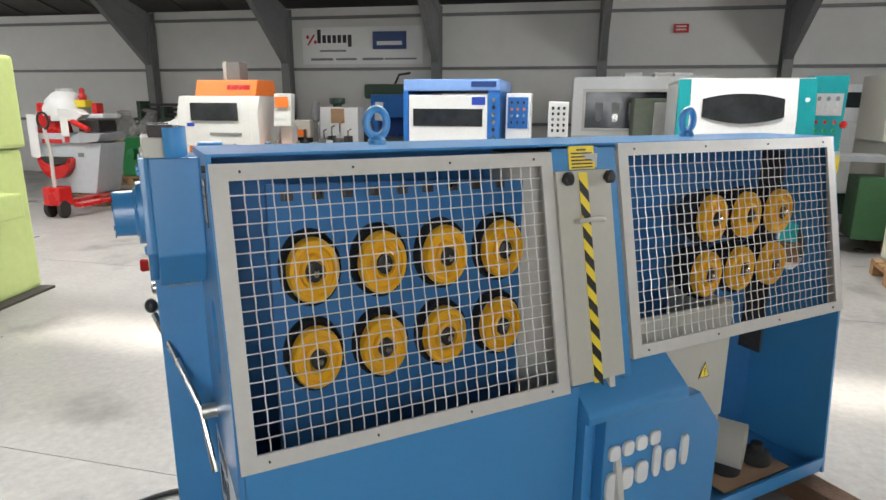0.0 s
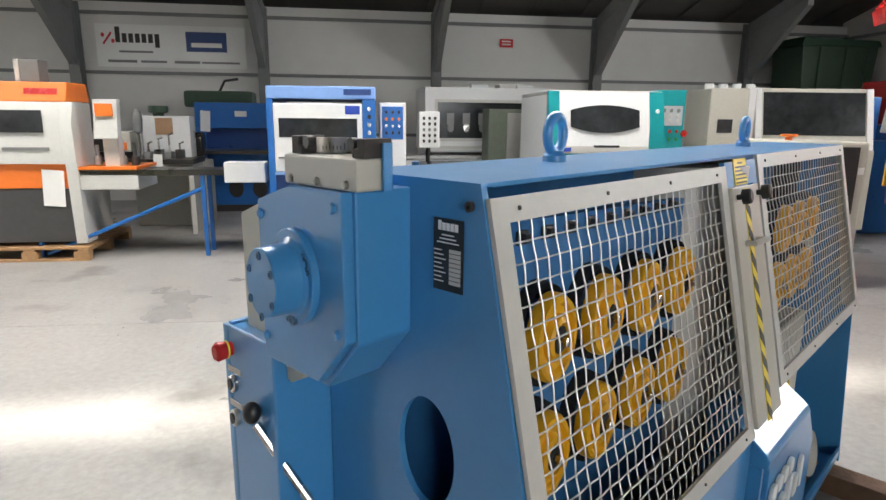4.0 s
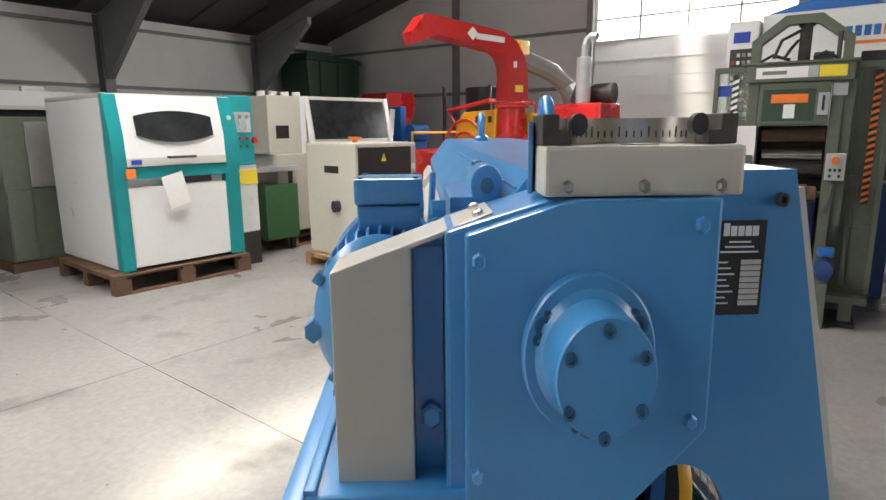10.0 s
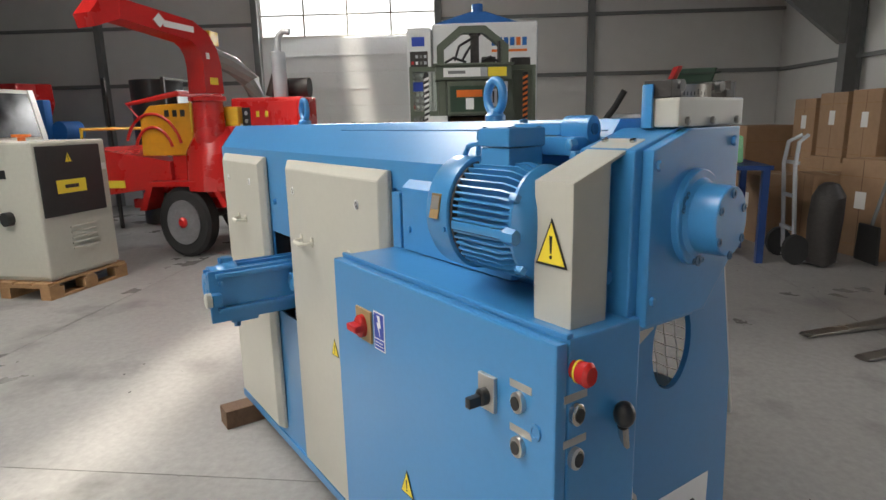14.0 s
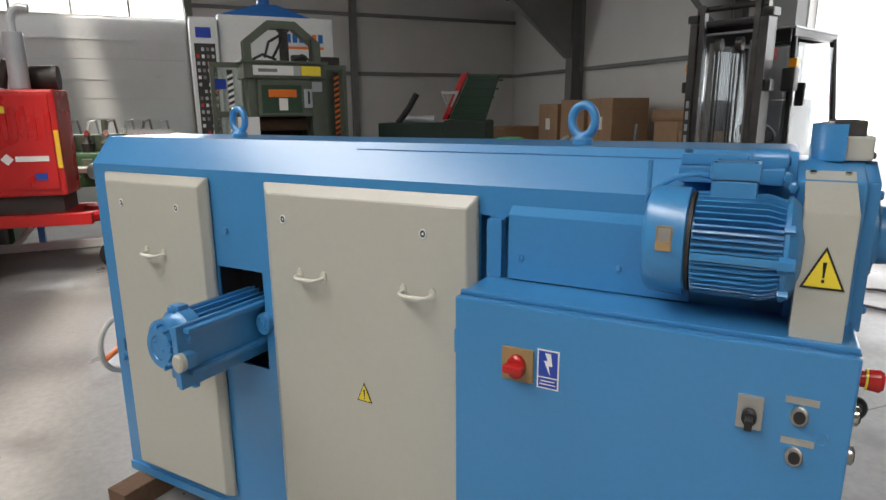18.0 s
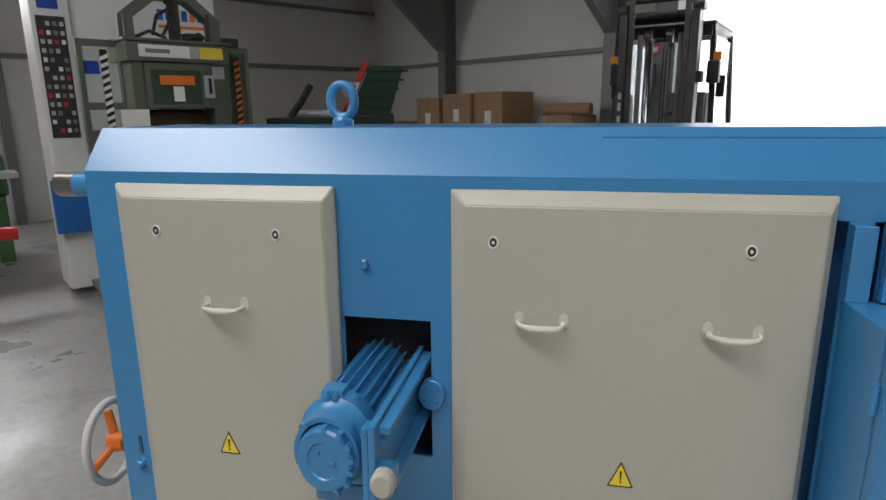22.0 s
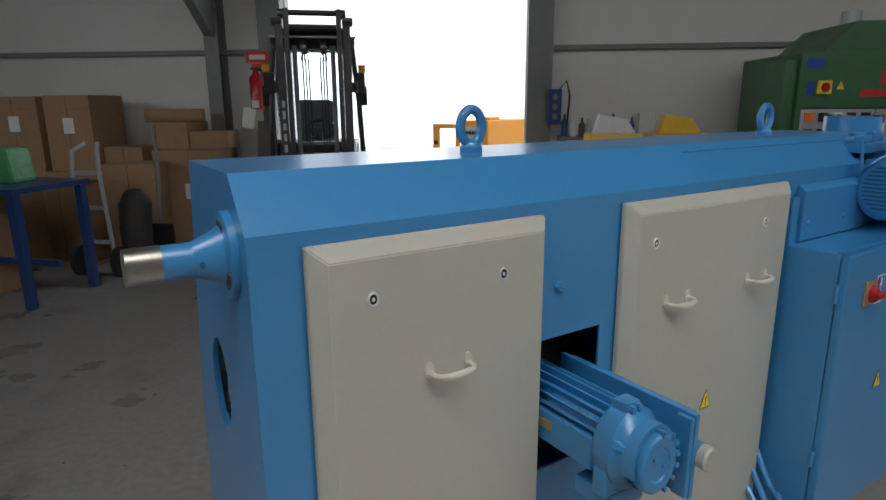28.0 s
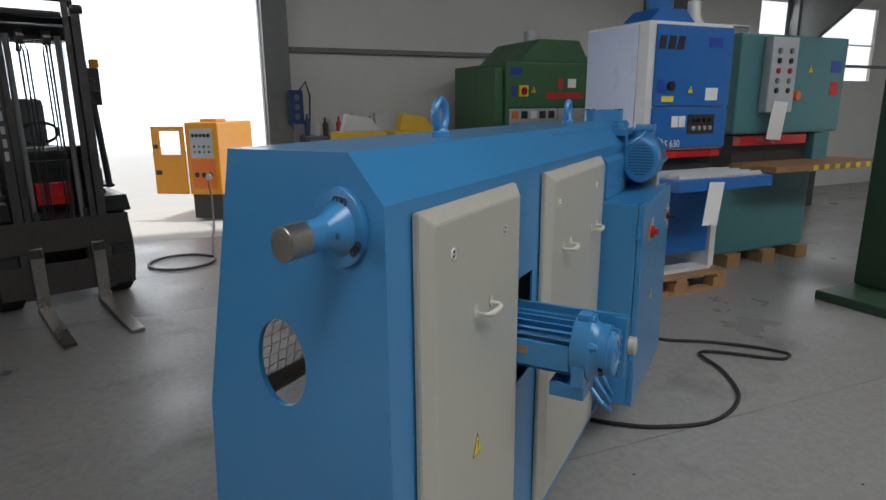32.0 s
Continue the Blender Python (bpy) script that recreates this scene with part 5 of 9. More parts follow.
def shaft_end():
    c = (LEN, 0.085, 1.225)
    bm = new_bm()
    lathe(bm, c, [(0, 0.063), (0.012, 0.063), (0.014, 0.061), (0.016, 0.044), (0.03, 0.036), (0.055, 0.026), (0.06, 0.0245), (0.105, 0.0245), (0.106, 0.02)], "x", 36)
    s = part("shaft_housing", bm, BLUE, MACH)
    bm = new_bm()
    lathe(bm, (c[0] + 0.104, c[1], c[2]), [(0, 0.0255), (0.05, 0.0255), (0.052, 0.024), (0.0525, 0.018)], "x", 30)
    part("knurled_end", bm, KNURL, s, "bare knurled steel shaft end")
    bm = new_bm()
    lathe(bm, (0, 0, 0), [(0, 0.007), (0.004, 0.007), (0.004, 0.004), (0.001, 0.0035)], "x", 12)
    cap = mesh_of("cap_screw", bm, DSTEEL)
    for k in range(3):
        for d in (-10, 0, 10):
            a = radians(80 + 120 * k + d)
            piece("cap_screw", cap, s, Matrix.Translation((c[0] + 0.0135, c[1] + 0.051 * math.cos(a), c[2] + 0.051 * math.sin(a))))
    part("pin", cyl(new_bm(), (c[0] + 0.05, c[1] + 0.0, c[2] - 0.0285), 0.005, 0.004, "z", 8), BOLTM, s)
    part("pin", cyl(new_bm(), (c[0] + 0.05, c[1] + 0.0285, c[2] - 0.004), 0.005, 0.004, "y", 8), BOLTM, s)


def handwheel():
    """The feed handwheel on the free end: pale rim, orange spokes."""
    c = (2.232, 0.09, 0.55)
    bm = new_bm()
    tube(bm, arc(c, 0.095, 0, 352, 36, "yz"), 0.0105, 10, closed=True)
    w = part("handwheel", bm, GREYP, MACH, "handwheel with a pale rim and orange spokes")
    for k in range(3):
        a = radians(90 + 120 * k)
        part("spoke", tube(new_bm(), [(c[0] - 0.012, c[1] + 0.015 * math.cos(a), c[2] + 0.015 * math.sin(a)), (c[0], c[1] + 0.088 * math.cos(a), c[2] + 0.088 * math.sin(a))], 0.011, 8), ORANGE, w)
    part("hub", lathe(new_bm(), (c[0] - 0.02, c[1], c[2]), [(-0.02, 0.02), (0.0, 0.024), (0.02, 0.024), (0.024, 0.018)], "x", 20), ORANGE, w)
    part("shaft", cyl(new_bm(), (2.165, c[1], c[2]), 0.011, 0.1, "x", 14), STEEL, w)


def end_sticker():
    """The large white maker's plate low on the left end."""
    bm = new_bm()
    box(bm, -0.19, 0.19, -0.0012, 0.0, -0.11, 0.11)
    m = Matrix.Translation((-0.0005, -0.05, 0.472)) @ Matrix.Rotation(radians(-90), 4, "Z")
    st = part("maker_plate", bm, PAPER, MACH, "white plate with plain black and blue shapes", m=m)
    raised_mark(st, Matrix.Translation((0.0, -0.0013, -0.02)), 0.9, BLACK, 0.0012)


handwheel()
end_sticker()


shaft_end()


def nameplate():
    m = Matrix.Translation((-0.0015, -0.124, 1.25)) @ Matrix.Rotation(radians(-90), 4, "Z")
    bm = new_bm()
    box(bm, -0.0285, 0.0285, -0.001, 0.001, -0.053, 0.053)
    n = part("nameplate", bm, BLACK, MACH, "black data plate with pale print", m=m)
    for k in range(5):
        part("bar", box(new_bm(), -0.019 + 0.008 * k, -0.0125 + 0.008 * k, -0.0018, -0.0011, 0.036, 0.047 if k else 0.05), PAPER, n)
    for k, w in enumerate((0.012, 0.016, 0.021)):
        part("bar", box(new_bm(), -w, w, -0.0018, -0.0011, 0.0285 - k * 0.0055, 0.0303 - k * 0.0055), PAPER, n)
    for k in range(8):
        z = 0.006 - 0.0066 * k
        part("bar", box(new_bm(), -0.027, -0.012 + 0.004 * (k % 3), -0.0018, -0.0011, z, z + 0.0016), PAPER, n)
        part("field", box(new_bm(), 0.003, 0.025, -0.0018, -0.0011, z - 0.0018, z + 0.0036), GREYP, n)
    bm = new_bm()
    lathe(bm, (0.0, -0.165, 1.325), [(0, 0.0068), (-0.008, 0.0068), (-0.008, 0.004), (-0.003, 0.0036)], "x", 14)
    part("plug", bm, IRON, MACH)


nameplate()

# Things on and by the machine


def beam(x, y0, y1):
    bm = new_bm()
    box(bm, x - 0.05, x + 0.05, y0, y1, 0.0, 0.086, 0.004)
    solid("timber_bearer", bm, WOODD, "dark squared timber bearer under the blue machine", "timber", group="timbers under the machine")


beam(2.03, -0.69, 0.31)
beam(0.2, -0.45, 0.1)


def tray_things():
    bm = new_bm()
    box(bm, 1.62, 1.98, -0.29, -0.07, 0.119, 0.124)
    solid("cardboard_sheet", bm, CARD, "brown cardboard sheet lying in the blue tray", "cardboard")
    for x, y in ((1.74, -0.19), (1.83, -0.14), (1.90, -0.2)):
        bm = new_bm()
        lathe(bm, (x, y, 0.125), [(0, 0.055), (0.02, 0.056), (0.04, 0.05), (0.05, 0.025), (0.075, 0.022), (0.08, 0.012)], "z", 24)
        solid("rubber_foot", bm, RUBBER, "black rubber machine foot lying on cardboard", "machine foot", group="feet in the tray")


tray_things()


def floor_cables():
    bm = new_bm()
    pts = [(0.40, 0.05, 0.012), (0.40, 0.15, 0.012), (0.385, 0.27, 0.012), (0.33, 0.44, 0.012), (0.16, 0.66, 0.012), (-0.14, 0.755, 0.012), (-0.44, 0.67, 0.012), (-0.645, 0.53, 0.012), (-0.72, 0.62, 0.012), (-0.76, 0.92, 0.012), (-0.82, 0.985, 0.012), (-0.88, 0.975, 0.012), (-0.9, 0.8, 0.012), (-0.86, 0.55, 0.012), (-0.78, 0.27, 0.012), (-0.9, 0.0, 0.012), (-1.15, -0.2, 0.012), (-1.5, -0.15, 0.012)]
    fine = []
    for i in range(len(pts) - 1):
        p0, p1, p2, p3 = (Vector(pts[max(0, min(len(pts) - 1, i + k))]) for k in (-1, 0, 1, 2))
        for k in range(6):
            s = k / 6
            fine.append(0.5 * ((2 * p1) + (p2 - p0) * s + (2 * p0 - 5 * p1 + 4 * p2 - p3) * s * s + (3 * p1 - p0 - 3 * p2 + p3) * s ** 3))
    for f in fine:
        f.z = max(f.z, 0.0115)
    tube(bm, fine, 0.0095, 8)
    solid("power_cable", bm, RUBBER, "black rubber power cable looped on the floor", "cable")
    for k in range(3):
        bm = new_bm()
        tube(bm, [(0.64 + 0.02 * k, 0.2, 0.42 - 0.05 * k), (0.66 + 0.02 * k, 0.26, 0.34 - 0.04 * k), (0.62, 0.28, 0.27 - 0.04 * k), (0.58, 0.24, 0.3 - 0.03 * k)], 0.009, 8)
        part("conduit", bm, BLUE, MACH)


floor_cables()

# Machines for sale round the hall


def pallet(m, w, d, h=0.14, mt=WOOD, label="raw wooden pallet under a machine"):
    """Deck boards on stringers and blocks."""
    t = thing("pallet", label, "pallet", m, "pallets")
    for y in (-d / 2 + 0.05, 0, d / 2 - 0.05):
        part("runner", box(new_bm(), -w / 2, w / 2, y - 0.05, y + 0.05, 0.0, 0.022), mt, t)
        for x in (-w / 2 + 0.07, 0, w / 2 - 0.07):
            part("block", box(new_bm(), x - 0.07, x + 0.07, y - 0.049, y + 0.049, 0.023, h - 0.045), mt, t)
    for x in (-w / 2 + 0.05, 0, w / 2 - 0.05):
        part("stringer", box(new_bm(), x - 0.05, x + 0.05, -d / 2, d / 2, h - 0.044, h - 0.023), mt, t)
    n = max(4, int(d / 0.16))
    for k in range(n):
        y = -d / 2 + d * (k + 0.5) / n
        part("board", box(new_bm(), -w / 2, w / 2, y - 0.42 * d / n, y + 0.42 * d / n, h - 0.022, h - 0.002), mt, t)
    return t


def sheet(t, x, y, z, w=0.21, h=0.29, tilt=4, facing=0):
    bm = new_bm()
    box(bm, -w / 2, w / 2, -0.001, 0.001, -h, 0)
    part("paper_sheet", bm, PAPER, t, "white price sheet", m=pose(x, y, z, 3, tilt, facing))


def bars(t, x, z, y, w, h, mt, rows=1):
    for k in range(rows):
        bm = new_bm()
        box(bm, x - w / 2, x + w / 2, y - 0.003, y, z - h * (k + 1) - 0.4 * h * k, z - 0.4 * h * k - h * k)
        part("bar", bm, mt, t)


def buttons(t, x0, x1, z0, z1, y, nx, nz, mats, r=0.012):
    for i in range(nx):
        for j in range(nz):
            bm = new_bm()
            cyl(bm, (x0 + (x1 - x0) * (i + 0.5) / nx, y - 0.008, z0 + (z1 - z0) * (j + 0.5) / nz), r, 0.016, "y", 10)
            part("button", bm, mats[(i * 3 + j) % len(mats)], t)


def blue_moulder():
    t = thing("planing_machine", "navy and white four-sided planer with a long dark window", "planing machine", hall(-0.36, 5.08))
    w = 1.03
    part("base", box(new_bm(), -w / 2 + 0.02, w / 2 - 0.02, 0.02, 1.3, 0.15, 0.9, 0.01), NAVY, t)
    part("frame", box(new_bm(), -w / 2, -w / 2 + 0.06, 0.0, 1.3, 0.15, 1.6, 0.01), MIDBLUE, t)
    part("frame", box(new_bm(), w / 2 - 0.13, w / 2, 0.0, 1.3, 0.15, 1.6, 0.01), MIDBLUE, t)
    hood = part("hood", box(new_bm(), -w / 2 + 0.062, w / 2 - 0.132, 0.0, 1.25, 0.91, 1.56, 0.015), WHITE, t)
    part("window", box(new_bm(), -w / 2 + 0.11, w / 2 - 0.18, -0.006, 0.0, 1.24, 1.42, 0.002), DARKWIN, hood)
    part("top_panel", box(new_bm(), -w / 2, w / 2, 0.02, 1.2, 1.601, 1.72, 0.012), LBLUE, t)
    part("brand_patch", box(new_bm(), 0.2, 0.48, 0.012, 0.02, 1.62, 1.70), LBLUE, t)
    bars(t, 0.34, 1.695, 0.012, 0.26, 0.055, NAVY)
    letters("300", 0.085, STEELG, t, pose(0.34, -0.003, 1.06), 0.001)
    bars(t, 0.16, 1.09, 0.0, 0.22, 0.055, STEELG)
    part("trade_sticker", box(new_bm(), 0.22, 0.36, -0.003, 0.0, 1.46, 1.54), SIGNBLUE, t)
    part("latch", box(new_bm(), -0.42, -0.28, -0.02, 0.0, 1.04, 1.055, 0.003), STEEL, t)
    part("lip", box(new_bm(), -w / 2 + 0.06, w / 2 - 0.13, -0.02, 0.0, 0.885, 0.909), LBLUE, t)
    buttons(t, w / 2 - 0.11, w / 2 - 0.02, 1.1, 1.55, 0.0, 1, 6, (STEEL, BLACK, STEEL), 0.02)
    sheet(t, 0.36, -0.012, 0.86, 0.2, 0.28)
    t2 = thing("control_box", "grey-blue switch box with coloured buttons beside the planer", "control box", hall(0.33, 5.25))
    part("box", box(new_bm(), -0.13, 0.13, 0, 0.3, 0.9, 1.58, 0.01), WHITE, t2)
    part("panel", box(new_bm(), -0.11, 0.1, -0.006, 0, 1.22, 1.54), MIDBLUE, t2)
    part("column", box(new_bm(), -0.06, 0.06, 0.1, 0.25, 0.0, 0.9), GREYP, t2)
    buttons(t2, -0.1, 0.09, 1.25, 1.52, -0.006, 3, 4, (BLACK, STEEL, ORANGE), 0.014)
    t3 = thing("control_pendant", "white pendant with rows of black push buttons", "control panel", hall(0.74, 5.6))
    part("box", box(new_bm(), -0.11, 0.11, 0, 0.12, 1.12, 1.5, 0.01), WHITE, t3)
    buttons(t3, -0.09, 0.09, 1.16, 1.46, 0.0, 3, 5, (BLACK, BLACK, STEELG), 0.016)
    part("arm", tube(new_bm(), [(0, 0.1, 1.12), (0, 0.16, 0.98), (0.05, 0.25, 0.9), (0.05, 0.3, 0.02)], 0.025, 8), BLACK, t3)
    pallet(hall(-0.39, 5.75), 1.15, 1.3)
    # infeed table of the planer
    t4 = thing("infeed_table", "long dark steel infeed table on blue legs", "machine table", hall(-1.9, 5.5))
    part("table", box(new_bm(), -1.6, 0.9, 0.0, 0.35, 0.84, 0.90, 0.004), DSTEEL, t4)
    part("end_box", box(new_bm(), 0.55, 0.95, -0.15, 0.1, 0.78, 0.98, 0.01), WHITE, t4)
    for x in (-1.3, 0.3):
        for y in (0.04, 0.31):
            part("leg", box(new_bm(), x - 0.02, x + 0.02, y - 0.02, y + 0.02, 0.0, 0.839), MIDBLUE, t4)
    part("brace", tube(new_bm(), [(-1.25, 0.04, 0.05), (0.28, 0.04, 0.7)], 0.02, 6), MIDBLUE, t4)


blue_moulder()


def white_hooded():
    t = thing("enclosed_moulder", "white enclosed moulder with a large dark viewing window", "planing machine", hall(1.8, 7.4))
    w = 1.8
    part("hood", ring_plate(new_bm(), [(-w / 2, 0.98), (w / 2, 0.98), (w / 2, 1.83), (-w / 2, 1.83)], [(-w / 2 + 0.17, 1.16), (w / 2 - 0.2, 1.16), (w / 2 - 0.2, 1.64), (-w / 2 + 0.17, 1.64)], "y", 0.0, 0.05), WHITE, t)
    part("top", box(new_bm(), -w / 2, w / 2, 0.051, 1.2, 1.78, 1.84, 0.01), WHITE, t)
    part("body", box(new_bm(), -w / 2 + 0.02, w / 2 - 0.02, 0.35, 1.2, 0.4, 1.779), WHITE, t)
    part("side_cheek", box(new_bm(), -w / 2, -w / 2 + 0.02, 0.051, 1.2, 0.98, 1.779), WHITE, t)
    part("frame_bead", ring_plate(new_bm(), [(-w / 2 + 0.13, 1.12), (w / 2 - 0.16, 1.12), (w / 2 - 0.16, 1.68), (-w / 2 + 0.13, 1.68)], [(-w / 2 + 0.17, 1.16), (w / 2 - 0.2, 1.16), (w / 2 - 0.2, 1.64), (-w / 2 + 0.17, 1.64)], "y", -0.014, -0.001), GREYP, t)
    part("glass", box(new_bm(), -w / 2 + 0.17, w / 2 - 0.2, 0.02, 0.03, 1.16, 1.64), DARKWIN, t)
    for k in range(5):
        x = -w / 2 + 0.35 + 0.22 * k
        part("spindle", lathe(new_bm(), (x, 0.0, 1.3), [(-0.004, 0.05), (-0.01, 0.05), (-0.012, 0.02)], "y", 14), STEEL if k % 2 else STEELG, t)
        part("head", box(new_bm(), x - 0.05, x + 0.05, 0.008, 0.018, 1.34, 1.5), STEELG, t)
    part("sill", box(new_bm(), -w / 2, w / 2, -0.02, 0.0, 1.02, 1.06), GREYP, t)
    part("bed", box(new_bm(), -w / 2 - 0.9, w / 2, -0.1, 0.34, 0.50, 0.88, 0.01), WHITE, t)
    part("bed_top", box(new_bm(), -w / 2 - 0.9, w / 2, -0.12, 0.3, 0.885, 0.93, 0.004), ALU, t)
    part("emblem", cyl(new_bm(), (-w / 2 - 0.28, -0.104, 0.74), 0.06, 0.006, "y", 20), BLACK, t)
    part("emblem_face", cyl(new_bm(), (-w / 2 - 0.28, -0.109, 0.74), 0.048, 0.004, "y", 20), WHITE, t)
    part("dark_flap", box(new_bm(), -w / 2 - 0.1, w / 2 - 0.3, -0.104, -0.1, 0.63, 0.86), STEELG, t)
    for x in (-w / 2 - 0.8, w / 2 - 0.1):
        part("pedestal", box(new_bm(), x - 0.12, x + 0.12, 0, 0.3, 0.0, 0.619), IRON, t)
    for x, c in ((-0.1, WHITE), (0.3, GREYP), (0.55, WHITE)):
        part("motor_cap", box(new_bm(), x - 0.13, x + 0.1, 0.2, 0.5, 1.841, 1.90, 0.01), c, t)
    t2 = thing("green_cupboard", "olive green steel cupboard with a bright door edge", "cupboard", hall(1.9, 6.75))
    part("carcass", box(new_bm(), -0.26, 0.26, 0, 0.4, 0.1, 1.55, 0.01), OLIVE, t2)
    part("door", box(new_bm(), -0.02, 0.24, -0.02, -0.001, 0.85, 1.5, 0.005), ALU, t2)
    part("door", box(new_bm(), -0.25, -0.03, -0.02, -0.001, 0.12, 0.83, 0.005), OLIVE, t2)
    part("plinth", box(new_bm(), -0.28, 0.28, 0.0, 0.42, 0.0, 0.099), WOODD, t2)


white_hooded()


def teal_machine():
    rz = -4
    t = thing("sanding_machine", "white and teal enclosed machine with an oval dark window", "sanding machine", hall(2.47, 5.0, 0, rz))
    w, z0, z1 = 1.19, 0.19, 1.72
    part("body", box(new_bm(), -w / 2, w / 2, 0.075, 1.4, z0, z1 - 0.04, 0.015), WHITE, t)
    part("top", box(new_bm(), -w / 2, w / 2, 0.085, 1.4, z1 - 0.039, z1, 0.015), GREYP, t)
    for s in (-1, 1):
        xs = (-w / 2, -w / 2 + 0.11) if s < 0 else (w / 2 - 0.15, w / 2)
        bm = new_bm()
        prism(bm, [(0.0, z0), (0.03, z0), (0.12, z0), (0.12, z1 - 0.01), (0.06, z1 - 0.01), (-0.02, 1.35), (-0.03, 1.1), (0.0, 1.0)], "x", *xs)
        part("side_strip", bm, TEAL, t)
    hood = part("hood", prism(new_bm(), [(0.03, 1.1), (-0.03, 1.1), (-0.02, 1.36), (0.06, z1 - 0.012), (0.1, z1 - 0.012), (0.1, 1.1)], "x", -w / 2 + 0.112, w / 2 - 0.152), WHITE, t)
    arch = [-1 + 2 * k / 14 for k in range(15)]
    me = [(-0.02 + 0.355 * q, 1.44 + 0.085 + 0.05 * (1 - q * q)) for q in arch[::-1]] + [(-0.02 + 0.355 * q, 1.44 - 0.085 - 0.06 * (1 - q * q)) for q in arch]
    bm = new_bm()
    prism(bm, me, "y", -0.006, 0.0)
    bm.transform(Matrix.Translation((0, 0.012, 0)) @ Matrix.Translation((0, 0, 1.47)) @ Matrix.Rotation(radians(-12), 4, "X") @ Matrix.Translation((0, -0.012, -1.47)))
    part("window", bm, DARKWIN, hood, "dark oval viewing window")
    part("grey_strip", box(new_bm(), -w / 2 + 0.112, w / 2 - 0.152, -0.036, -0.0305, 1.102, 1.17), GREYP, hood)
    part("latch_button", cyl(new_bm(), (w / 2 - 0.08, -0.012, 1.52), 0.018, 0.03, "y", 12), PAPER, hood)
    part("handle", tube(new_bm(), [(-0.12, -0.03, 1.17), (-0.12, -0.07, 1.17), (0.12, -0.07, 1.17), (0.12, -0.03, 1.17)], 0.012, 8), BLACK, hood)
    part("trade_sticker", box(new_bm(), -0.45, -0.36, -0.040, -0.0365, 1.115, 1.155), SIGNBLUE, hood)
    part("band", box(new_bm(), -w / 2 + 0.112, w / 2 - 0.112, -0.015, 0.029, 0.99, 1.095, 0.004), TEAL, t)
    part("mouth", box(new_bm(), -0.12, 0.3, 0.01, 0.029, 0.93, 0.985), IRON, t)
    part("stop_box", box(new_bm(), -0.5, -0.42, -0.04, -0.016, 1.0, 1.08, 0.005), ORANGE, t)
    part("front_panel", box(new_bm(), -w / 2 + 0.115, w / 2 - 0.115, 0.012, 0.029, z0 + 0.02, 0.92, 0.004), WHITE, t)
    sheet(t, -0.12, -0.06, 1.02, 0.2, 0.3, -14)
    t2 = thing("switch_panel", "teal switch panel with pale buttons and a red stop", "control panel", hall(3.18, 5.1, 0, rz))
    part("box", box(new_bm(), -0.12, 0.18, 0, 0.25, 1.05, 1.74, 0.01), TEAL, t2)
    part("plate", box(new_bm(), -0.1, 0.15, -0.006, 0, 1.38, 1.58), GALV, t2)
    buttons(t2, -0.09, 0.14, 1.40, 1.56, -0.006, 3, 3, (GREYP, GREYP, STEELG), 0.018)
    buttons(t2, -0.09, 0.14, 1.2, 1.36, 0.0, 3, 2, (BGREEN, REDP, STEELG), 0.016)
    part("stop", cyl(new_bm(), (0.17, -0.03, 1.3), 0.03, 0.04, "y", 14), REDP, t2)
    part("lower_box", box(new_bm(), -0.1, 0.2, 0.02, 0.6, 0.35, 1.049, 0.01), WHITE, t2)
    part("yellow_panel", box(new_bm(), -0.1, 0.2, 0.012, 0.0199, 0.85, 1.0), YEL2, t2)
    part("foot", box(new_bm(), -0.1, 0.2, 0.02, 0.6, 0.0, 0.349, 0.01), IRON, t2)
    pallet(hall(2.47, 5.6, 0, rz), 1.32, 1.3, 0.18, WOODD, "dark stained heavy timber pallet under the white and teal machine")


teal_machine()


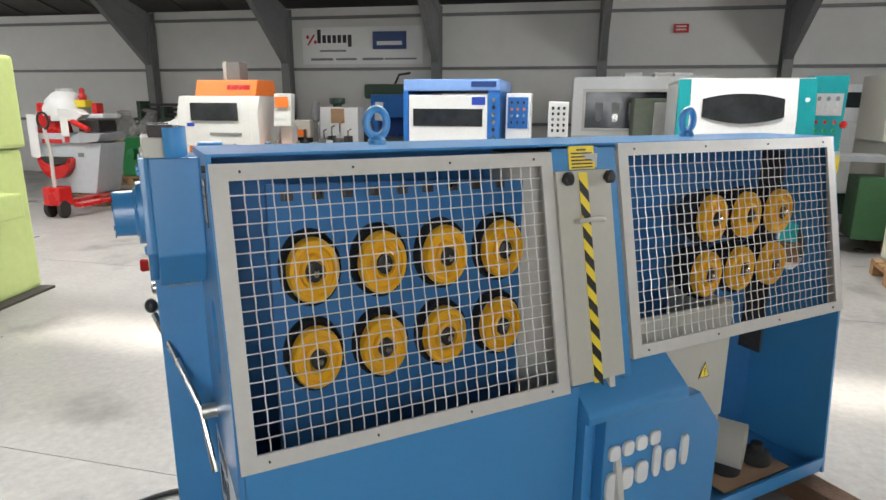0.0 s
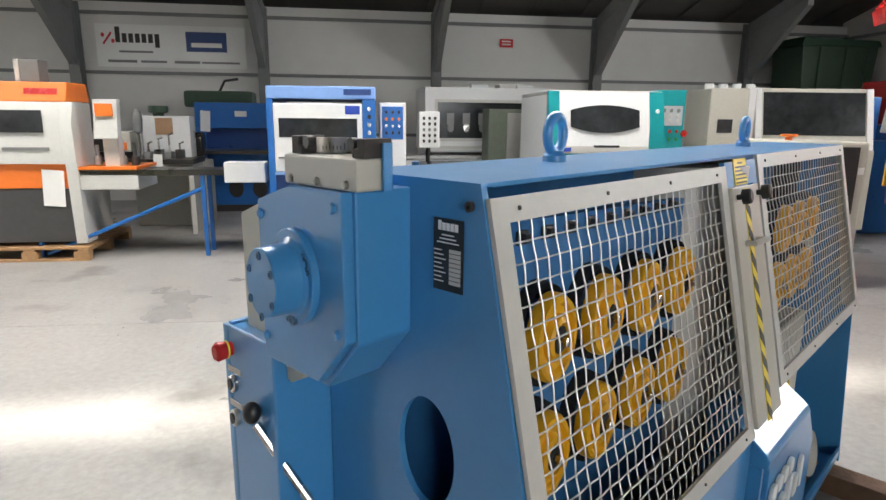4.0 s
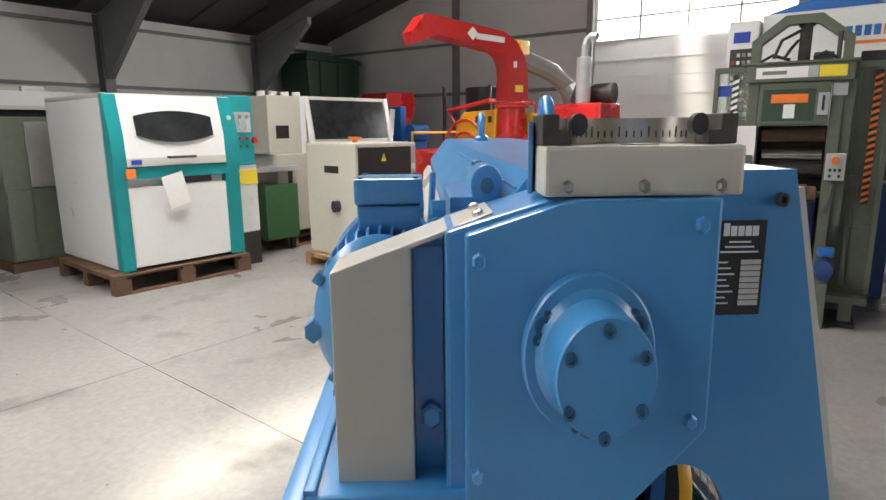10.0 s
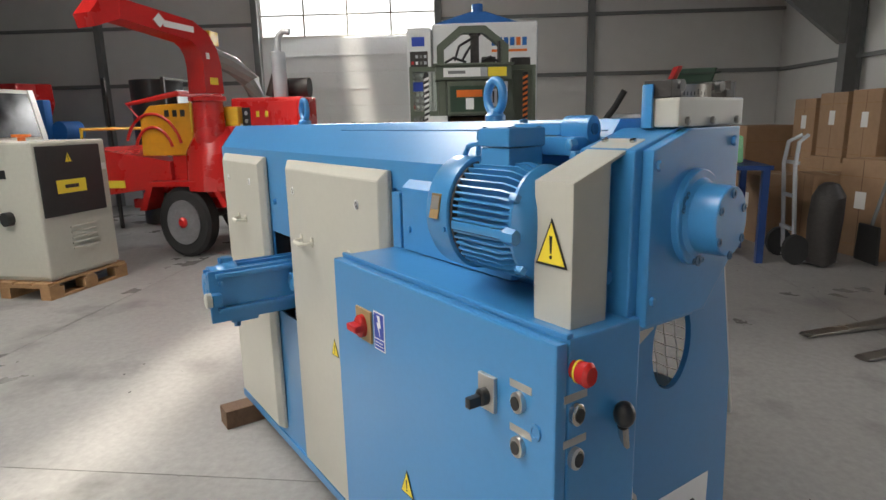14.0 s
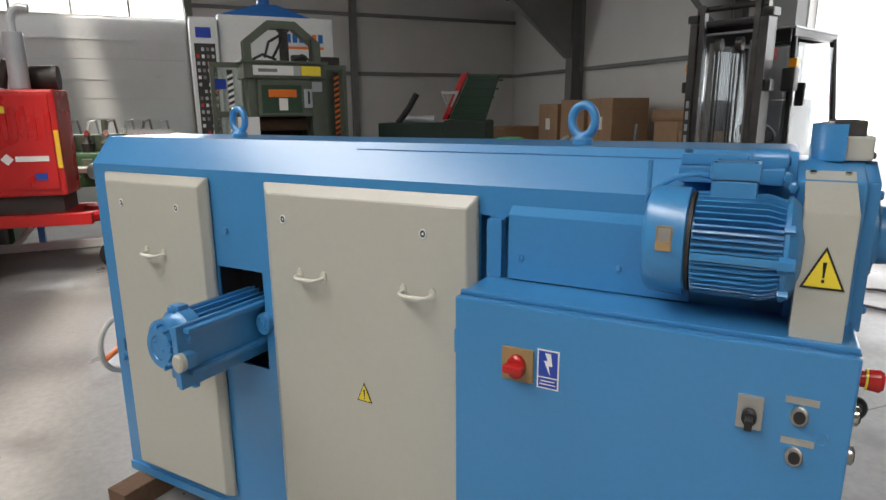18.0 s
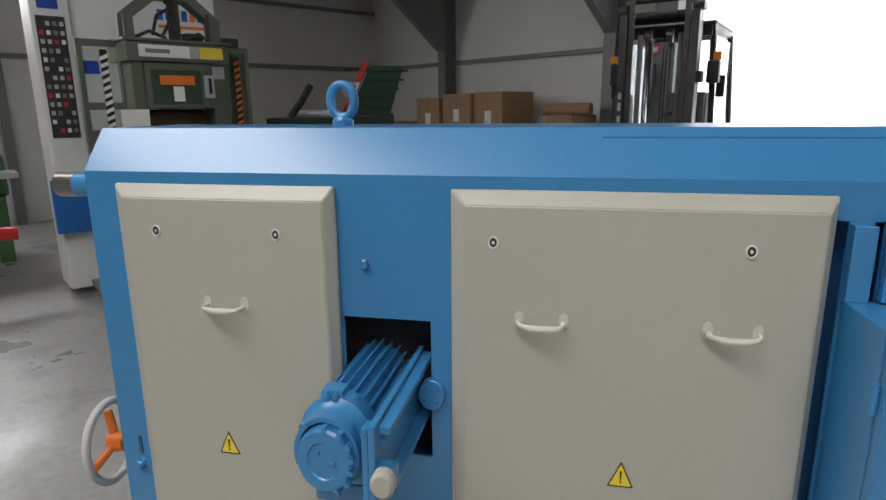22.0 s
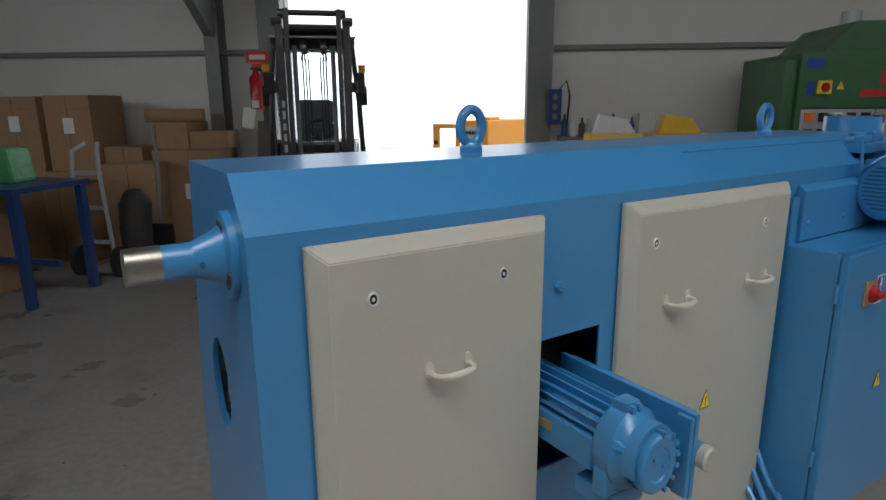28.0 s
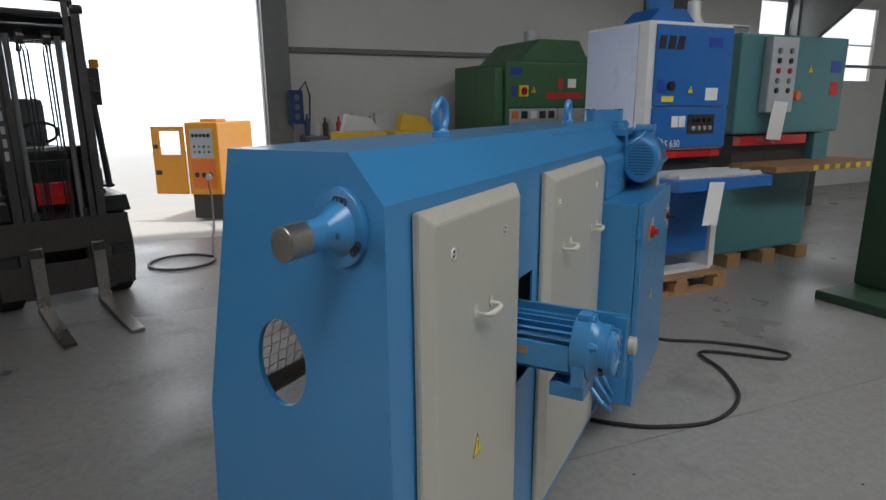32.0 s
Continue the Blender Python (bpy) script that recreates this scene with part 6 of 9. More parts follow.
def cream_moulder():
    rz = -10
    t = thing("control_cabinet", "cream steel control cabinet with a black door and yellow labels", "cabinet", hall(3.86, 3.71, 0, rz))
    w = 0.76
    part("body", box(new_bm(), -w / 2, w / 2, 0.0, 0.85, 0.16, 1.27, 0.02), CREAM, t)
    part("plinth", box(new_bm(), -w / 2 + 0.02, w / 2 - 0.02, 0.02, 0.83, 0.142, 0.159), CREAM, t)
    p = part("black_door", box(new_bm(), -0.35, 0.30, -0.012, -0.001, 0.66, 1.23, 0.004), BLACK, t)
    part("yellow_label", box(new_bm(), -0.20, 0.10, -0.015, -0.0125, 0.84, 0.95), YEL2, p)
    part("bar", box(new_bm(), -0.12, 0.02, -0.0165, -0.0152, 0.88, 0.91), BLACK, p)
    warning(p, pose(-0.05, -0.0128, 1.12), 0.08)
    part("slot", box(new_bm(), -w / 2 - 0.006, -w / 2 - 0.001, 0.28, 0.52, 0.98, 1.05), BLACK, t)
    part("rotary_switch", cyl(new_bm(), (-w / 2 - 0.03, 0.30, 0.66), 0.05, 0.06, "x", 16), BLACK, t)
    for k in range(5):
        part("louvre", box(new_bm(), -0.12, 0.16, -0.014, -0.001, 0.36 + 0.045 * k, 0.38 + 0.045 * k, 0.003), CREAM, t)
    part("label", box(new_bm(), 0.31, 0.36, -0.004, -0.001, 1.0, 1.06), PAPER, t)
    part("knob", lathe(new_bm(), (-0.12, 0.35, 1.271), [(0, 0.03), (0.03, 0.03), (0.035, 0.07), (0.055, 0.07)], "z", 16), ORANGE, t)
    pallet(hall(3.93, 4.13, 0, rz), 0.86, 0.9)
    t = thing("moulding_machine", "cream moulding machine with a sloping dark hood window", "planing machine", hall(4.95, 5.35, 0, -8))
    part("body", box(new_bm(), -1.0, 0.85, 0.0, 1.2, 0.2, 1.12, 0.02), CREAM, t)
    hd = part("hood", prism(new_bm(), [(0.0, 1.122), (0.14, 1.80), (1.1, 1.80), (1.1, 1.122)], "x", -0.52, 0.82, 0.01), CREAM, t)
    part("hood_post", prism(new_bm(), [(-0.012, 1.122), (0.128, 1.80), (0.139, 1.80), (-0.001, 1.122)], "x", -0.52, -0.45), WHITE, hd)
    part("hood_post", prism(new_bm(), [(-0.012, 1.122), (0.128, 1.80), (0.139, 1.80), (-0.001, 1.122)], "x", 0.75, 0.82), WHITE, hd)
    part("left_box", box(new_bm(), -1.05, -0.53, 0.06, 1.0, 1.122, 1.79, 0.01), CREAM, t)
    part("edge_strip", box(new_bm(), -0.62, -0.55, 0.045, 0.0599, 1.122, 1.79), WHITE, t)
    part("window", prism(new_bm(), [(0.03, 1.28), (0.128, 1.755), (0.120, 1.757), (0.022, 1.282)], "x", -0.43, 0.73), DARKWIN, hd)
    for k in range(4):
        part("duct_stub", cyl(new_bm(), (-0.98 + 0.16 * k, 0.3, 1.82), 0.05, 0.06, "z", 14), WHITE, t)
    part("window", box(new_bm(), -0.95, -0.78, 0.054, 0.0599, 1.3, 1.45), DARKWIN, t)
    part("stand", box(new_bm(), -0.9, 0.7, 0.1, 1.1, 0.142, 0.199), IRON, t)
    pallet(hall(4.95, 5.95, 0, -8), 1.6, 1.1)
    t = thing("feed_bed", "long grey outfeed bed with a dark green box below", "machine table", hall(3.85, 5.3, 0, -8))
    part("bed", box(new_bm(), -0.5, 0.3, 0.1, 0.5, 0.93, 0.99, 0.005), GALV, t)
    part("tool_box", box(new_bm(), -0.15, 0.28, 0.1, 0.5, 0.15, 0.78, 0.01), GREEN, t)
    for x in (-0.45, 0.25):
        part("leg", box(new_bm(), x - 0.03, x + 0.03, 0.2, 0.4, 0.0, 0.929), IRON, t)


cream_moulder()


def orange_moulder():
    t = thing("planing_machine", "off-white and orange four-sided planer with a dark grey lower door", "planing machine", hall(-3.26, 5.5))
    w = 1.1
    part("side", prism(new_bm(), [(0.0, 0.16), (0.25, 0.16), (0.25, 1.55), (0.02, 1.55), (-0.06, 1.35), (-0.04, 0.9)], "x", -w / 2, -w / 2 + 0.1), HOODW, t)
    part("side", prism(new_bm(), [(0.0, 0.16), (0.25, 0.16), (0.25, 1.55), (0.02, 1.55), (-0.06, 1.35), (-0.04, 0.9)], "x", w / 2 - 0.14, w / 2 - 0.04), HOODW, t)
    part("hood", prism(new_bm(), [(0.02, 1.55), (-0.06, 1.35), (-0.045, 0.96), (0.25, 0.96), (0.25, 1.55)], "x", -w / 2 + 0.101, w / 2 - 0.141), HOODW, t)
    part("window", box(new_bm(), -0.36, 0.26, -0.075, -0.062, 1.26, 1.47, 0.004), DARKWIN, t)
    part("orange_band", box(new_bm(), -w / 2 + 0.101, w / 2 - 0.141, -0.01, 0.2, 0.72, 0.955, 0.004), ORANGE, t)
    part("lower_door", box(new_bm(), -w / 2 + 0.101, w / 2 - 0.141, 0.0, 0.2, 0.18, 0.715, 0.004), DOORG, t)
    part("top_hood", prism(new_bm(), [(0.05, 1.552), (0.12, 1.74), (0.55, 1.74), (0.6, 1.552)], "x", -0.36, 0.44, 0.012), ORANGE, t)
    part("rear_body", box(new_bm(), -w / 2, 0.36, 0.26, 0.8, 0.16, 1.55, 0.01), HOODW, t)
    part("chimney", box(new_bm(), -0.06, 0.12, 0.3, 0.5, 1.742, 1.96, 0.008), STEELG, t)
    part("chimney_cover", box(new_bm(), -0.10, -0.061, 0.29, 0.5, 1.742, 1.96, 0.004), GREYP, t)
    part("bar", box(new_bm(), 0.06, 0.36, -0.002, 0.0, -0.03, 0.03), RED, t, m=Matrix.Translation((0, 0.083, 1.65)) @ Matrix.Rotation(radians(-21), 4, "X"))
    bars(t, 0.08, 1.12, -0.056, 0.42, 0.03, STEELG)
    part("trade_sticker", box(new_bm(), -0.43, -0.33, -0.058, -0.054, 1.19, 1.23), SIGNBLUE, t)
    sheet(t, 0.28, -0.03, 0.9, 0.2, 0.36)
    part("control_head", prism(new_bm(), [(0.1, 1.2), (0.0, 1.2), (0.05, 1.58), (0.15, 1.58)], "x", 0.68, 0.9, 0.008), HOODW, t)
    part("control_face", box(new_bm(), 0.71, 0.87, 0.0, 0.02, 1.42, 1.54), ORANGE, t)
    part("control_post", box(new_bm(), 0.72, 0.86, 0.1, 0.25, 0.9, 1.2), HOODW, t)
    part("bed", box(new_bm(), 0.5, 1.05, 0.0, 0.6, 0.7, 0.9, 0.01), HOODW, t)
    part("bed_edge", box(new_bm(), 0.5, 1.05, -0.02, 0.62, 0.901, 0.93), ORANGE, t)
    for k in range(4):
        part("fitting", lathe(new_bm(), (0.6 + 0.12 * k, 0.25, 0.931), [(0, 0.04), (0.08, 0.04), (0.1, 0.02), (0.2 + 0.03 * (k % 2), 0.018)], "z", 12), DSTEEL if k % 2 else ALU, t)
    part("infeed", prism(new_bm(), [(-1.12, 0.93), (-w / 2, 0.92), (-w / 2, 1.50), (-0.60, 1.38), (-0.67, 1.29), (-0.78, 1.24), (-0.95, 1.215), (-1.12, 1.20)], "y", 0.1, 0.55, 0.01), WHITE, t)
    part("infeed_leg", box(new_bm(), -0.78, -0.68, 0.2, 0.5, 0.142, 0.919), GREYP, t)
    part("infeed_chute", prism(new_bm(), [(-0.98, 0.915), (-0.56, 0.915), (-0.56, 0.45), (-0.68, 0.45)], "y", 0.15, 0.5), GREYP, t)
    part("yellow_spot", cyl(new_bm(), (-0.77, 0.096, 1.09), 0.045, 0.006, "y", 16), YEL2, t)
    sheet(t, -0.76, 0.09, 0.98, 0.12, 0.28)
    for k, mt in enumerate((SIGNRED, SIGNBLUE, SIGNBLUE)):
        part("trade_sticker", box(new_bm(), -1.10, -1.02, 0.096, 0.0995, 1.13 - 0.06 * k, 1.15 - 0.06 * k), mt, t)
    pallet(hall(-3.26, 6.0), 1.1, 1.2)


orange_moulder()


def blue_planer():
    t = thing("thicknesser", "bright blue thickness planer with an infeed throat", "planing machine", hall(-1.75, 8.55))
    part("upper", box(new_bm(), -0.62, 0.62, 0.0, 1.0, 1.25, 1.62, 0.015), MIDBLUE, t)
    # navy throat: the shade within the blue body is put into its colour
    part("throat", box(new_bm(), -0.5, 0.6, 0.12, 1.0, 0.95, 1.249), NAVY, t)
    part("side", box(new_bm(), -0.62, -0.5, 0.0, 0.9, 0.1, 1.249, 0.01), MIDBLUE, t)
    part("lower", box(new_bm(), -0.49, 0.62, 0.05, 1.0, 0.1, 0.949, 0.01), MIDBLUE, t)
    part("table", box(new_bm(), -0.6, 0.6, -0.5, 0.04, 0.9, 0.949), DSTEEL, t)
    part("label", box(new_bm(), -0.05, 0.12, -0.004, 0, 1.42, 1.5), PAPER, t)
    for x in (-0.1, 0.25):
        part("port", cyl(new_bm(), (x, 0.045, 0.35), 0.12, 0.012, "y", 20), IRON, t)
    part("plinth", box(new_bm(), -0.6, 0.6, 0.05, 0.95, 0.0, 0.099), IRON, t)
    sheet(t, -0.46, -0.02, 1.5, 0.14, 0.3)


blue_planer()


def far_left():
    t = thing("bandsaw", "tall pale green enamelled bandsaw with a round-nosed table box", "bandsaw", hall(-3.60, 2.02, 0, 8))
    part("column", box(new_bm(), -0.5, 0.43, 0.0, 0.6, 0.02, 1.12, 0.03), LIME, t)
    part("upper_door", box(new_bm(), -0.5, 0.46, -0.03, 0.62, 1.125, 1.8, 0.03), LIME, t)
    part("handle", cyl(new_bm(), (0.36, -0.06, 1.45), 0.02, 0.06, "y", 12), STEEL, t)
    part("table_box", box(new_bm(), 0.43, 0.62, -0.04, 0.3, 0.64, 0.82, 0.015), LIME, t)
    part("box_cap", box(new_bm(), 0.432, 0.47, -0.046, 0.306, 0.63, 0.83, 0.008), LIME, t)
    part("foot", box(new_bm(), -0.52, 0.52, -0.02, 0.62, 0.0, 0.019), IRON, t)
    for z in (1.3, 1.62):
        part("rivet", cyl(new_bm(), (0.4, -0.033, z), 0.008, 0.006, "y", 8), BLACK, t)
    t = thing("milling_bin", "pale grey tapered machine with white dome and red scoops", "machine", hall(-6.16, 6.3))
    part("bin", prism(new_bm(), [(-0.36, 0.17), (0.32, 0.17), (0.50, 0.90), (-0.55, 0.90)], "y", 0.0, 0.5, 0.012), PALEG, t)
    part("rim", box(new_bm(), -0.58, 0.36, -0.03, 0.5, 0.901, 1.03, 0.01), PALEG, t)
    part("side_tray", prism(new_bm(), [(0.20, 0.90), (0.50, 0.93), (0.56, 1.03), (0.20, 1.06)], "y", -0.06, 0.5, 0.008), GALV, t)
    aa = [radians(185 + 170 * k / 14) for k in range(15)]
    part("scoop", prism(new_bm(), [(-0.22 + 0.27 * math.cos(a), 0.70 + 0.32 * math.sin(a)) for a in aa] + [(-0.22 + 0.25 * math.cos(a), 0.70 + 0.13 * math.sin(a)) for a in aa[::-1]], "y", -0.13, -0.005, 0.01), RED, t)
    part("scoop_hollow", prism(new_bm(), [(-0.22 + 0.24 * math.cos(a), 0.71 + 0.12 * math.sin(a)) for a in aa], "y", -0.10, -0.004), IRON, t)
    part("dome", lathe(new_bm(), (-0.22, 0.25, 1.38), [(-0.10, 0.31), (0.0, 0.31), (0.12, 0.26), (0.22, 0.16), (0.24, 0.11), (0.28, 0.11)], "z", 28), WHITE, t)
    part("dome_arm", prism(new_bm(), [(-0.25, 1.20), (0.18, 1.22), (0.30, 1.30), (0.18, 1.37), (-0.05, 1.38), (-0.25, 1.42)], "y", -0.04, 0.12, 0.015), WHITE, t)
    part("red_back", prism(new_bm(), [(-0.56, 1.031), (-0.10, 1.031), (-0.16, 1.30), (-0.26, 1.46), (-0.52, 1.46)], "y", 0.02, 0.2, 0.02), RED, t)
    part("red_arm", tube(new_bm(), [(0.12, -0.05, 1.20), (0.40, -0.08, 1.09)], 0.04, 10), RED, t)
    part("guide_plate", box(new_bm(), 0.16, 0.5, 0.1, 0.4, 1.25, 1.31, 0.012), WHITE, t)
    part("dark_slot", box(new_bm(), 0.12, 0.46, 0.05, 0.4, 1.062, 1.22, 0.01), IRON, t)
    part("yellow_block", box(new_bm(), 0.02, 0.20, 0.14, 0.3, 1.40, 1.50, 0.01), YEL2, t)
    part("red_knob", lathe(new_bm(), (0.10, 0.22, 1.501), [(0, 0.05), (0.05, 0.06), (0.1, 0.03), (0.14, 0.04), (0.17, 0.02)], "z", 14), RED, t)
    part("red_block", box(new_bm(), 0.30, 0.38, 0.14, 0.28, 1.311, 1.46, 0.012), RED, t)
    part("red_label", box(new_bm(), -0.06, 0.02, -0.036, -0.031, 0.905, 0.99), SIGNRED, t)
    bars(t, -0.28, 0.95, -0.031, 0.34, 0.06, SIGNRED)
    part("vent_plate", box(new_bm(), 0.10, 0.2, -0.006, -0.001, 0.70, 0.76), STEELG, t)
    sheet(t, -0.52, -0.09, 1.30, 0.16, 0.62, 4)
    sheet(t, 0.02, -0.09, 1.26, 0.13, 0.26)
    pallet(hall(-6.11, 6.6), 0.95, 0.75, 0.16, WOODD)
    t = thing("pallet_truck", "red hand pallet truck with an upright grey tiller", "pallet truck", hall(-5.62, 5.35))
    part("tiller", tube(new_bm(), [(0, 0, 0.3), (0.02, 0, 0.8), (0.0, -0.03, 1.15)], 0.022, 8), GREYP, t)
    part("grip", tube(new_bm(), arc((0, -0.03, 1.24), 0.09, 0, 350, 16), 0.015, 8, closed=True), BLACK, t)
    part("pump", box(new_bm(), -0.12, 0.12, -0.08, 0.15, 0.16, 0.4, 0.02), RED, t)
    for x in (-0.1, 0.1):
        part("wheel", cyl(new_bm(), (x, 0, 0.116), 0.1, 0.05, "x", 18), RUBBER, t)
        part("fork", box(new_bm(), x * 1.8 - 0.07, x * 1.8 + 0.07, 0.15, 1.1, 0.12, 0.17, 0.005), RED, t)
    t = thing("wrapped_machine", "bright green machine under clear plastic film on a pallet", "machine", hall(-6.9, 8.5))
    part("body", prism(new_bm(), [(-0.28, 0.16), (0.34, 0.16), (0.30, 0.62), (0.16, 0.86), (-0.16, 0.86), (-0.26, 0.60)], "y", 0, 0.6, 0.03), BGREEN, t)
    part("motor", lathe(new_bm(), (0.05, -0.1, 0.56), [(-0.05, 0.05), (-0.03, 0.09), (0.1, 0.09)], "y", 16), BGREEN, t)
    part("yellow_cap", lathe(new_bm(), (-0.24, -0.06, 0.72), [(-0.05, 0.05), (-0.03, 0.09), (0.05, 0.09)], "y", 16), TANK, t)
    bm = new_bm()
    for x in (-0.26, 0.24):
        lathe(bm, (x, 0.25, 0.861), [(0, 0.17), (0.12, 0.21), (0.26, 0.17), (0.40, 0.07), (0.46, 0.13)], "z", 18)
    for vv in bm.verts:
        vv.co += 0.07 * noise.noise_vector(vv.co * 5.0)
        vv.co.z = max(vv.co.z, 0.862)
    part("film", bm, FILM, t, "loose clear plastic film")
    pallet(hall(-6.9, 8.75), 0.9, 0.8, 0.15)
    t = thing("steel_rack", "dark green heavy machine with steel beams by the wall", "machine", hall(-6.0, 9.2))
    part("bed", box(new_bm(), -1.6, 1.2, 0.0, 0.5, 0.6, 1.0, 0.02), DGREEN, t)
    for k in range(5):
        part("beam", box(new_bm(), -1.5 + 0.1 * k, 1.0, 0.05 + 0.02 * k, 0.12 + 0.02 * k, 1.05 + 0.09 * k, 1.1 + 0.09 * k), IRON, t)
        part("bracket", box(new_bm(), -1.3 + 0.5 * k, -1.22 + 0.5 * k, 0.05, 0.35, 1.001, 1.5 - 0.1 * (k % 2)), DGREEN, t)
    for x in (-1.3, 0.9):
        part("leg", box(new_bm(), x - 0.15, x + 0.15, 0.05, 0.45, 0.0, 0.599), DGREEN, t)
    # grinder and benches between the two planers
    t = thing("tool_grinder", "grey-green tool grinder with handwheels on a cabinet", "grinding machine", hall(-2.4, 7.4))
    part("cabinet", box(new_bm(), -0.5, 0.4, 0, 0.5, 0.0, 0.85, 0.02), CREAM, t)
    part("head", box(new_bm(), -0.35, 0.2, 0.1, 0.4, 0.86, 1.25, 0.03), CREAM, t)
    part("wheel", lathe(new_bm(), (0.3, 0.2, 1.05), [(-0.05, 0.14), (0.0, 0.15), (0.05, 0.14)], "x", 20), DSTEEL, t)
    part("handwheel", tube(new_bm(), arc((-0.1, -0.03, 1.0), 0.1, 0, 350, 18), 0.012, 6, closed=True), STEEL, t)
    part("post", lathe(new_bm(), (-0.2, 0.25, 1.251), [(0, 0.08), (0.2, 0.07), (0.22, 0.12), (0.3, 0.12)], "z", 16), DGREEN, t)
    t = thing("work_bench", "white bench with a grey lathe, vices and small fixtures", "workbench", hall(-2.72, 6.7))
    part("top", box(new_bm(), -0.5, 0.75, 0.0, 0.6, 0.86, 0.92, 0.006), DSTEEL, t)
    for x in (-0.46, 0.7):
        part("leg", box(new_bm(), x - 0.03, x + 0.03, 0.05, 0.55, 0.0, 0.859, 0.004), GREYP, t)
    part("shelf_box", box(new_bm(), 0.05, 0.65, 0.35, 0.6, 0.921, 1.42, 0.01), WHITE, t)
    part("brown_flap", box(new_bm(), 0.25, 0.45, 0.34, 0.3495, 1.2, 1.40), CARD, t)
    lt = part("small_lathe", box(new_bm(), -0.42, 0.02, 0.12, 0.4, 1.0, 1.24, 0.02), CREAM, t)
    part("chuck", lathe(new_bm(), (-0.30, 0.10, 1.1), [(-0.03, 0.03), (-0.03, 0.08), (0.05, 0.08)], "y", 20), DSTEEL, lt)
    part("orange_panel", box(new_bm(), -0.16, -0.02, 0.112, 0.1195, 1.02, 1.11), ORANGE, lt)
    part("bed_block", box(new_bm(), -0.38, -0.05, 0.15, 0.38, 0.921, 0.999, 0.01), IRON, t)
    part("drill_column", cyl(new_bm(), (0.12, 0.2, 1.2), 0.025, 0.55, "z", 12), STEEL, t)
    part("drill_head", lathe(new_bm(), (0.12, 0.12, 1.32), [(-0.10, 0.02), (-0.08, 0.05), (0.06, 0.06), (0.14, 0.05), (0.18, 0.02)], "z", 14), STEELG, t)
    for k in range(4):
        x = 0.2 + 0.12 * k
        part("vice", box(new_bm(), x - 0.04, x + 0.04, 0.1, 0.26, 0.921, 1.0 + 0.03 * (k % 2), 0.012), DSTEEL if k % 2 else STEELG, t)
        part("spindle", tube(new_bm(), [(x, 0.18, 1.0), (x, 0.18, 1.1 + 0.05 * (k % 3)), (x + 0.05, 0.16, 1.12 + 0.05 * (k % 3))], 0.012, 6), STEEL, t)
    sheet(t, 0.36, -0.02, 0.98, 0.1, 0.2)
    t = thing("milling_machine", "dark green milling machine standing behind the planers", "milling machine", hall(-2.1, 9.0))
    part("column", box(new_bm(), -0.3, 0.35, 0, 0.5, 0.0, 1.55, 0.03), DGREEN, t)
    part("head", box(new_bm(), -0.5, 0.5, -0.1, 0.4, 1.551, 1.8, 0.05), DGREEN, t)
    part("lever", tube(new_bm(), [(0, 0.1, 1.8), (0.1, 0.0, 1.95), (0.3, 0.0, 1.98)], 0.02, 6), IRON, t)


far_left()


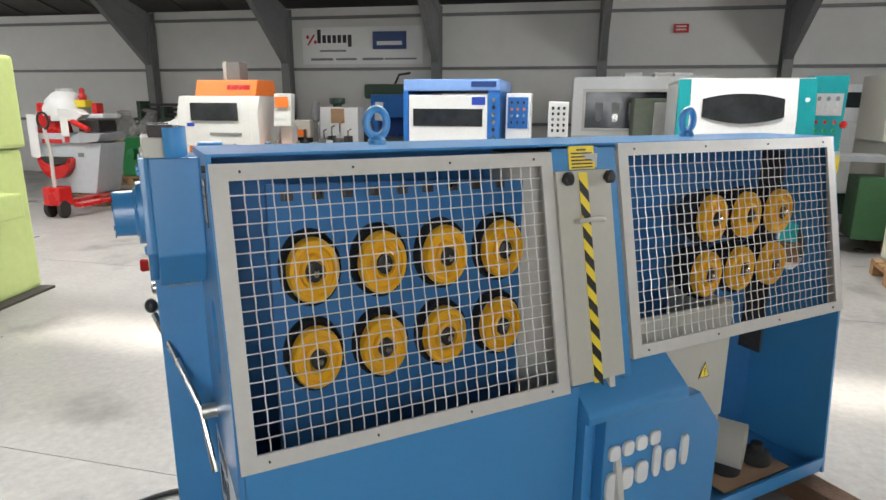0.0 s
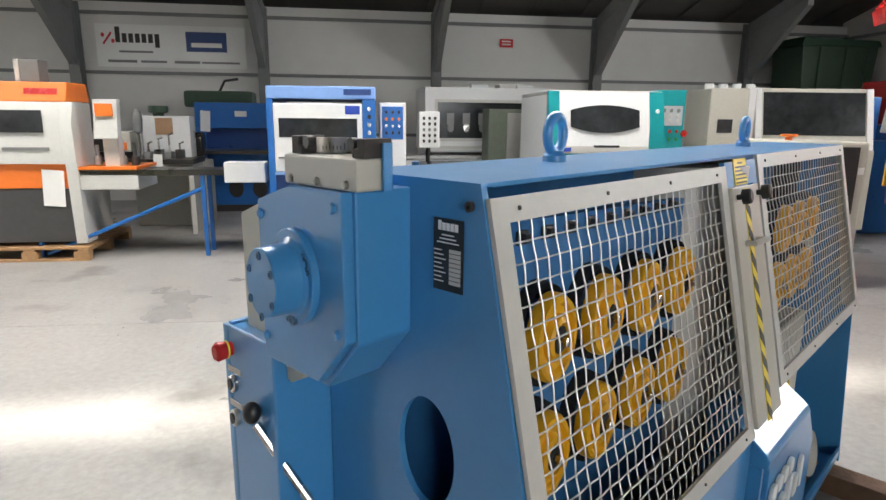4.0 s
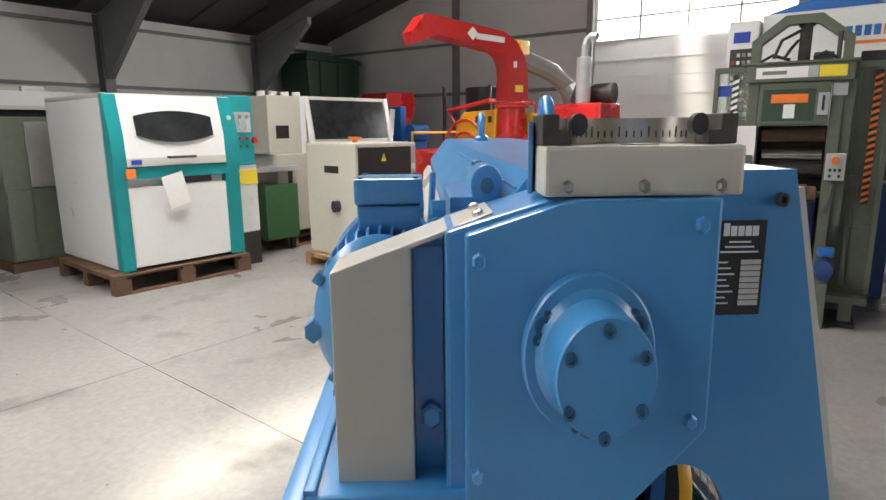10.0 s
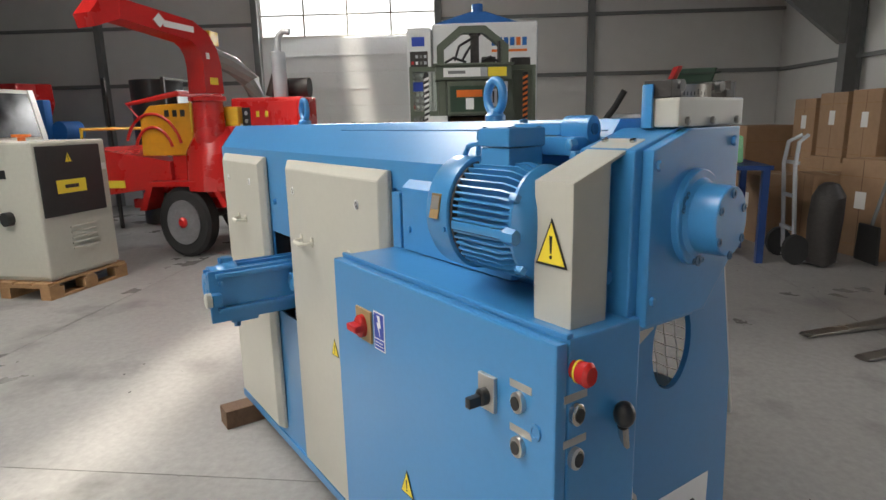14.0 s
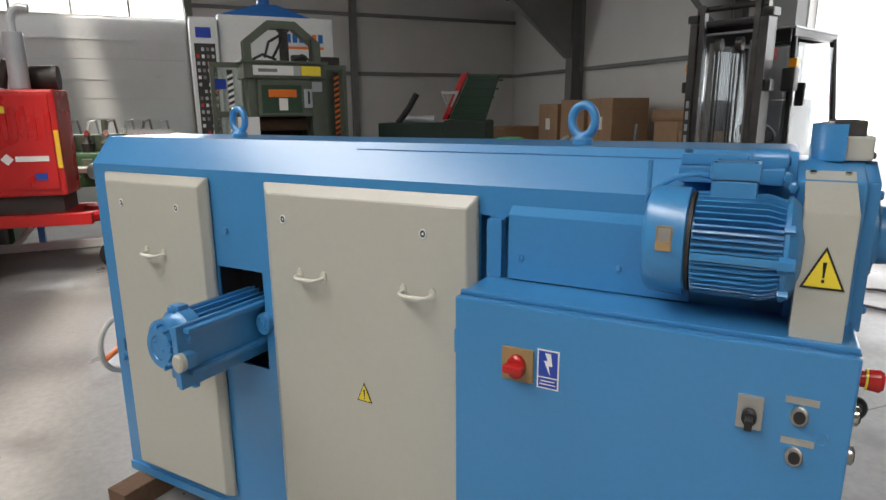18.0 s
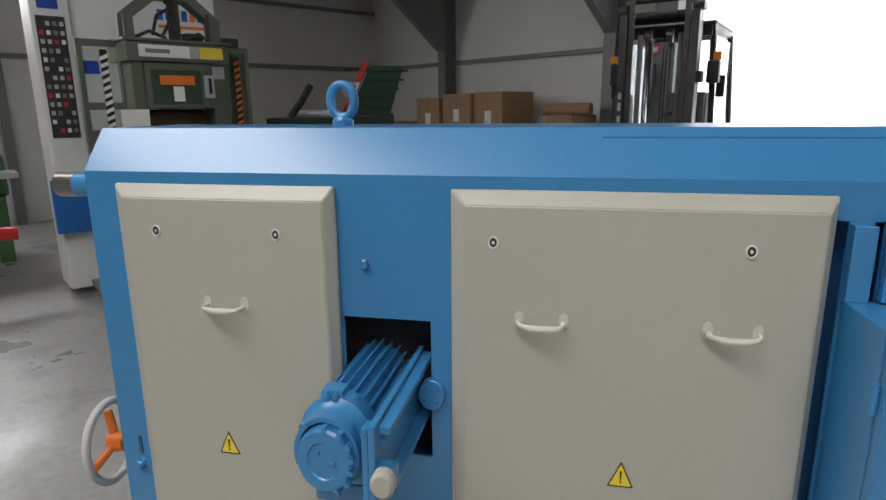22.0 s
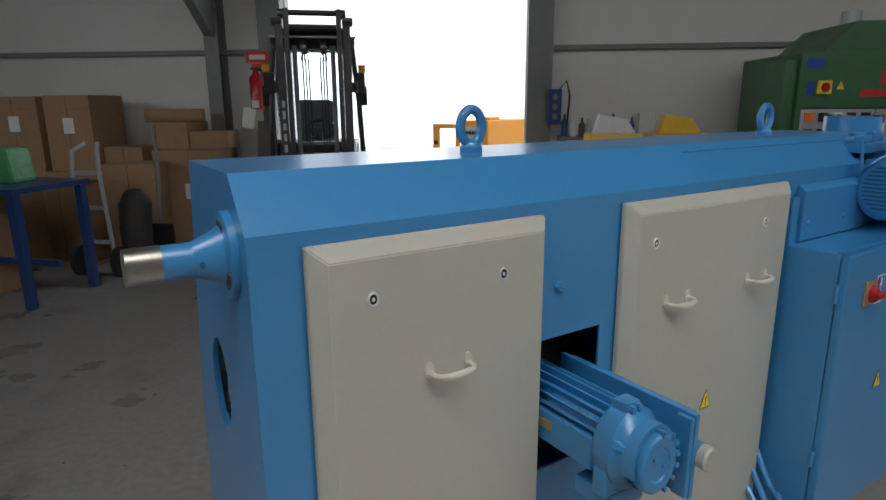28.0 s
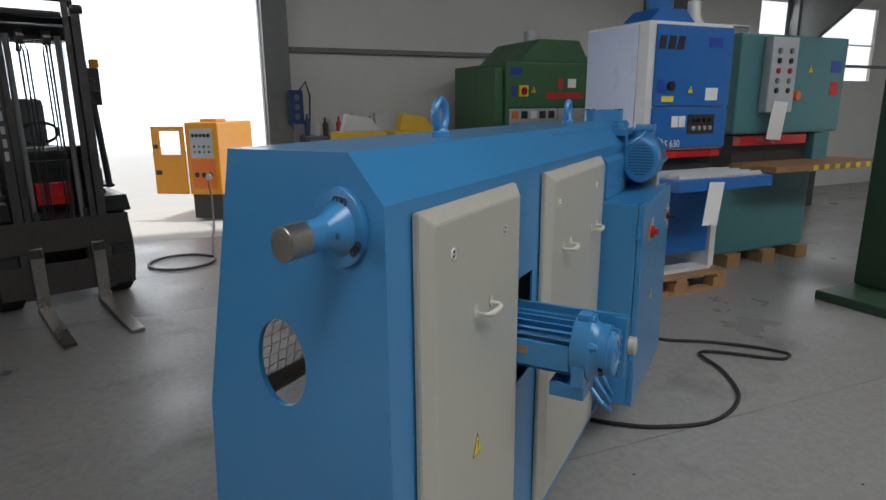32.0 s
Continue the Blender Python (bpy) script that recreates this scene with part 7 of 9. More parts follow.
def chipper():
    """The red towed wood chipper, drawn by a bar with a jockey wheel."""
    t = thing("wood_chipper", "red towed wood chipper with a tall discharge chute", "wood chipper", hall(5.72, 3.20, 0, -6))
    for s in (-1, 1):
        wh = part("wheel", lathe(new_bm(), (s * 0.62, 0.1, 0.375), [(-0.11, 0.206), (-0.11, 0.29), (-0.08, 0.325), (0.08, 0.325), (0.11, 0.29), (0.11, 0.206)], "x", 36), RUBBER, t)
        part("rim", lathe(new_bm(), (s * 0.62 + s * 0.02, 0.1, 0.375), [(-s * 0.1, 0.17), (-s * 0.1, 0.205), (s * 0.1, 0.205), (s * 0.1, 0.185), (s * 0.096, 0.17), (s * 0.093, 0.11), (s * 0.1, 0.065)], "x", 30), RIMG, wh)
        for k in range(10):
            a = 36 * k
            part("rim_slot", box(new_bm(), -0.004, 0.004, -0.019, 0.019, 0.105, 0.158, 0.003), IRON, wh, m=Matrix.Translation((s * 0.7175, 0.1, 0.375)) @ squash("x") @ Matrix.Rotation(radians(a), 4, "X"))
            part("wheel_nut", cyl(new_bm(), (s * 0.722, 0.1 + 0.078 * math.cos(radians(a + 18)) * 0.8, 0.375 + 0.078 * math.sin(radians(a + 18))), 0.008, 0.02, "x", 6), RIMG, wh)
        part("hub_cap", lathe(new_bm(), (s * 0.73, 0.1, 0.375), [(-0.03, 0.05), (0.03, 0.05), (0.05, 0.03)] if s > 0 else [(0.03, 0.05), (-0.03, 0.05), (-0.05, 0.03)], "x", 14), RED, wh)
        bm = new_bm()
        prism(bm, [(-0.42, 0.55), (-0.3, 0.8), (0.45, 0.8), (0.58, 0.5), (0.5, 0.5), (0.4, 0.75), (-0.26, 0.75), (-0.36, 0.53)], "x", s * 0.5, s * 0.75)
        part("mudguard", bm, RED, t)
        part("frame_rail", box(new_bm(), s * 0.35 - 0.04, s * 0.35 + 0.04, -1.3, 0.9, 0.48, 0.58, 0.005), RED, t)
    part("axle", cyl(new_bm(), (0, 0.1, 0.375), 0.04, 1.15, "x", 10), IRON, t)
    part("drawbar", tube(new_bm(), [(-0.35, -1.1, 0.53), (0.0, -1.55, 0.52), (0.02, -1.95, 0.5)], 0.05, 8), RED, t)
    part("drawbar", tube(new_bm(), [(0.35, -1.1, 0.53), (0.0, -1.55, 0.52)], 0.05, 8), RED, t)
    j = part("jockey_post", tube(new_bm(), [(0.02, -1.32, 0.28), (0.02, -1.32, 0.92)], 0.035, 10), RED, t)
    part("jockey_wheel", lathe(new_bm(), (0.02, -1.32, 0.116), [(-0.03, 0.07), (-0.03, 0.1), (0.03, 0.1), (0.03, 0.07)], "x", 20), RUBBER, j)
    part("fork", box(new_bm(), -0.02, 0.06, -1.35, -1.29, 0.1, 0.28), RED, j)
    part("crank", tube(new_bm(), [(0.02, -1.32, 0.92), (0.02, -1.32, 0.97), (0.12, -1.32, 0.98)], 0.012, 6), STEEL, j)
    e = part("engine_cover", box(new_bm(), -0.34, 0.10, -1.13, -0.34, 0.74, 1.64, 0.025), RED, t)
    part("engine_base", box(new_bm(), -0.30, 0.12, -1.08, -0.36, 0.59, 0.739), IRON, t)
    part("side_door", box(new_bm(), -0.352, -0.341, -1.08, -0.42, 0.80, 1.60, 0.006), RED, e)
    for k in range(5):
        part("louvre", box(new_bm(), -0.356, -0.3525, -1.04 + 0.07 * k, -1.005 + 0.07 * k, 1.23, 1.50), RED, e)
    part("instrument_panel", box(new_bm(), -0.36, -0.3525, -0.56, -0.47, 1.18, 1.54, 0.003), BLACK, e)
    for z in (1.24, 1.32, 1.40, 1.48):
        part("gauge", cyl(new_bm(), (-0.363, -0.515, z), 0.02, 0.006, "x", 10), GALV, e)
    part("latch", box(new_bm(), -0.366, -0.3525, -0.66, -0.63, 1.44, 1.50), YEL2, e)
    part("latch", box(new_bm(), -0.366, -0.3525, -0.76, -0.73, 1.44, 1.50), YEL2, e)
    part("emblem", box(new_bm(), -0.3555, -0.3525, -0.035, 0.035, -0.035, 0.035), PAPER, e, m=pose(0, -0.72, 1.06, 45, 0, 0))
    part("bar", box(new_bm(), -0.3555, -0.3525, -1.03, -0.78, 1.04, 1.085), PAPER, e)
    part("trade_sticker", box(new_bm(), -0.3555, -0.3525, -1.0, -0.91, 0.88, 0.94), SIGNBLUE, e)
    part("tail_lamp", box(new_bm(), -0.35, -0.342, -1.125, -1.09, 0.98, 1.3), TANK, e)
    ex = part("muffler", cyl(new_bm(), (-0.22, -0.86, 1.87), 0.075, 0.46, "z", 20, bev=0.01), GALV, e)
    part("exhaust", tube(new_bm(), [(-0.22, -0.86, 2.1), (-0.22, -0.86, 2.2), (-0.22, -0.88, 2.26), (-0.22, -0.93, 2.30), (-0.22, -1.0, 2.29)], 0.035, 10), GALV, e)
    part("air_filter", cyl(new_bm(), (0.0, -0.98, 1.74), 0.095, 0.24, "y", 18), IRON, e)
    part("intake", tube(new_bm(), [(0.0, -0.88, 1.76), (-0.05, -0.72, 1.86), (-0.05, -0.66, 1.66)], 0.05, 8), IRON, e)
    part("chipper_box", box(new_bm(), -0.5, 0.5, -0.48, 0.3, 0.6, 1.35, 0.02), RED, t)
    part("fuel_tank", box(new_bm(), -0.45, 0.45, -0.47, -0.2, 1.351, 1.55, 0.02), TANK, t)
    part("yellow_guard", prism(new_bm(), [(0.02, 1.06), (0.62, 1.06), (0.60, 1.46), (0.48, 1.58), (0.02, 1.60)], "x", -0.53, -0.42, 0.012), OCHRE, t)
    for r_ in (0.24, 0.36):
        part("red_strap", tube(new_bm(), arc((-0.545, 0.46, 1.08), r_, 20, 165, 14, "yz"), 0.016, 8), RED, t)
    for k in range(3):
        part("bar", box(new_bm(), -0.535, -0.5305, 0.08 + 0.09 * k, 0.13 + 0.09 * k, 1.46, 1.53), BLACK, t)
    part("yellow_guard", prism(new_bm(), [(0.3, 0.9), (0.55, 0.9), (0.5, 1.58), (0.0, 1.58), (0.05, 1.45), (0.32, 1.4)], "x", 0.4, 0.52), OCHRE, t)
    part("guard_bar", tube(new_bm(), [(-0.5, 0.5, 1.3), (-0.5, 0.75, 1.6), (-0.45, 0.2, 1.7), (0.45, 0.2, 1.7)], 0.03, 8), RED, t)
    h = part("feed_hopper", prism(new_bm(), [(0.3, 0.65), (0.6, 0.7), (1.25, 0.62), (1.3, 1.15), (0.6, 1.05), (0.3, 1.0)], "x", -0.55, 0.55, 0.01), RED, t)
    part("control_bar", tube(new_bm(), [(-0.55, 1.3, 0.8), (-0.55, 1.3, 1.35), (0.55, 1.3, 1.35), (0.55, 1.3, 0.8)], 0.02, 8), TANK, t)
    part("yellow_sign", box(new_bm(), -0.562, -0.556, 0.85, 1.15, 0.72, 0.8), YEL2, h)
    # discharge chute: post, bend and spout
    cx, cy = -0.55, -0.2
    part("chute_base", lathe(new_bm(), (cx + 0.10, cy, 0.70), [(0, 0.34), (0.40, 0.32), (0.62, 0.19), (0.64, 0.19)], "z", 10), RED, t)
    part("chute_post", lathe(new_bm(), (cx, cy, 0.9), [(0, 0.17), (0.70, 0.15), (0.71, 0.185), (0.75, 0.185), (0.76, 0.14)], "z", 24), RED, t)
    bm = new_bm()
    path_ = [(cx, cy, 1.68), (cx, cy, 1.95)] + [(cx - 0.92 * f, cy + 0.29 * f, z) for f, z in ((0.03, 2.08), (0.10, 2.19), (0.22, 2.26), (0.6, 2.31), (1.0, 2.36))]
    prev = None
    for i, p in enumerate(path_):
        a = Vector(path_[max(0, i - 1)])
        b = Vector(path_[min(len(path_) - 1, i + 1)])
        d = (b - a).normalized()
        side = Vector((0.304, 0.953, 0.0))
        nrm = side.cross(d).normalized()
        hw, hh = 0.12, 0.12 - 0.006 * i
        ring = [bm.verts.new(Vector(p) + sx * hw * side + sz * hh * nrm) for sx, sz in ((-1, -1), (1, -1), (1, 1), (-1, 1))]
        if prev:
            for k in range(4):
                bm.faces.new((prev[k], prev[(k + 1) % 4], ring[(k + 1) % 4], ring[k]))
        else:
            bm.faces.new(ring[::-1])
        prev = ring
    bm.faces.new(prev)
    bmesh.ops.recalc_face_normals(bm, faces=bm.faces[:])
    ch = part("chute", bm, RED, t)
    part("deflector", prism(new_bm(), [(0, 0.10), (0.0, -0.07), (0.24, -0.16), (0.27, -0.05), (0.14, 0.11)], "x", -0.115, 0.115), RED, ch, m=Matrix.Translation((cx - 0.92, cy + 0.29, 2.345)) @ Matrix.Rotation(radians(72.3), 4, "Z"))
    part("emblem", box(new_bm(), -0.005, 0.0, -0.045, 0.045, -0.045, 0.045), PAPER, ch, m=pose(cx - 0.92 * 0.60 - 0.037, cy + 0.29 * 0.60 - 0.115, 2.31, 45, 0, 72.3))
    part("bar", box(new_bm(), -0.005, 0.0, -0.17, 0.17, -0.028, 0.028), PAPER, ch, m=pose(cx - 0.92 * 0.38 - 0.037, cy + 0.29 * 0.38 - 0.115, 2.28, 3, 0, 72.3))
    part("yellow_label", box(new_bm(), -0.005, 0.0, -0.05, 0.05, -0.035, 0.035), YEL2, ch, m=pose(cx - 0.037, cy - 0.115, 1.80, 0, 0, 72.3))
    part("rivet_plate", box(new_bm(), -0.006, 0.0, -0.02, 0.02, -0.03, 0.03), PAPER, ch, m=pose(cx - 0.09, cy - 0.10, 2.04, 0, 0, 72.3))
    sheet(t, -0.42, -0.42, 1.38, 0.15, 0.36, 6, -80)
    part("yellow_cap", box(new_bm(), cx + 0.02, cx + 0.2, cy - 0.08, cy + 0.08, 2.16, 2.3, 0.01), TANK, ch)
    part("cord", tube(new_bm(), [(cx - 0.08, cy + 0.15, 1.62), (cx - 0.09, cy + 0.15, 1.3)], 0.008, 6), YEL2, t)


chipper()


def press():
    """The tall green press with its swung side guards, on two fork tubes."""
    t = thing("frame_press", "tall green hydraulic press with striped side guards", "press", hall(4.37, 0.33, 0, -86))
    # the side guards stand a little behind the head
    for s, mt, x0, x1 in ((-1, PAPER, -0.56, -0.29), (1, ORANGE, 0.29, 0.57)):
        g = part("side_guard", ring_plate(new_bm(), [(x0, 0.2), (x1, 0.2), (x1, 1.83), (x0, 1.83)], [(x0 + 0.03, 0.24), (x1 - 0.03, 0.24), (x1 - 0.03, 1.79), (x0 + 0.03, 1.79)], "y", 0.13, 0.17), OLIVE, t)
        part("screen", box(new_bm(), x0 + 0.03, x1 - 0.03, 0.145, 0.15, 0.24, 1.79), SCREEN if s < 0 else OLIVE, g)
        for z in (0.62, 0.98, 1.4):
            part("rail", box(new_bm(), x0 + 0.03, x1 - 0.03, 0.134, 0.144, z, z + 0.07 if s > 0 else z + 0.045), OLIVE, g)
        xs = -0.41 if s < 0 else 0.475
        part("stripe_tape", box(new_bm(), xs - 0.022, xs + 0.022, 0.1285, 0.1325 if s < 0 else 0.1335, 0.85, 1.77), BLACK, g)
        for k in range(19):
            z = 0.86 + 0.0468 * k
            part("stripe", prism(new_bm(), [(xs - 0.022, z), (xs + 0.022, z + 0.02), (xs + 0.022, z + 0.043), (xs - 0.022, z + 0.023)], "y", 0.1262, 0.1282), mt, g)
        if s > 0:
            part("edge_return", box(new_bm(), x1 - 0.006, x1, 0.172, 0.62, 0.2, 1.83), OLIVE, g)
            part("inner_post", box(new_bm(), x0 + 0.05, x0 + 0.085, 0.10, 0.13, 0.95, 1.76, 0.004), OLIVE, g)
            part("inner_post", box(new_bm(), x0 + 0.09, x0 + 0.12, 0.11, 0.13, 0.25, 0.78, 0.004), OLIVE, g)
        else:
            part("latch", box(new_bm(), -0.47, -0.40, 0.10, 0.128, 0.80, 0.86, 0.005), IRON, g)
            part("sticker", box(new_bm(), -0.53, -0.44, 0.143, 0.1445, 1.62, 1.70), SIGNBLUE, g)
    for x in (-0.27, 0.245):
        part("column", box(new_bm(), x - 0.035, x + 0.035, -0.03, 0.16, 0.16, 1.70, 0.005), OLIVE, t)
    part("column_flange", box(new_bm(), 0.281, 0.345, 0.0, 0.015, 0.7, 1.70, 0.003), OLIVE, t)
    part("crown", box(new_bm(), -0.33, 0.33, -0.06, 0.32, 1.70, 1.82, 0.008), OLIVE, t)
    part("crown_lip", box(new_bm(), -0.35, 0.35, -0.075, 0.33, 1.821, 1.838, 0.003), OLIVE, t)
    part("name_panel", box(new_bm(), -0.26, 0.06, -0.066, -0.061, 1.725, 1.80), PAPER, t)
    part("bar", box(new_bm(), -0.22, -0.07, -0.0685, -0.0665, 1.75, 1.775), STEELG, t)
    part("panel_end", box(new_bm(), 0.062, 0.12, -0.066, -0.061, 1.725, 1.80), GALV, t)
    part("yellow_label", box(new_bm(), 0.125, 0.285, -0.066, -0.061, 1.725, 1.80), YEL2, t)
    h = part("head_box", box(new_bm(), -0.23, 0.205, -0.05, 0.3, 1.40, 1.695, 0.008), OLIVE, t)
    d = part("head_door", box(new_bm(), -0.215, 0.13, -0.062, -0.051, 1.42, 1.66, 0.004), DGREEN, h)
    part("door_rim", ring_plate(new_bm(), [(-0.22, 1.415), (0.135, 1.415), (0.135, 1.665), (-0.22, 1.665)], [(-0.205, 1.43), (0.12, 1.43), (0.12, 1.65), (-0.205, 1.65)], "y", -0.068, -0.0625), OLIVE, h)
    part("orange_label", box(new_bm(), -0.15, 0.075, -0.069, -0.0625, 1.555, 1.615, 0.002), ORANGE, d)
    part("notice", box(new_bm(), -0.07, 0.0, -0.066, -0.0625, 1.45, 1.545), PAPER, d)
    part("handle_box", box(new_bm(), 0.135, 0.20, -0.085, -0.051, 1.47, 1.62, 0.006), GALV, h)
    part("handle", box(new_bm(), 0.16, 0.175, -0.1, -0.086, 1.50, 1.60, 0.003), BLACK, h)
    part("sticker", box(new_bm(), 0.215, 0.30, -0.033, -0.031, 1.60, 1.68), GALV, t)
    arch = [(-0.31, 1.84), (-0.31, 1.99), (-0.11, 2.15), (0.11, 2.15), (0.31, 1.99), (0.31, 1.84)]
    inner = [(0.25, 1.84), (0.25, 1.965), (0.09, 2.09), (-0.09, 2.09), (-0.25, 1.965), (-0.25, 1.84)]
    part("arch", prism(new_bm(), arch + inner, "y", 0.0, 0.012), OLIVE, t)
    part("arch", prism(new_bm(), arch + inner, "y", 0.10, 0.112), OLIVE, t)
    part("arch_web", prism(new_bm(), [(-0.25, 1.97), (-0.09, 2.095), (0.09, 2.095), (0.25, 1.97), (0.25, 1.985), (0.09, 2.11), (-0.09, 2.11), (-0.25, 1.985)], "y", 0.0121, 0.0999), OLIVE, t)
    part("ram", cyl(new_bm(), (0.02, 0.05, 1.965), 0.038, 0.25, "z", 16), IRON, t)
    part("ram_cap", cyl(new_bm(), (0.02, 0.05, 2.09), 0.05, 0.035, "z", 16), IRON, t)
    for pts in (((0.0, 0.0, 2.05), (-0.12, -0.04, 1.98), (-0.16, -0.05, 1.86)), ((-0.02, 0.0, 1.98), (-0.06, -0.05, 1.92), (-0.10, -0.04, 1.85)), ((-0.24, 0.02, 1.85), (-0.17, -0.03, 1.885), (-0.06, 0.0, 1.85)), ((0.08, 0.0, 1.86), (0.15, -0.03, 1.89), (0.22, 0.0, 1.85))):
        part("hose", tube(new_bm(), pts, 0.011, 6), BLACK, t)
    part("valve", box(new_bm(), 0.08, 0.2, 0.02, 0.1, 1.84, 1.895, 0.008), IRON, t)
    part("post", cyl(new_bm(), (0.225, 0.0, 1.93), 0.014, 0.18, "z", 8), IRON, t)
    part("terminal_box", box(new_bm(), 0.36, 0.53, 0.18, 0.32, 1.835, 1.90, 0.006), IRON, t)
    # the open throat: rollers, tool bar, hoses and a blue cover
    part("dark_well", box(new_bm(), -0.23, 0.205, 0.33, 0.5, 0.2, 1.399), IRON, t)
    part("well_side", box(new_bm(), -0.234, -0.228, 0.161, 0.5, 0.2, 1.399), IRON, t)
    part("well_side", box(new_bm(), 0.204, 0.209, 0.161, 0.5, 0.2, 1.399), IRON, t)
    for z, r, mt, w in ((1.335, 0.045, WOODD, 0.40), (1.19, 0.036, STEEL, 0.38), (1.09, 0.05, DSTEEL, 0.40)):
        part("roller", cyl(new_bm(), (0.0, 0.13, z), r, w, "x", 24), mt, t)
    ck = part("tool_bar", lathe(new_bm(), (0.02, 0.02, 0.915), [(-0.21, 0.03), (-0.17, 0.035), (-0.165, 0.062), (0.10, 0.062), (0.105, 0.05), (0.16, 0.05), (0.165, 0.025), (0.21, 0.022)], "x", 20), WOODD, t, "rusty brown tool bar")
    for x in (-0.1, -0.03, 0.05):
        part("groove", lathe(new_bm(), (x, 0.02, 0.915), [(-0.006, 0.0635), (0.006, 0.0635)], "x", 20), IRON, ck)
    for x in (-0.10, -0.06, -0.01, 0.03):
        part("hose", tube(new_bm(), [(x, 0.08, 1.05), (x, 0.06, 0.8), (x - 0.01, 0.1, 0.5)], 0.009, 6), BLACK, t)
    part("blue_cover", box(new_bm(), -0.16, 0.19, 0.2, 0.32, 0.42, 0.86, 0.02), NAVY, t)
    c = part("switch_box", box(new_bm(), 0.22, 0.335, -0.13, -0.031, 1.03, 1.21, 0.008), GALV, t, "grey switch box with an orange knob")
    part("switch_knob", cyl(new_bm(), (0.275, -0.14, 1.165), 0.026, 0.03, "y", 14), ORANGE, c)
    for x, z in ((0.25, 1.10), (0.277, 1.10), (0.305, 1.10), (0.25, 1.06), (0.305, 1.06)):
        part("button", cyl(new_bm(), (x, -0.134, z), 0.010, 0.012, "y", 10), BLACK, c)
    part("conduit", tube(new_bm(), [(0.28, -0.08, 1.03), (0.27, -0.06, 0.93), (0.24, -0.04, 0.8)], 0.012, 6), LEAD, t)
    part("base", box(new_bm(), -0.55, 0.56, -0.02, 0.6, 0.15, 0.199, 0.005), OLIVE, t)
    m1 = part("gear_motor", lathe(new_bm(), (-0.02, -0.12, 0.38), [(-0.13, 0.05), (-0.12, 0.085), (0.06, 0.09), (0.07, 0.075), (0.13, 0.07), (0.14, 0.04)], "x", 22), ALU, t, "grey geared motor")
    part("gear_head", box(new_bm(), -0.26, -0.151, -0.18, -0.05, 0.29, 0.45, 0.02), KNURL, m1)
    part("motor_foot", box(new_bm(), -0.24, 0.1, -0.2, -0.04, 0.2, 0.29, 0.008), OLIVE, m1)
    part("standpipe", cyl(new_bm(), (-0.34, -0.1, 0.3), 0.03, 0.2, "z", 12), PAPER, t)
    m2 = part("pump_motor", lathe(new_bm(), (0.28, -0.16, 0.42), [(-0.10, 0.03), (-0.09, 0.06), (0.05, 0.07), (0.07, 0.065), (0.11, 0.06), (0.12, 0.04)], "y", 22), NAVY, t, "blue pump motor")
    part("terminal_box", box(new_bm(), 0.23, 0.33, -0.2, -0.12, 0.515, 0.57, 0.01), MIDBLUE, m2)
    part("pillar", box(new_bm(), 0.24, 0.31, -0.22, -0.1, 0.0, 0.325, 0.006), OLIVE, t)
    part("shoe_plate", box(new_bm(), -0.5, -0.2, -0.06, 0.3, 0.0, 0.02), IRON, t)
    part("shoe_plate", box(new_bm(), 0.15, 0.5, -0.1, 0.3, 0.0, 0.02), IRON, t)
    part("leg", box(new_bm(), -0.5, -0.42, 0.0, 0.08, 0.021, 0.149), OLIVE, t)
    part("leg", box(new_bm(), 0.40, 0.48, 0.0, 0.08, 0.021, 0.149), OLIVE, t)
    sheet(t, -0.315, -0.04, 1.40, 0.17, 0.31, 0)
    sheet(t, -0.1, -0.225, 0.505, 0.19, 0.12, 6)
    for x in (-0.2, 0.09):
        part("fork_tube", ring_plate(new_bm(), [(x - 0.075, 0.021), (x + 0.075, 0.021), (x + 0.075, 0.13), (x - 0.075, 0.13)], [(x - 0.065, 0.03), (x + 0.065, 0.03), (x + 0.065, 0.12), (x - 0.065, 0.12)], "y", -0.32, 0.5), KNURL, t, "rusty rectangular fork tube")
    # white machine behind, with its control column and flat blue roof hood
    t = thing("machining_centre", "white tall sander with a wide blue roof hood behind the press", "sanding machine", hall(5.35, 0.2, 0, -90))
    part("body", box(new_bm(), -0.55, 0.52, 0.0, 1.1, 0.05, 2.32, 0.02), WHITE, t)
    part("side_return", box(new_bm(), 0.5205, 0.53, 0.05, 1.0, 1.0, 2.28), GALV, t)
    hd = part("roof_hood", prism(new_bm(), [(-0.55, 2.325), (0.35, 2.325), (0.0, 2.44), (-0.16, 2.44)], "y", 0.1, 0.8, 0.005), MIDBLUE, t)
    part("hood_neck", cyl(new_bm(), (-0.08, 0.4, 2.50), 0.06, 0.12, "z", 16), MIDBLUE, hd)
    for k in range(6):
        part("bar", box(new_bm(), 0.06 + 0.062 * k, 0.105 + 0.062 * k, -0.003, -0.0005, 2.09, 2.17), ORANGE if k == 4 else MIDBLUE, t)
    part("bar", box(new_bm(), 0.06, 0.42, -0.003, -0.0005, 2.03, 2.055), ORANGE, t)
    part("lower_front", box(new_bm(), -0.3, 0.52, -0.25, -0.001, 0.05, 0.95, 0.015), NAVY, t)
    part("feed_gap", box(new_bm(), -0.5, 0.5, -0.012, -0.0005, 0.96, 1.25), IRON, t)
    part("foot", box(new_bm(), -0.5, 0.5, 0.05, 1.0, 0.0, 0.049), IRON, t)
    c = part("control_column", box(new_bm(), -0.80, -0.556, -0.05, 0.35, 0.05, 2.28, 0.015), WHITE, t)
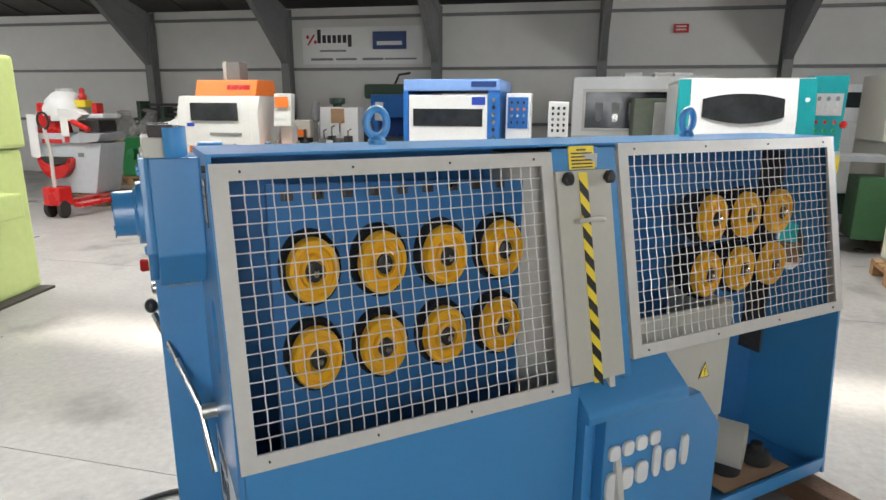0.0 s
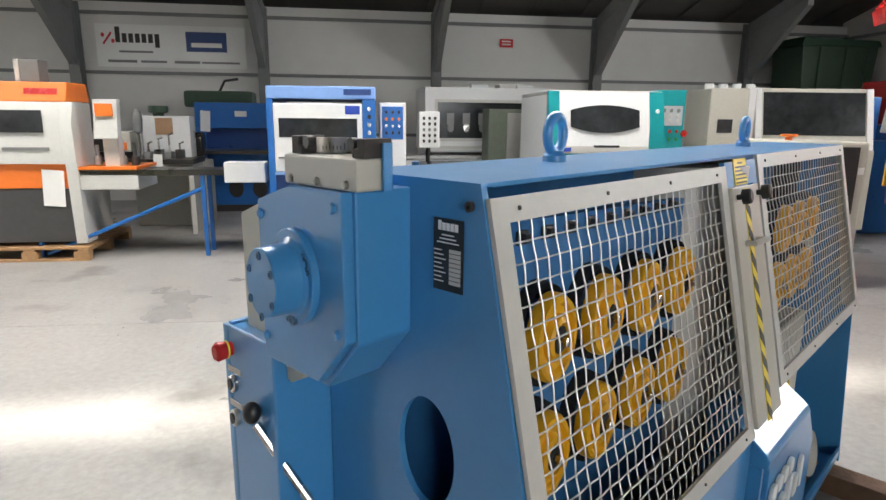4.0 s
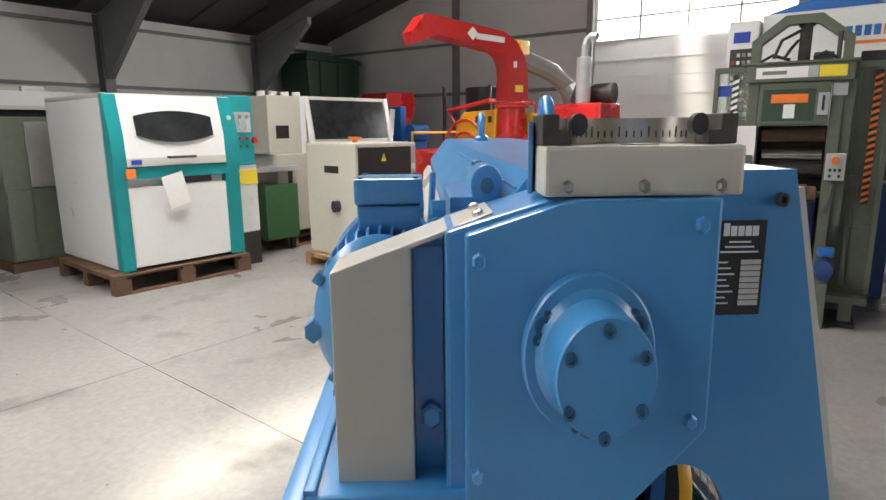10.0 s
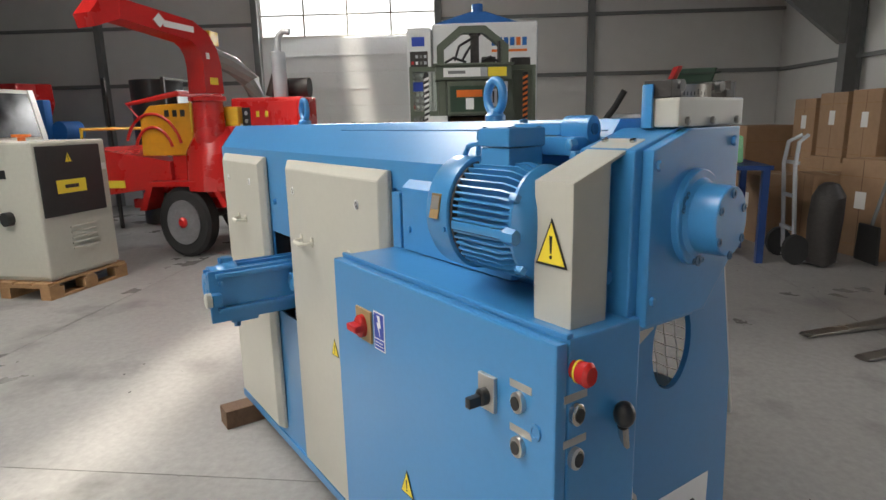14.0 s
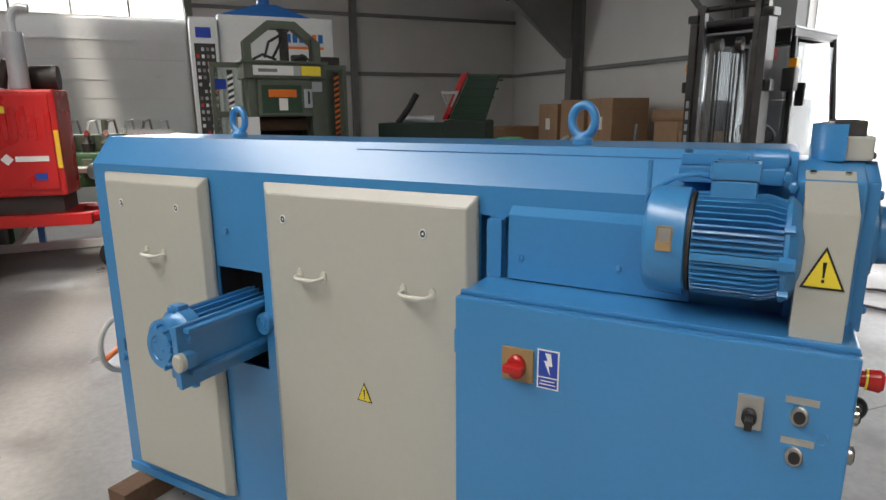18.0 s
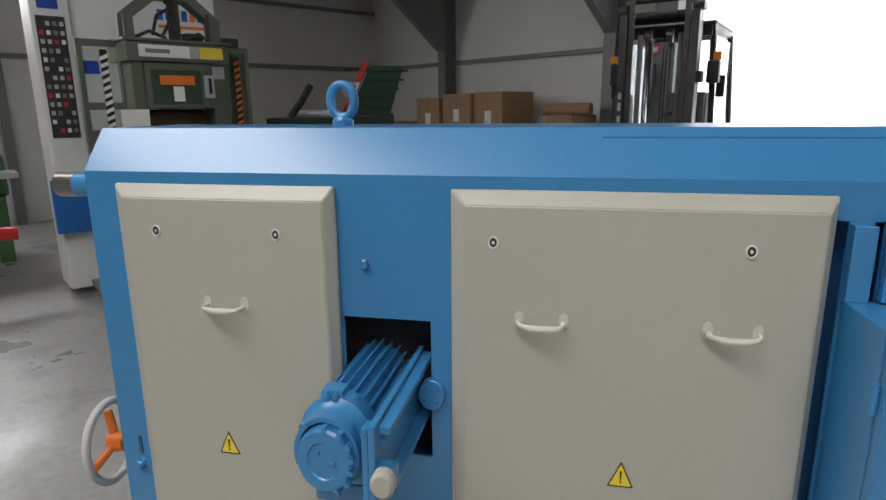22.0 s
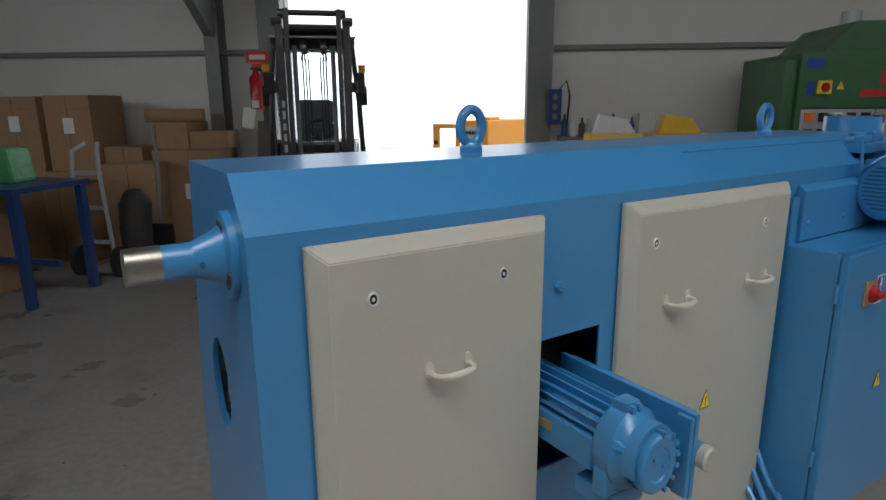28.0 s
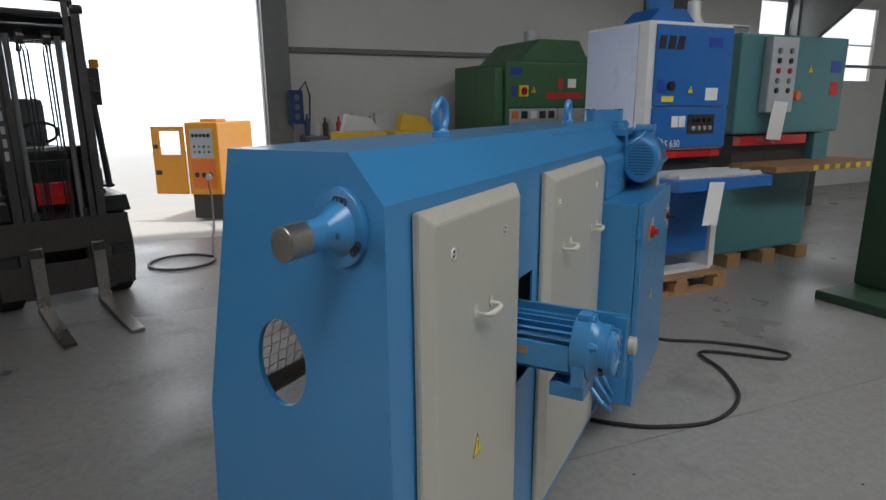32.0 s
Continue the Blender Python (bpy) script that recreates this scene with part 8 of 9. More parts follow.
    part("control_face", box(new_bm(), -0.77, -0.59, -0.056, -0.051, 1.2, 2.05), IRON, c)
    for i in range(4):
        for j in range(13):
            if (i * 7 + j * 5) % 6 == 0:
                continue
            part("button", box(new_bm(), -0.757 + 0.043 * i, -0.732 + 0.043 * i, -0.062, -0.0565, 1.24 + 0.062 * j, 1.27 + 0.062 * j), (GALV, STEELG, GALV, PAPER, STEELG, SIGNRED, GALV)[(i * 5 + j * 3) % 7], c)
    part("trade_sticker", box(new_bm(), -0.75, -0.62, -0.054, -0.051, 2.10, 2.19), SIGNBLUE, c)
    part("pendant_box", box(new_bm(), -0.84, -0.6, -0.12, -0.057, 0.5, 0.9, 0.01), MIDBLUE, c)
    # long green machine by the east door
    t = thing("tenoner", "long green multi-spindle machine with a white nameboard", "woodworking machine", hall(7.0, 1.7, 0, -90))
    part("bed", box(new_bm(), -1.5, 0.55, 0, 0.6, 0.62, 1.0, 0.03), GREEN, t)
    part("rear_rail", box(new_bm(), -1.5, 0.55, 0.35, 0.55, 1.001, 1.2, 0.02), OLIVE, t)
    rnd = random.Random(3)
    for k in range(10):
        x = -1.4 + 0.19 * k
        hdp = part("spindle_head", lathe(new_bm(), (x, 0.2, 1.001), [(0, 0.06), (0.10, 0.07), (0.14, 0.04), (0.20 + 0.16 * (k == 6), 0.03)], "z", 12), (OLIVE, GREEN, IRON)[k % 3], t)
        part("cap", cyl(new_bm(), (x + 0.02, 0.1, 1.22 + 0.03 * rnd.random()), 0.03, 0.1, "y", 12), STEEL, hdp)
        part("hose", tube(new_bm(), [(x, 0.22, 1.18), (x + 0.03, 0.3, 1.34), (x + 0.09, 0.38, 1.36), (x + 0.11, 0.42, 1.2)], 0.014, 6), GALV if k % 2 else STEELG, hdp)
        part("slide", box(new_bm(), x - 0.05, x + 0.05, -0.08, -0.001, 0.72, 0.94, 0.01), (IRON, OLIVE)[k % 2], t)
    part("nameboard", box(new_bm(), -0.02, 0.46, -0.03, -0.001, 1.06, 1.25), PAPER, t)
    for k in range(6):
        part("bar", box(new_bm(), 0.08 + 0.055 * k, 0.115 + 0.055 * k, -0.033, -0.0305, 1.11, 1.20), STEELG, t)
    part("table", box(new_bm(), -1.5, 0.6, -0.45, -0.09, 0.82, 0.87, 0.005), ALU, t)
    part("brace", tube(new_bm(), [(-1.2, -0.4, 0.05), (-0.5, -0.4, 0.8)], 0.03, 6), WHITE, t)
    part("blue_leg", box(new_bm(), -0.95, -0.89, -0.4, -0.34, 0.0, 0.819), MIDBLUE, t)
    part("red_jack", cyl(new_bm(), (-1.15, -0.5, 0.5), 0.035, 0.35, "z", 12), RED, t)
    part("skid", box(new_bm(), -1.4, 0.1, -0.45, -0.37, 0.02, 0.1), WHITE, t)
    for x in (-1.3, -0.2, 0.45):
        part("leg", box(new_bm(), x - 0.06, x + 0.06, -0.05, 0.5, 0.0, 0.619), GREEN, t)


press()


def east_side():
    """Bins and machines by the east wall behind the chipper."""
    t = thing("red_hopper", "red sheet hopper on a blue frame", "hopper", hall(7.9, 6.9))
    part("hopper", prism(new_bm(), [(-0.22, 1.4), (0.25, 1.4), (0.45, 1.75), (0.42, 2.05), (-0.35, 2.02), (-0.38, 1.75)], "y", 0, 0.6, 0.02), RED, t)
    part("frame", box(new_bm(), -0.4, 0.5, 0.05, 0.6, 0.0, 1.399, 0.02), MIDBLUE, t)
    t = thing("blue_saw", "blue workshop machine with an upright fence", "woodworking machine", hall(6.9, 6.0))
    part("base", box(new_bm(), -0.6, 0.6, 0, 0.6, 0.0, 1.2, 0.02), MIDBLUE, t)
    part("upright", box(new_bm(), -0.45, -0.3, 0.1, 0.4, 1.201, 1.75, 0.02), MIDBLUE, t)
    part("upright", box(new_bm(), 0.05, 0.2, 0.1, 0.4, 1.201, 1.75, 0.02), MIDBLUE, t)
    part("motor", lathe(new_bm(), (0.35, 0.0, 1.33), [(-0.2, 0.12), (0.2, 0.12)], "x", 18), MIDBLUE, t)
    sheet(t, -0.2, 0.05, 1.7, 0.12, 0.4)
    t = thing("mesh_cage", "dark steel cage crate with black drums", "crate", hall(7.4, 4.4))
    for x in (-0.5, 0.5):
        for y in (0, 0.8):
            part("post", box(new_bm(), x - 0.02, x + 0.02, y - 0.02, y + 0.02, 0, 2.0), IRON, t)
    for z in (0.6, 1.3, 1.97):
        part("bar", box(new_bm(), -0.5, 0.5, -0.02, 0.02, z, z + 0.03), IRON, t)
    part("drum", cyl(new_bm(), (0.1, 0.4, 1.0), 0.35, 2.0, "z", 20), BLACK, t)
    part("panel", box(new_bm(), -0.2, 0.2, -0.03, -0.021, 1.4, 1.85), GALV, t)
    t = thing("stacked_container", "dark green lidded container stacked by the corner", "container", hall(8.5, 9.0))
    part("lower_tub", prism(new_bm(), [(-0.75, 0.0), (0.55, 0.0), (0.62, 1.84), (-0.82, 1.84)], "y", 0, 0.8, 0.02), STEELG, t)
    part("body", prism(new_bm(), [(-0.78, 1.86), (0.55, 1.86), (0.62, 2.72), (-0.85, 2.72)], "y", 0, 0.8, 0.02), DGREEN, t)
    part("lid", prism(new_bm(), [(-0.90, 2.721), (0.66, 2.721), (0.6, 2.82), (-0.85, 2.86)], "y", -0.03, 0.83, 0.01), BGREENB, t)
    for x in (-0.5, 0.0, 0.4):
        part("rib", box(new_bm(), x - 0.03, x + 0.03, -0.03, -0.001, 1.9, 2.7, 0.006), DGREEN, t)
    t = thing("edge_bander", "long white edge banding machine with a dark window", "woodworking machine", hall(4.6, 7.9))
    part("body", box(new_bm(), -1.1, 1.0, 0, 0.8, 0.3, 1.25, 0.02), WHITE, t)
    part("hood", box(new_bm(), -0.6, 0.6, 0.05, 0.75, 1.251, 1.75, 0.03), WHITE, t)
    part("window", box(new_bm(), -0.4, 0.45, 0.044, 0.049, 1.45, 1.65), DARKWIN, t)
    part("base", box(new_bm(), -1.0, 0.9, 0.1, 0.7, 0.0, 0.299), DGREEN, t)
    t = thing("spiral_duct", "grey flexible exhaust hose hanging behind the chipper", "hose", hall(6.6, 3.4))
    part("hose", tube(new_bm(), [(0.0, 0.5, 2.3), (0.1, 0.3, 2.25), (0.2, 0.0, 2.1), (0.25, -0.2, 1.9), (0.27, -0.3, 1.6), (0.3, -0.3, 0.0)], 0.12, 10), STEELG, t)


east_side()


def forklift():
    """The counterbalance truck: mast and forks in front, glazed cab behind."""
    t = thing("forklift", "black and grey forklift truck standing in the open gate", "forklift", hall(2.62, -2.60, 0, 197) @ Matrix.Diagonal((0.91, 1.0, 1.04, 1.0)))
    # local: front faces -y (towards the machine)
    part("chassis", box(new_bm(), -0.40, 0.40, 0.25, 1.95, 0.22, 0.80, 0.03), IRON, t)
    fp = part("front_plate", box(new_bm(), -0.36, 0.36, 0.16, 0.249, 0.14, 0.62, 0.02), BLACK, t)
    part("red_panel", box(new_bm(), -0.13, 0.13, 0.14, 0.159, 0.72, 0.88, 0.01), RED, t)
    part("number_bar", box(new_bm(), -0.1, 0.1, 0.152, 0.159, 0.5, 0.55), GALV, fp)
    part("dash_front", box(new_bm(), -0.34, 0.34, 0.2, 0.3, 0.80, 1.12, 0.03), BLACK, t)
    for s in (-1, 1):
        m = part("mast_rail", box(new_bm(), s * 0.285 - 0.032, s * 0.285 + 0.032, 0.0, 0.015, 0.10, 1.99, 0.003), MAST, t)
        part("web", box(new_bm(), s * 0.308 - 0.008, s * 0.308 + 0.008, 0.0151, 0.125, 0.10, 1.99), BLACK, m)
        part("rear_flange", box(new_bm(), s * 0.285 - 0.032, s * 0.285 + 0.032, 0.1251, 0.14, 0.10, 1.99), BLACK, m)
        r = part("inner_rail", box(new_bm(), s * 0.222 - 0.022, s * 0.222 + 0.022, 0.01, 0.024, 0.12, 2.11, 0.003), MAST, t)
        part("web", box(new_bm(), s * 0.236 - 0.007, s * 0.236 + 0.007, 0.0241, 0.115, 0.12, 2.11), BLACK, r)
        part("mast_head", box(new_bm(), s * 0.30 - 0.045, s * 0.30 + 0.045, 0.0, 0.13, 1.991, 2.05, 0.015), BLACK, m)
        part("guide_roller", cyl(new_bm(), (s * 0.262, 0.07, 2.075), 0.032, 0.05, "x", 18), DSTEEL, r)
        part("stay", box(new_bm(), s * 0.335 - 0.03, s * 0.335 + 0.03, 0.02, 0.1, 1.50, 1.58, 0.008), BLACK, m)
        part("lift_cylinder", cyl(new_bm(), (s * 0.165, 0.10, 1.0), 0.022, 1.7, "z", 14), STEELG, t)
        part("chain", box(new_bm(), s * 0.10 - 0.007, s * 0.10 + 0.007, 0.05, 0.062, 0.4, 1.83), IRON, t)
        for d in (0.05, 0.075):
            part("hose", tube(new_bm(), [(s * d, 0.03, 0.5), (s * d, 0.03, 1.74), (s * (d + 0.02), 0.05, 1.84), (s * (d + 0.035), 0.09, 1.74)], 0.0065, 6), BLACK, t)
        part("hose_sheave", cyl(new_bm(), (s * 0.085, 0.06, 1.83), 0.04, 0.05, "x", 18), DSTEEL, t)
        f = part("fork", prism(new_bm(), [(-0.012, 0.46), (-0.045, 0.46), (-0.05, 0.05), (-0.86, 0.022), (-0.89, 0.010), (-0.012, 0.008)], "x", s * 0.215 - 0.045, s * 0.215 + 0.045, 0.003), KNURL, t, "worn steel fork")
        part("fork_hook", box(new_bm(), s * 0.215 - 0.04, s * 0.215 + 0.04, -0.075, -0.046, 0.40, 0.455, 0.004), IRON, f)
        w = part("front_wheel", lathe(new_bm(), (s * 0.40, 0.28, 0.346), [(-0.1, 0.16), (-0.1, 0.27), (-0.07, 0.3), (0.07, 0.3), (0.1, 0.27), (0.1, 0.16)], "x", 32), RUBBER, t)
        part("rim", lathe(new_bm(), (s * 0.40, 0.28, 0.346), [(s * 0.06, 0.04), (s * 0.08, 0.06), (s * 0.07, 0.12), (s * 0.102, 0.158)] if s > 0 else [(s * 0.102, 0.158), (s * 0.07, 0.12), (s * 0.08, 0.06), (s * 0.06, 0.04)], "x", 24), GALV, w)
        part("rear_wheel", lathe(new_bm(), (s * 0.36, 1.65, 0.277), [(-0.08, 0.12), (-0.08, 0.22), (-0.05, 0.24), (0.05, 0.24), (0.08, 0.22), (0.08, 0.12)], "x", 24), RUBBER, t)
        part("mudguard", prism(new_bm(), [(0.0, 0.66), (0.08, 0.76), (0.6, 0.76), (0.66, 0.66), (0.62, 0.66), (0.56, 0.73), (0.1, 0.73), (0.03, 0.65)], "x", s * 0.33, s * 0.50), BLACK, t)
        part("step", box(new_bm(), s * 0.42 - 0.06, s * 0.42 + 0.06, 0.3, 0.62, 0.80, 0.82, 0.005), IRON, t)
        p = part("cab_pillar", tube(new_bm(), [(s * 0.43, 0.26, 0.80), (s * 0.40, 0.30, 1.4), (s * 0.355, 0.38, 1.88)], 0.026, 8), BLACK, t)
        part("rear_pillar", tube(new_bm(), [(s * 0.41, 1.35, 0.9), (s * 0.37, 1.12, 1.90)], 0.03, 8), BLACK, t)
        part("side_glass", prism(new_bm(), [(0.36, 0.95), (1.28, 0.98), (1.10, 1.84), (0.40, 1.84)], "x", s * 0.385 - 0.003, s * 0.385 + 0.003), CABGLASS, t)
        part("door_sill", prism(new_bm(), [(0.33, 0.80), (1.36, 0.80), (1.30, 0.95), (0.34, 0.94)], "x", s * 0.39 - 0.012, s * 0.39 + 0.012), BLACK, t)
        la = part("work_lamp", box(new_bm(), s * 0.405 - 0.05, s * 0.405 + 0.05, 0.22, 0.31, 1.50, 1.66, 0.015), BLACK, t)
        part("indicator", box(new_bm(), s * 0.43 - 0.03, s * 0.43 + 0.03, 0.22, 0.29, 1.661, 1.72, 0.006), BEACON, la)
        part("mirror", box(new_bm(), s * 0.45 - 0.035, s * 0.45 + 0.035, 0.36, 0.38, 1.40, 1.56, 0.008), BLACK, p)
    for z, h in ((0.16, 0.06), (0.98, 0.05), (1.93, 0.05)):
        part("mast_crossbar", box(new_bm(), -0.276, 0.276, 0.142, 0.18, z, z + h, 0.004), BLACK, t)
    part("top_tie", cyl(new_bm(), (0, 0.07, 2.085), 0.018, 0.50, "x", 12), BLACK, t)
    part("top_tie", box(new_bm(), -0.2, 0.2, 0.03, 0.11, 1.96, 2.0, 0.006), BLACK, t)
    ca = part("fork_carriage", box(new_bm(), -0.47, 0.47, -0.011, -0.001, 0.12, 0.34, 0.003), IRON, t)
    part("upper_bar", box(new_bm(), -0.47, 0.47, -0.011, -0.001, 0.42, 0.64, 0.003), IRON, ca)
    part("carriage_post", box(new_bm(), -0.18, -0.15, -0.006, 0.01, 0.28, 0.70), IRON, ca)
    part("carriage_post", box(new_bm(), 0.15, 0.18, -0.006, 0.01, 0.28, 0.70), IRON, ca)
    rf = part("roof", ring_plate(new_bm(), [(-0.38, 0.33), (0.38, 0.33), (0.38, 1.18), (-0.38, 1.18)], [(-0.31, 0.42), (0.31, 0.42), (0.31, 1.08), (-0.31, 1.08)], "z", 1.88, 1.93), BLACK, t)
    part("roof_skin", box(new_bm(), -0.39, 0.39, 0.31, 1.20, 1.931, 1.945, 0.004), GALV, rf)
    part("front_visor", box(new_bm(), -0.36, 0.36, 0.305, 0.328, 1.84, 1.925, 0.006), BLACK, rf)
    part("beacon", lathe(new_bm(), (-0.24, 0.95, 1.946), [(0, 0.045), (0.03, 0.045), (0.04, 0.036), (0.12, 0.034), (0.14, 0.02)], "z", 16), BEACON, rf)
    part("windscreen", box(new_bm(), -0.34, 0.34, 0.325, 0.331, 1.13, 1.83), CABGLASS, t)
    part("seat", box(new_bm(), -0.22, 0.22, 0.85, 1.3, 0.82, 1.0, 0.04), BLACK, t)
    part("seat_back", box(new_bm(), -0.2, 0.2, 1.22, 1.34, 0.95, 1.46, 0.05), mat("grey_seat_cloth", (0.16, 0.16, 0.17), 0.8), t)
    part("engine_hood", box(new_bm(), -0.36, 0.36, 1.32, 1.9, 0.801, 1.06, 0.04), IRON, t)
    part("counterweight", box(new_bm(), -0.42, 0.42, 1.62, 2.12, 0.25, 1.0, 0.06), IRON, t)
    part("steering_wheel", tube(new_bm(), arc((0, 0, 0), 0.14, 0, 350, 20, "xy"), 0.013, 8, closed=True), BLACK, t, m=Matrix.Translation((0.03, 0.62, 1.2)) @ Matrix.Rotation(radians(-35), 4, "X"))
    part("steering_column", tube(new_bm(), [(0.03, 0.40, 1.0), (0.03, 0.60, 1.19)], 0.03, 8), BLACK, t)
    for k, h in enumerate((0.06, 0.055, 0.05, 0.06, 0.05)):
        part("bar", box(new_bm(), -0.298, -0.272, -0.003, -0.0005, 1.05 + 0.085 * k, 1.05 + 0.085 * k + h), GALV, t)


forklift()


def gate_side():
    t = thing("generator", "orange enclosed generator with an open side door outside the gate", "generator", hall(1.47, -6.05, 0, 150))
    part("canopy", box(new_bm(), -0.22, 0.22, 0, 1.1, 0.32, 1.25, 0.02), GENO, t)
    part("skid", box(new_bm(), -0.2, 0.2, 0.03, 1.05, 0.0, 0.319, 0.01), IRON, t)
    p = part("control_panel", box(new_bm(), -0.15, 0.15, -0.012, -0.001, 0.8, 1.17), GALV, t)
    buttons(p, -0.13, 0.13, 1.03, 1.14, -0.012, 5, 1, (BLACK,), 0.022)
    buttons(p, -0.13, 0.13, 0.84, 0.98, -0.012, 4, 2, (STEELG, BLACK), 0.014)
    sb = part("socket_bay", box(new_bm(), -0.16, 0.16, -0.008, -0.001, 0.4, 0.78), ORANGE, t)
    buttons(sb, -0.14, 0.14, 0.48, 0.68, -0.008, 3, 1, (IRON,), 0.03)
    d = part("door", ring_plate(new_bm(), [(-0.66, 0.33), (-0.225, 0.33), (-0.225, 1.2), (-0.66, 1.2)], [(-0.56, 0.84), (-0.28, 0.84), (-0.28, 1.14), (-0.56, 1.14)], "y", -0.03, 0.0), GENO, t)
    part("latch", box(new_bm(), -0.64, -0.58, -0.036, -0.031, 0.92, 0.97), IRON, d)
    part("latch", box(new_bm(), -0.64, -0.56, -0.036, -0.031, 0.58, 0.64), IRON, d)
    part("roof_fitting", box(new_bm(), -0.1, 0.12, 0.2, 0.5, 1.251, 1.29, 0.01), GENO, t)
    part("plug", cyl(new_bm(), (0.08, -0.04, 0.56), 0.035, 0.07, "y", 12), GALV, t)
    bm = new_bm()
    tube(bm, [(1.44, -5.98, 0.53), (1.42, -5.9, 0.3), (1.43, -5.8, 0.05), (1.45, -5.4, 0.014), (1.53, -4.6, 0.014)] + arc((1.86, -3.66, 0.014), 0.29, 200, 540, 26, "xy"), 0.012, 8)
    solid("extension_lead", bm, LEAD, "grey extension lead looped on the floor by the gate", "cable", HALL)
    t = thing("wall_socket_box", "navy wall socket box with outlets beside the gate", "socket box", hall(0.56, V0 + 0.165, 1.25, 180))
    part("box", box(new_bm(), -0.07, 0.07, -0.1, 0.0, 0.0, 0.36, 0.008), NAVY, t)
    for z in (0.08, 0.18, 0.28):
        part("outlet", cyl(new_bm(), (0, -0.105, z), 0.03, 0.02, "y", 12), STEELG, t)
    part("flex", tube(new_bm(), [(0.05, -0.03, 0.36), (0.12, -0.02, 0.45), (0.16, -0.02, 0.3), (0.1, -0.04, -0.6)], 0.01, 6), BLACK, t)
    # shelf with bottles
    t = thing("wall_shelf", "grey steel shelf crowded with bottles by the wall", "shelf", hall(-0.15, V0 + 0.012, 0, 180))
    part("board", box(new_bm(), -0.65, 0.7, -0.38, 0.0, 1.09, 1.12), STEELG, t)
    part("board", box(new_bm(), -0.65, 0.7, -0.38, 0.0, 0.7, 0.73), STEELG, t)
    for x in (-0.63, 0.68):
        part("post", box(new_bm(), x - 0.02, x + 0.02, -0.36, -0.02, 0.0, 1.089), STEELG, t)
    cols = (NAVY, WHITE, IRON, GALV, SIGNRED, MIDBLUE, DGREEN, STEELG)
    for k in range(9):
        h = 0.16 + 0.09 * random.random()
        solid("bottle", lathe(new_bm(), (0, 0, 0), [(0, 0.03), (h * 0.65, 0.032), (h * 0.8, 0.013), (h, 0.012)], "z", 12), cols[k % 8], "plastic bottle of workshop fluid on a steel shelf", "bottle", hall(-0.15, V0 + 0.012, 0, 180) @ pose(-0.6 + 0.085 * k, -0.2 - 0.06 * (k % 3), 1.121), "bottles on the shelf")
    solid("hazard_can", box(new_bm(), -0.08, 0.08, -0.05, 0.05, 0, 0.24, 0.01), WHITE, "white can with a red hazard diamond", "can", hall(-0.15, V0 + 0.012, 0, 180) @ pose(0.25, -0.2, 1.121))
    for k in range(5):
        solid("tin", lathe(new_bm(), (0, 0, 0), [(0, 0.05), (0.12 + 0.03 * (k % 2), 0.05)], "z", 14), cols[(k + 3) % 8], "round tin on the lower shelf", "tin", hall(-0.15, V0 + 0.012, 0, 180) @ pose(-0.5 + 0.22 * k, -0.2, 0.731), "tins on the shelf")
    # yellow machines
    for u, w, c in ((0.05, 0.5, TANK), (-0.55, 0.55, TANK)):
        t = thing("panel_saw_unit", "yellow sheet-metal saw unit with white guards", "saw", hall(u, -3.6, 0, 180))
        part("body", box(new_bm(), -w / 2, w / 2, 0, 0.4, 0.3, 1.18, 0.02), c, t)
        part("base", box(new_bm(), -w / 2 + 0.05, w / 2 - 0.05, 0.05, 0.38, 0.0, 0.299), IRON, t)
        part("guard", prism(new_bm(), [(-0.2, 1.181), (0.2, 1.181), (0.1, 1.32), (-0.15, 1.36)], "y", 0.05, 0.2, 0.01), WHITE if u > -0.3 else c, t)
        part("panel", box(new_bm(), -0.2, 0.1, -0.006, -0.001, 0.95, 1.12), PAPER, t)
    t = thing("dust_extractor", "green sheet-steel sander with a pitched hood and grey panel", "sanding machine", hall(-1.88, -3.05, 0, 180))
    part("body", box(new_bm(), -0.6, 0.6, 0.0, 1.2, 0.05, 1.86, 0.02), GREEN, t)
    part("roof", prism(new_bm(), [(-0.4, 1.861), (0.5, 1.861), (0.35, 2.1), (-0.15, 2.1)], "y", 0.1, 1.0, 0.01), GREEN, t)
    part("duct", cyl(new_bm(), (0.0, 0.5, 2.16), 0.08, 0.12, "z", 16), GALV, t)
    part("side_wing", box(new_bm(), -0.70, -0.601, 0.04, 0.4, 0.05, 1.8, 0.015), GREEN, t)
    pn = part("panel", box(new_bm(), -0.56, 0.02, -0.012, -0.001, 1.14, 1.40, 0.004), GALV, t)
    for k in range(5):
        for z, mt in ((1.30, (ORANGE, BLACK, PAPER, IRON, BLACK)[k]), (1.17, (STEELG, BLACK, BLACK, IRON, DOORG)[k])):
            part("meter", box(new_bm(), -0.53 + 0.11 * k, -0.455 + 0.11 * k, -0.018, -0.0125, z, z + 0.075, 0.003), mt, pn)
    part("panel", box(new_bm(), 0.03, 0.5, -0.012, -0.001, 1.14, 1.40, 0.004), GALV, t)
    part("seam", box(new_bm(), -0.56, 0.56, -0.005, -0.001, 1.405, 1.42), DGREEN, t)
    part("switch", box(new_bm(), -0.46, -0.35, -0.03, -0.001, 1.52, 1.63, 0.005), YEL2, t)
    part("switch_sign", box(new_bm(), -0.53, -0.48, -0.005, -0.001, 1.52, 1.62), SIGNBLUE, t)
    warning(t, pose(-0.27, -0.001, 1.58), 0.07)
    part("switch_knob", cyl(new_bm(), (-0.405, -0.04, 1.575), 0.032, 0.03, "y", 12), REDP, t)
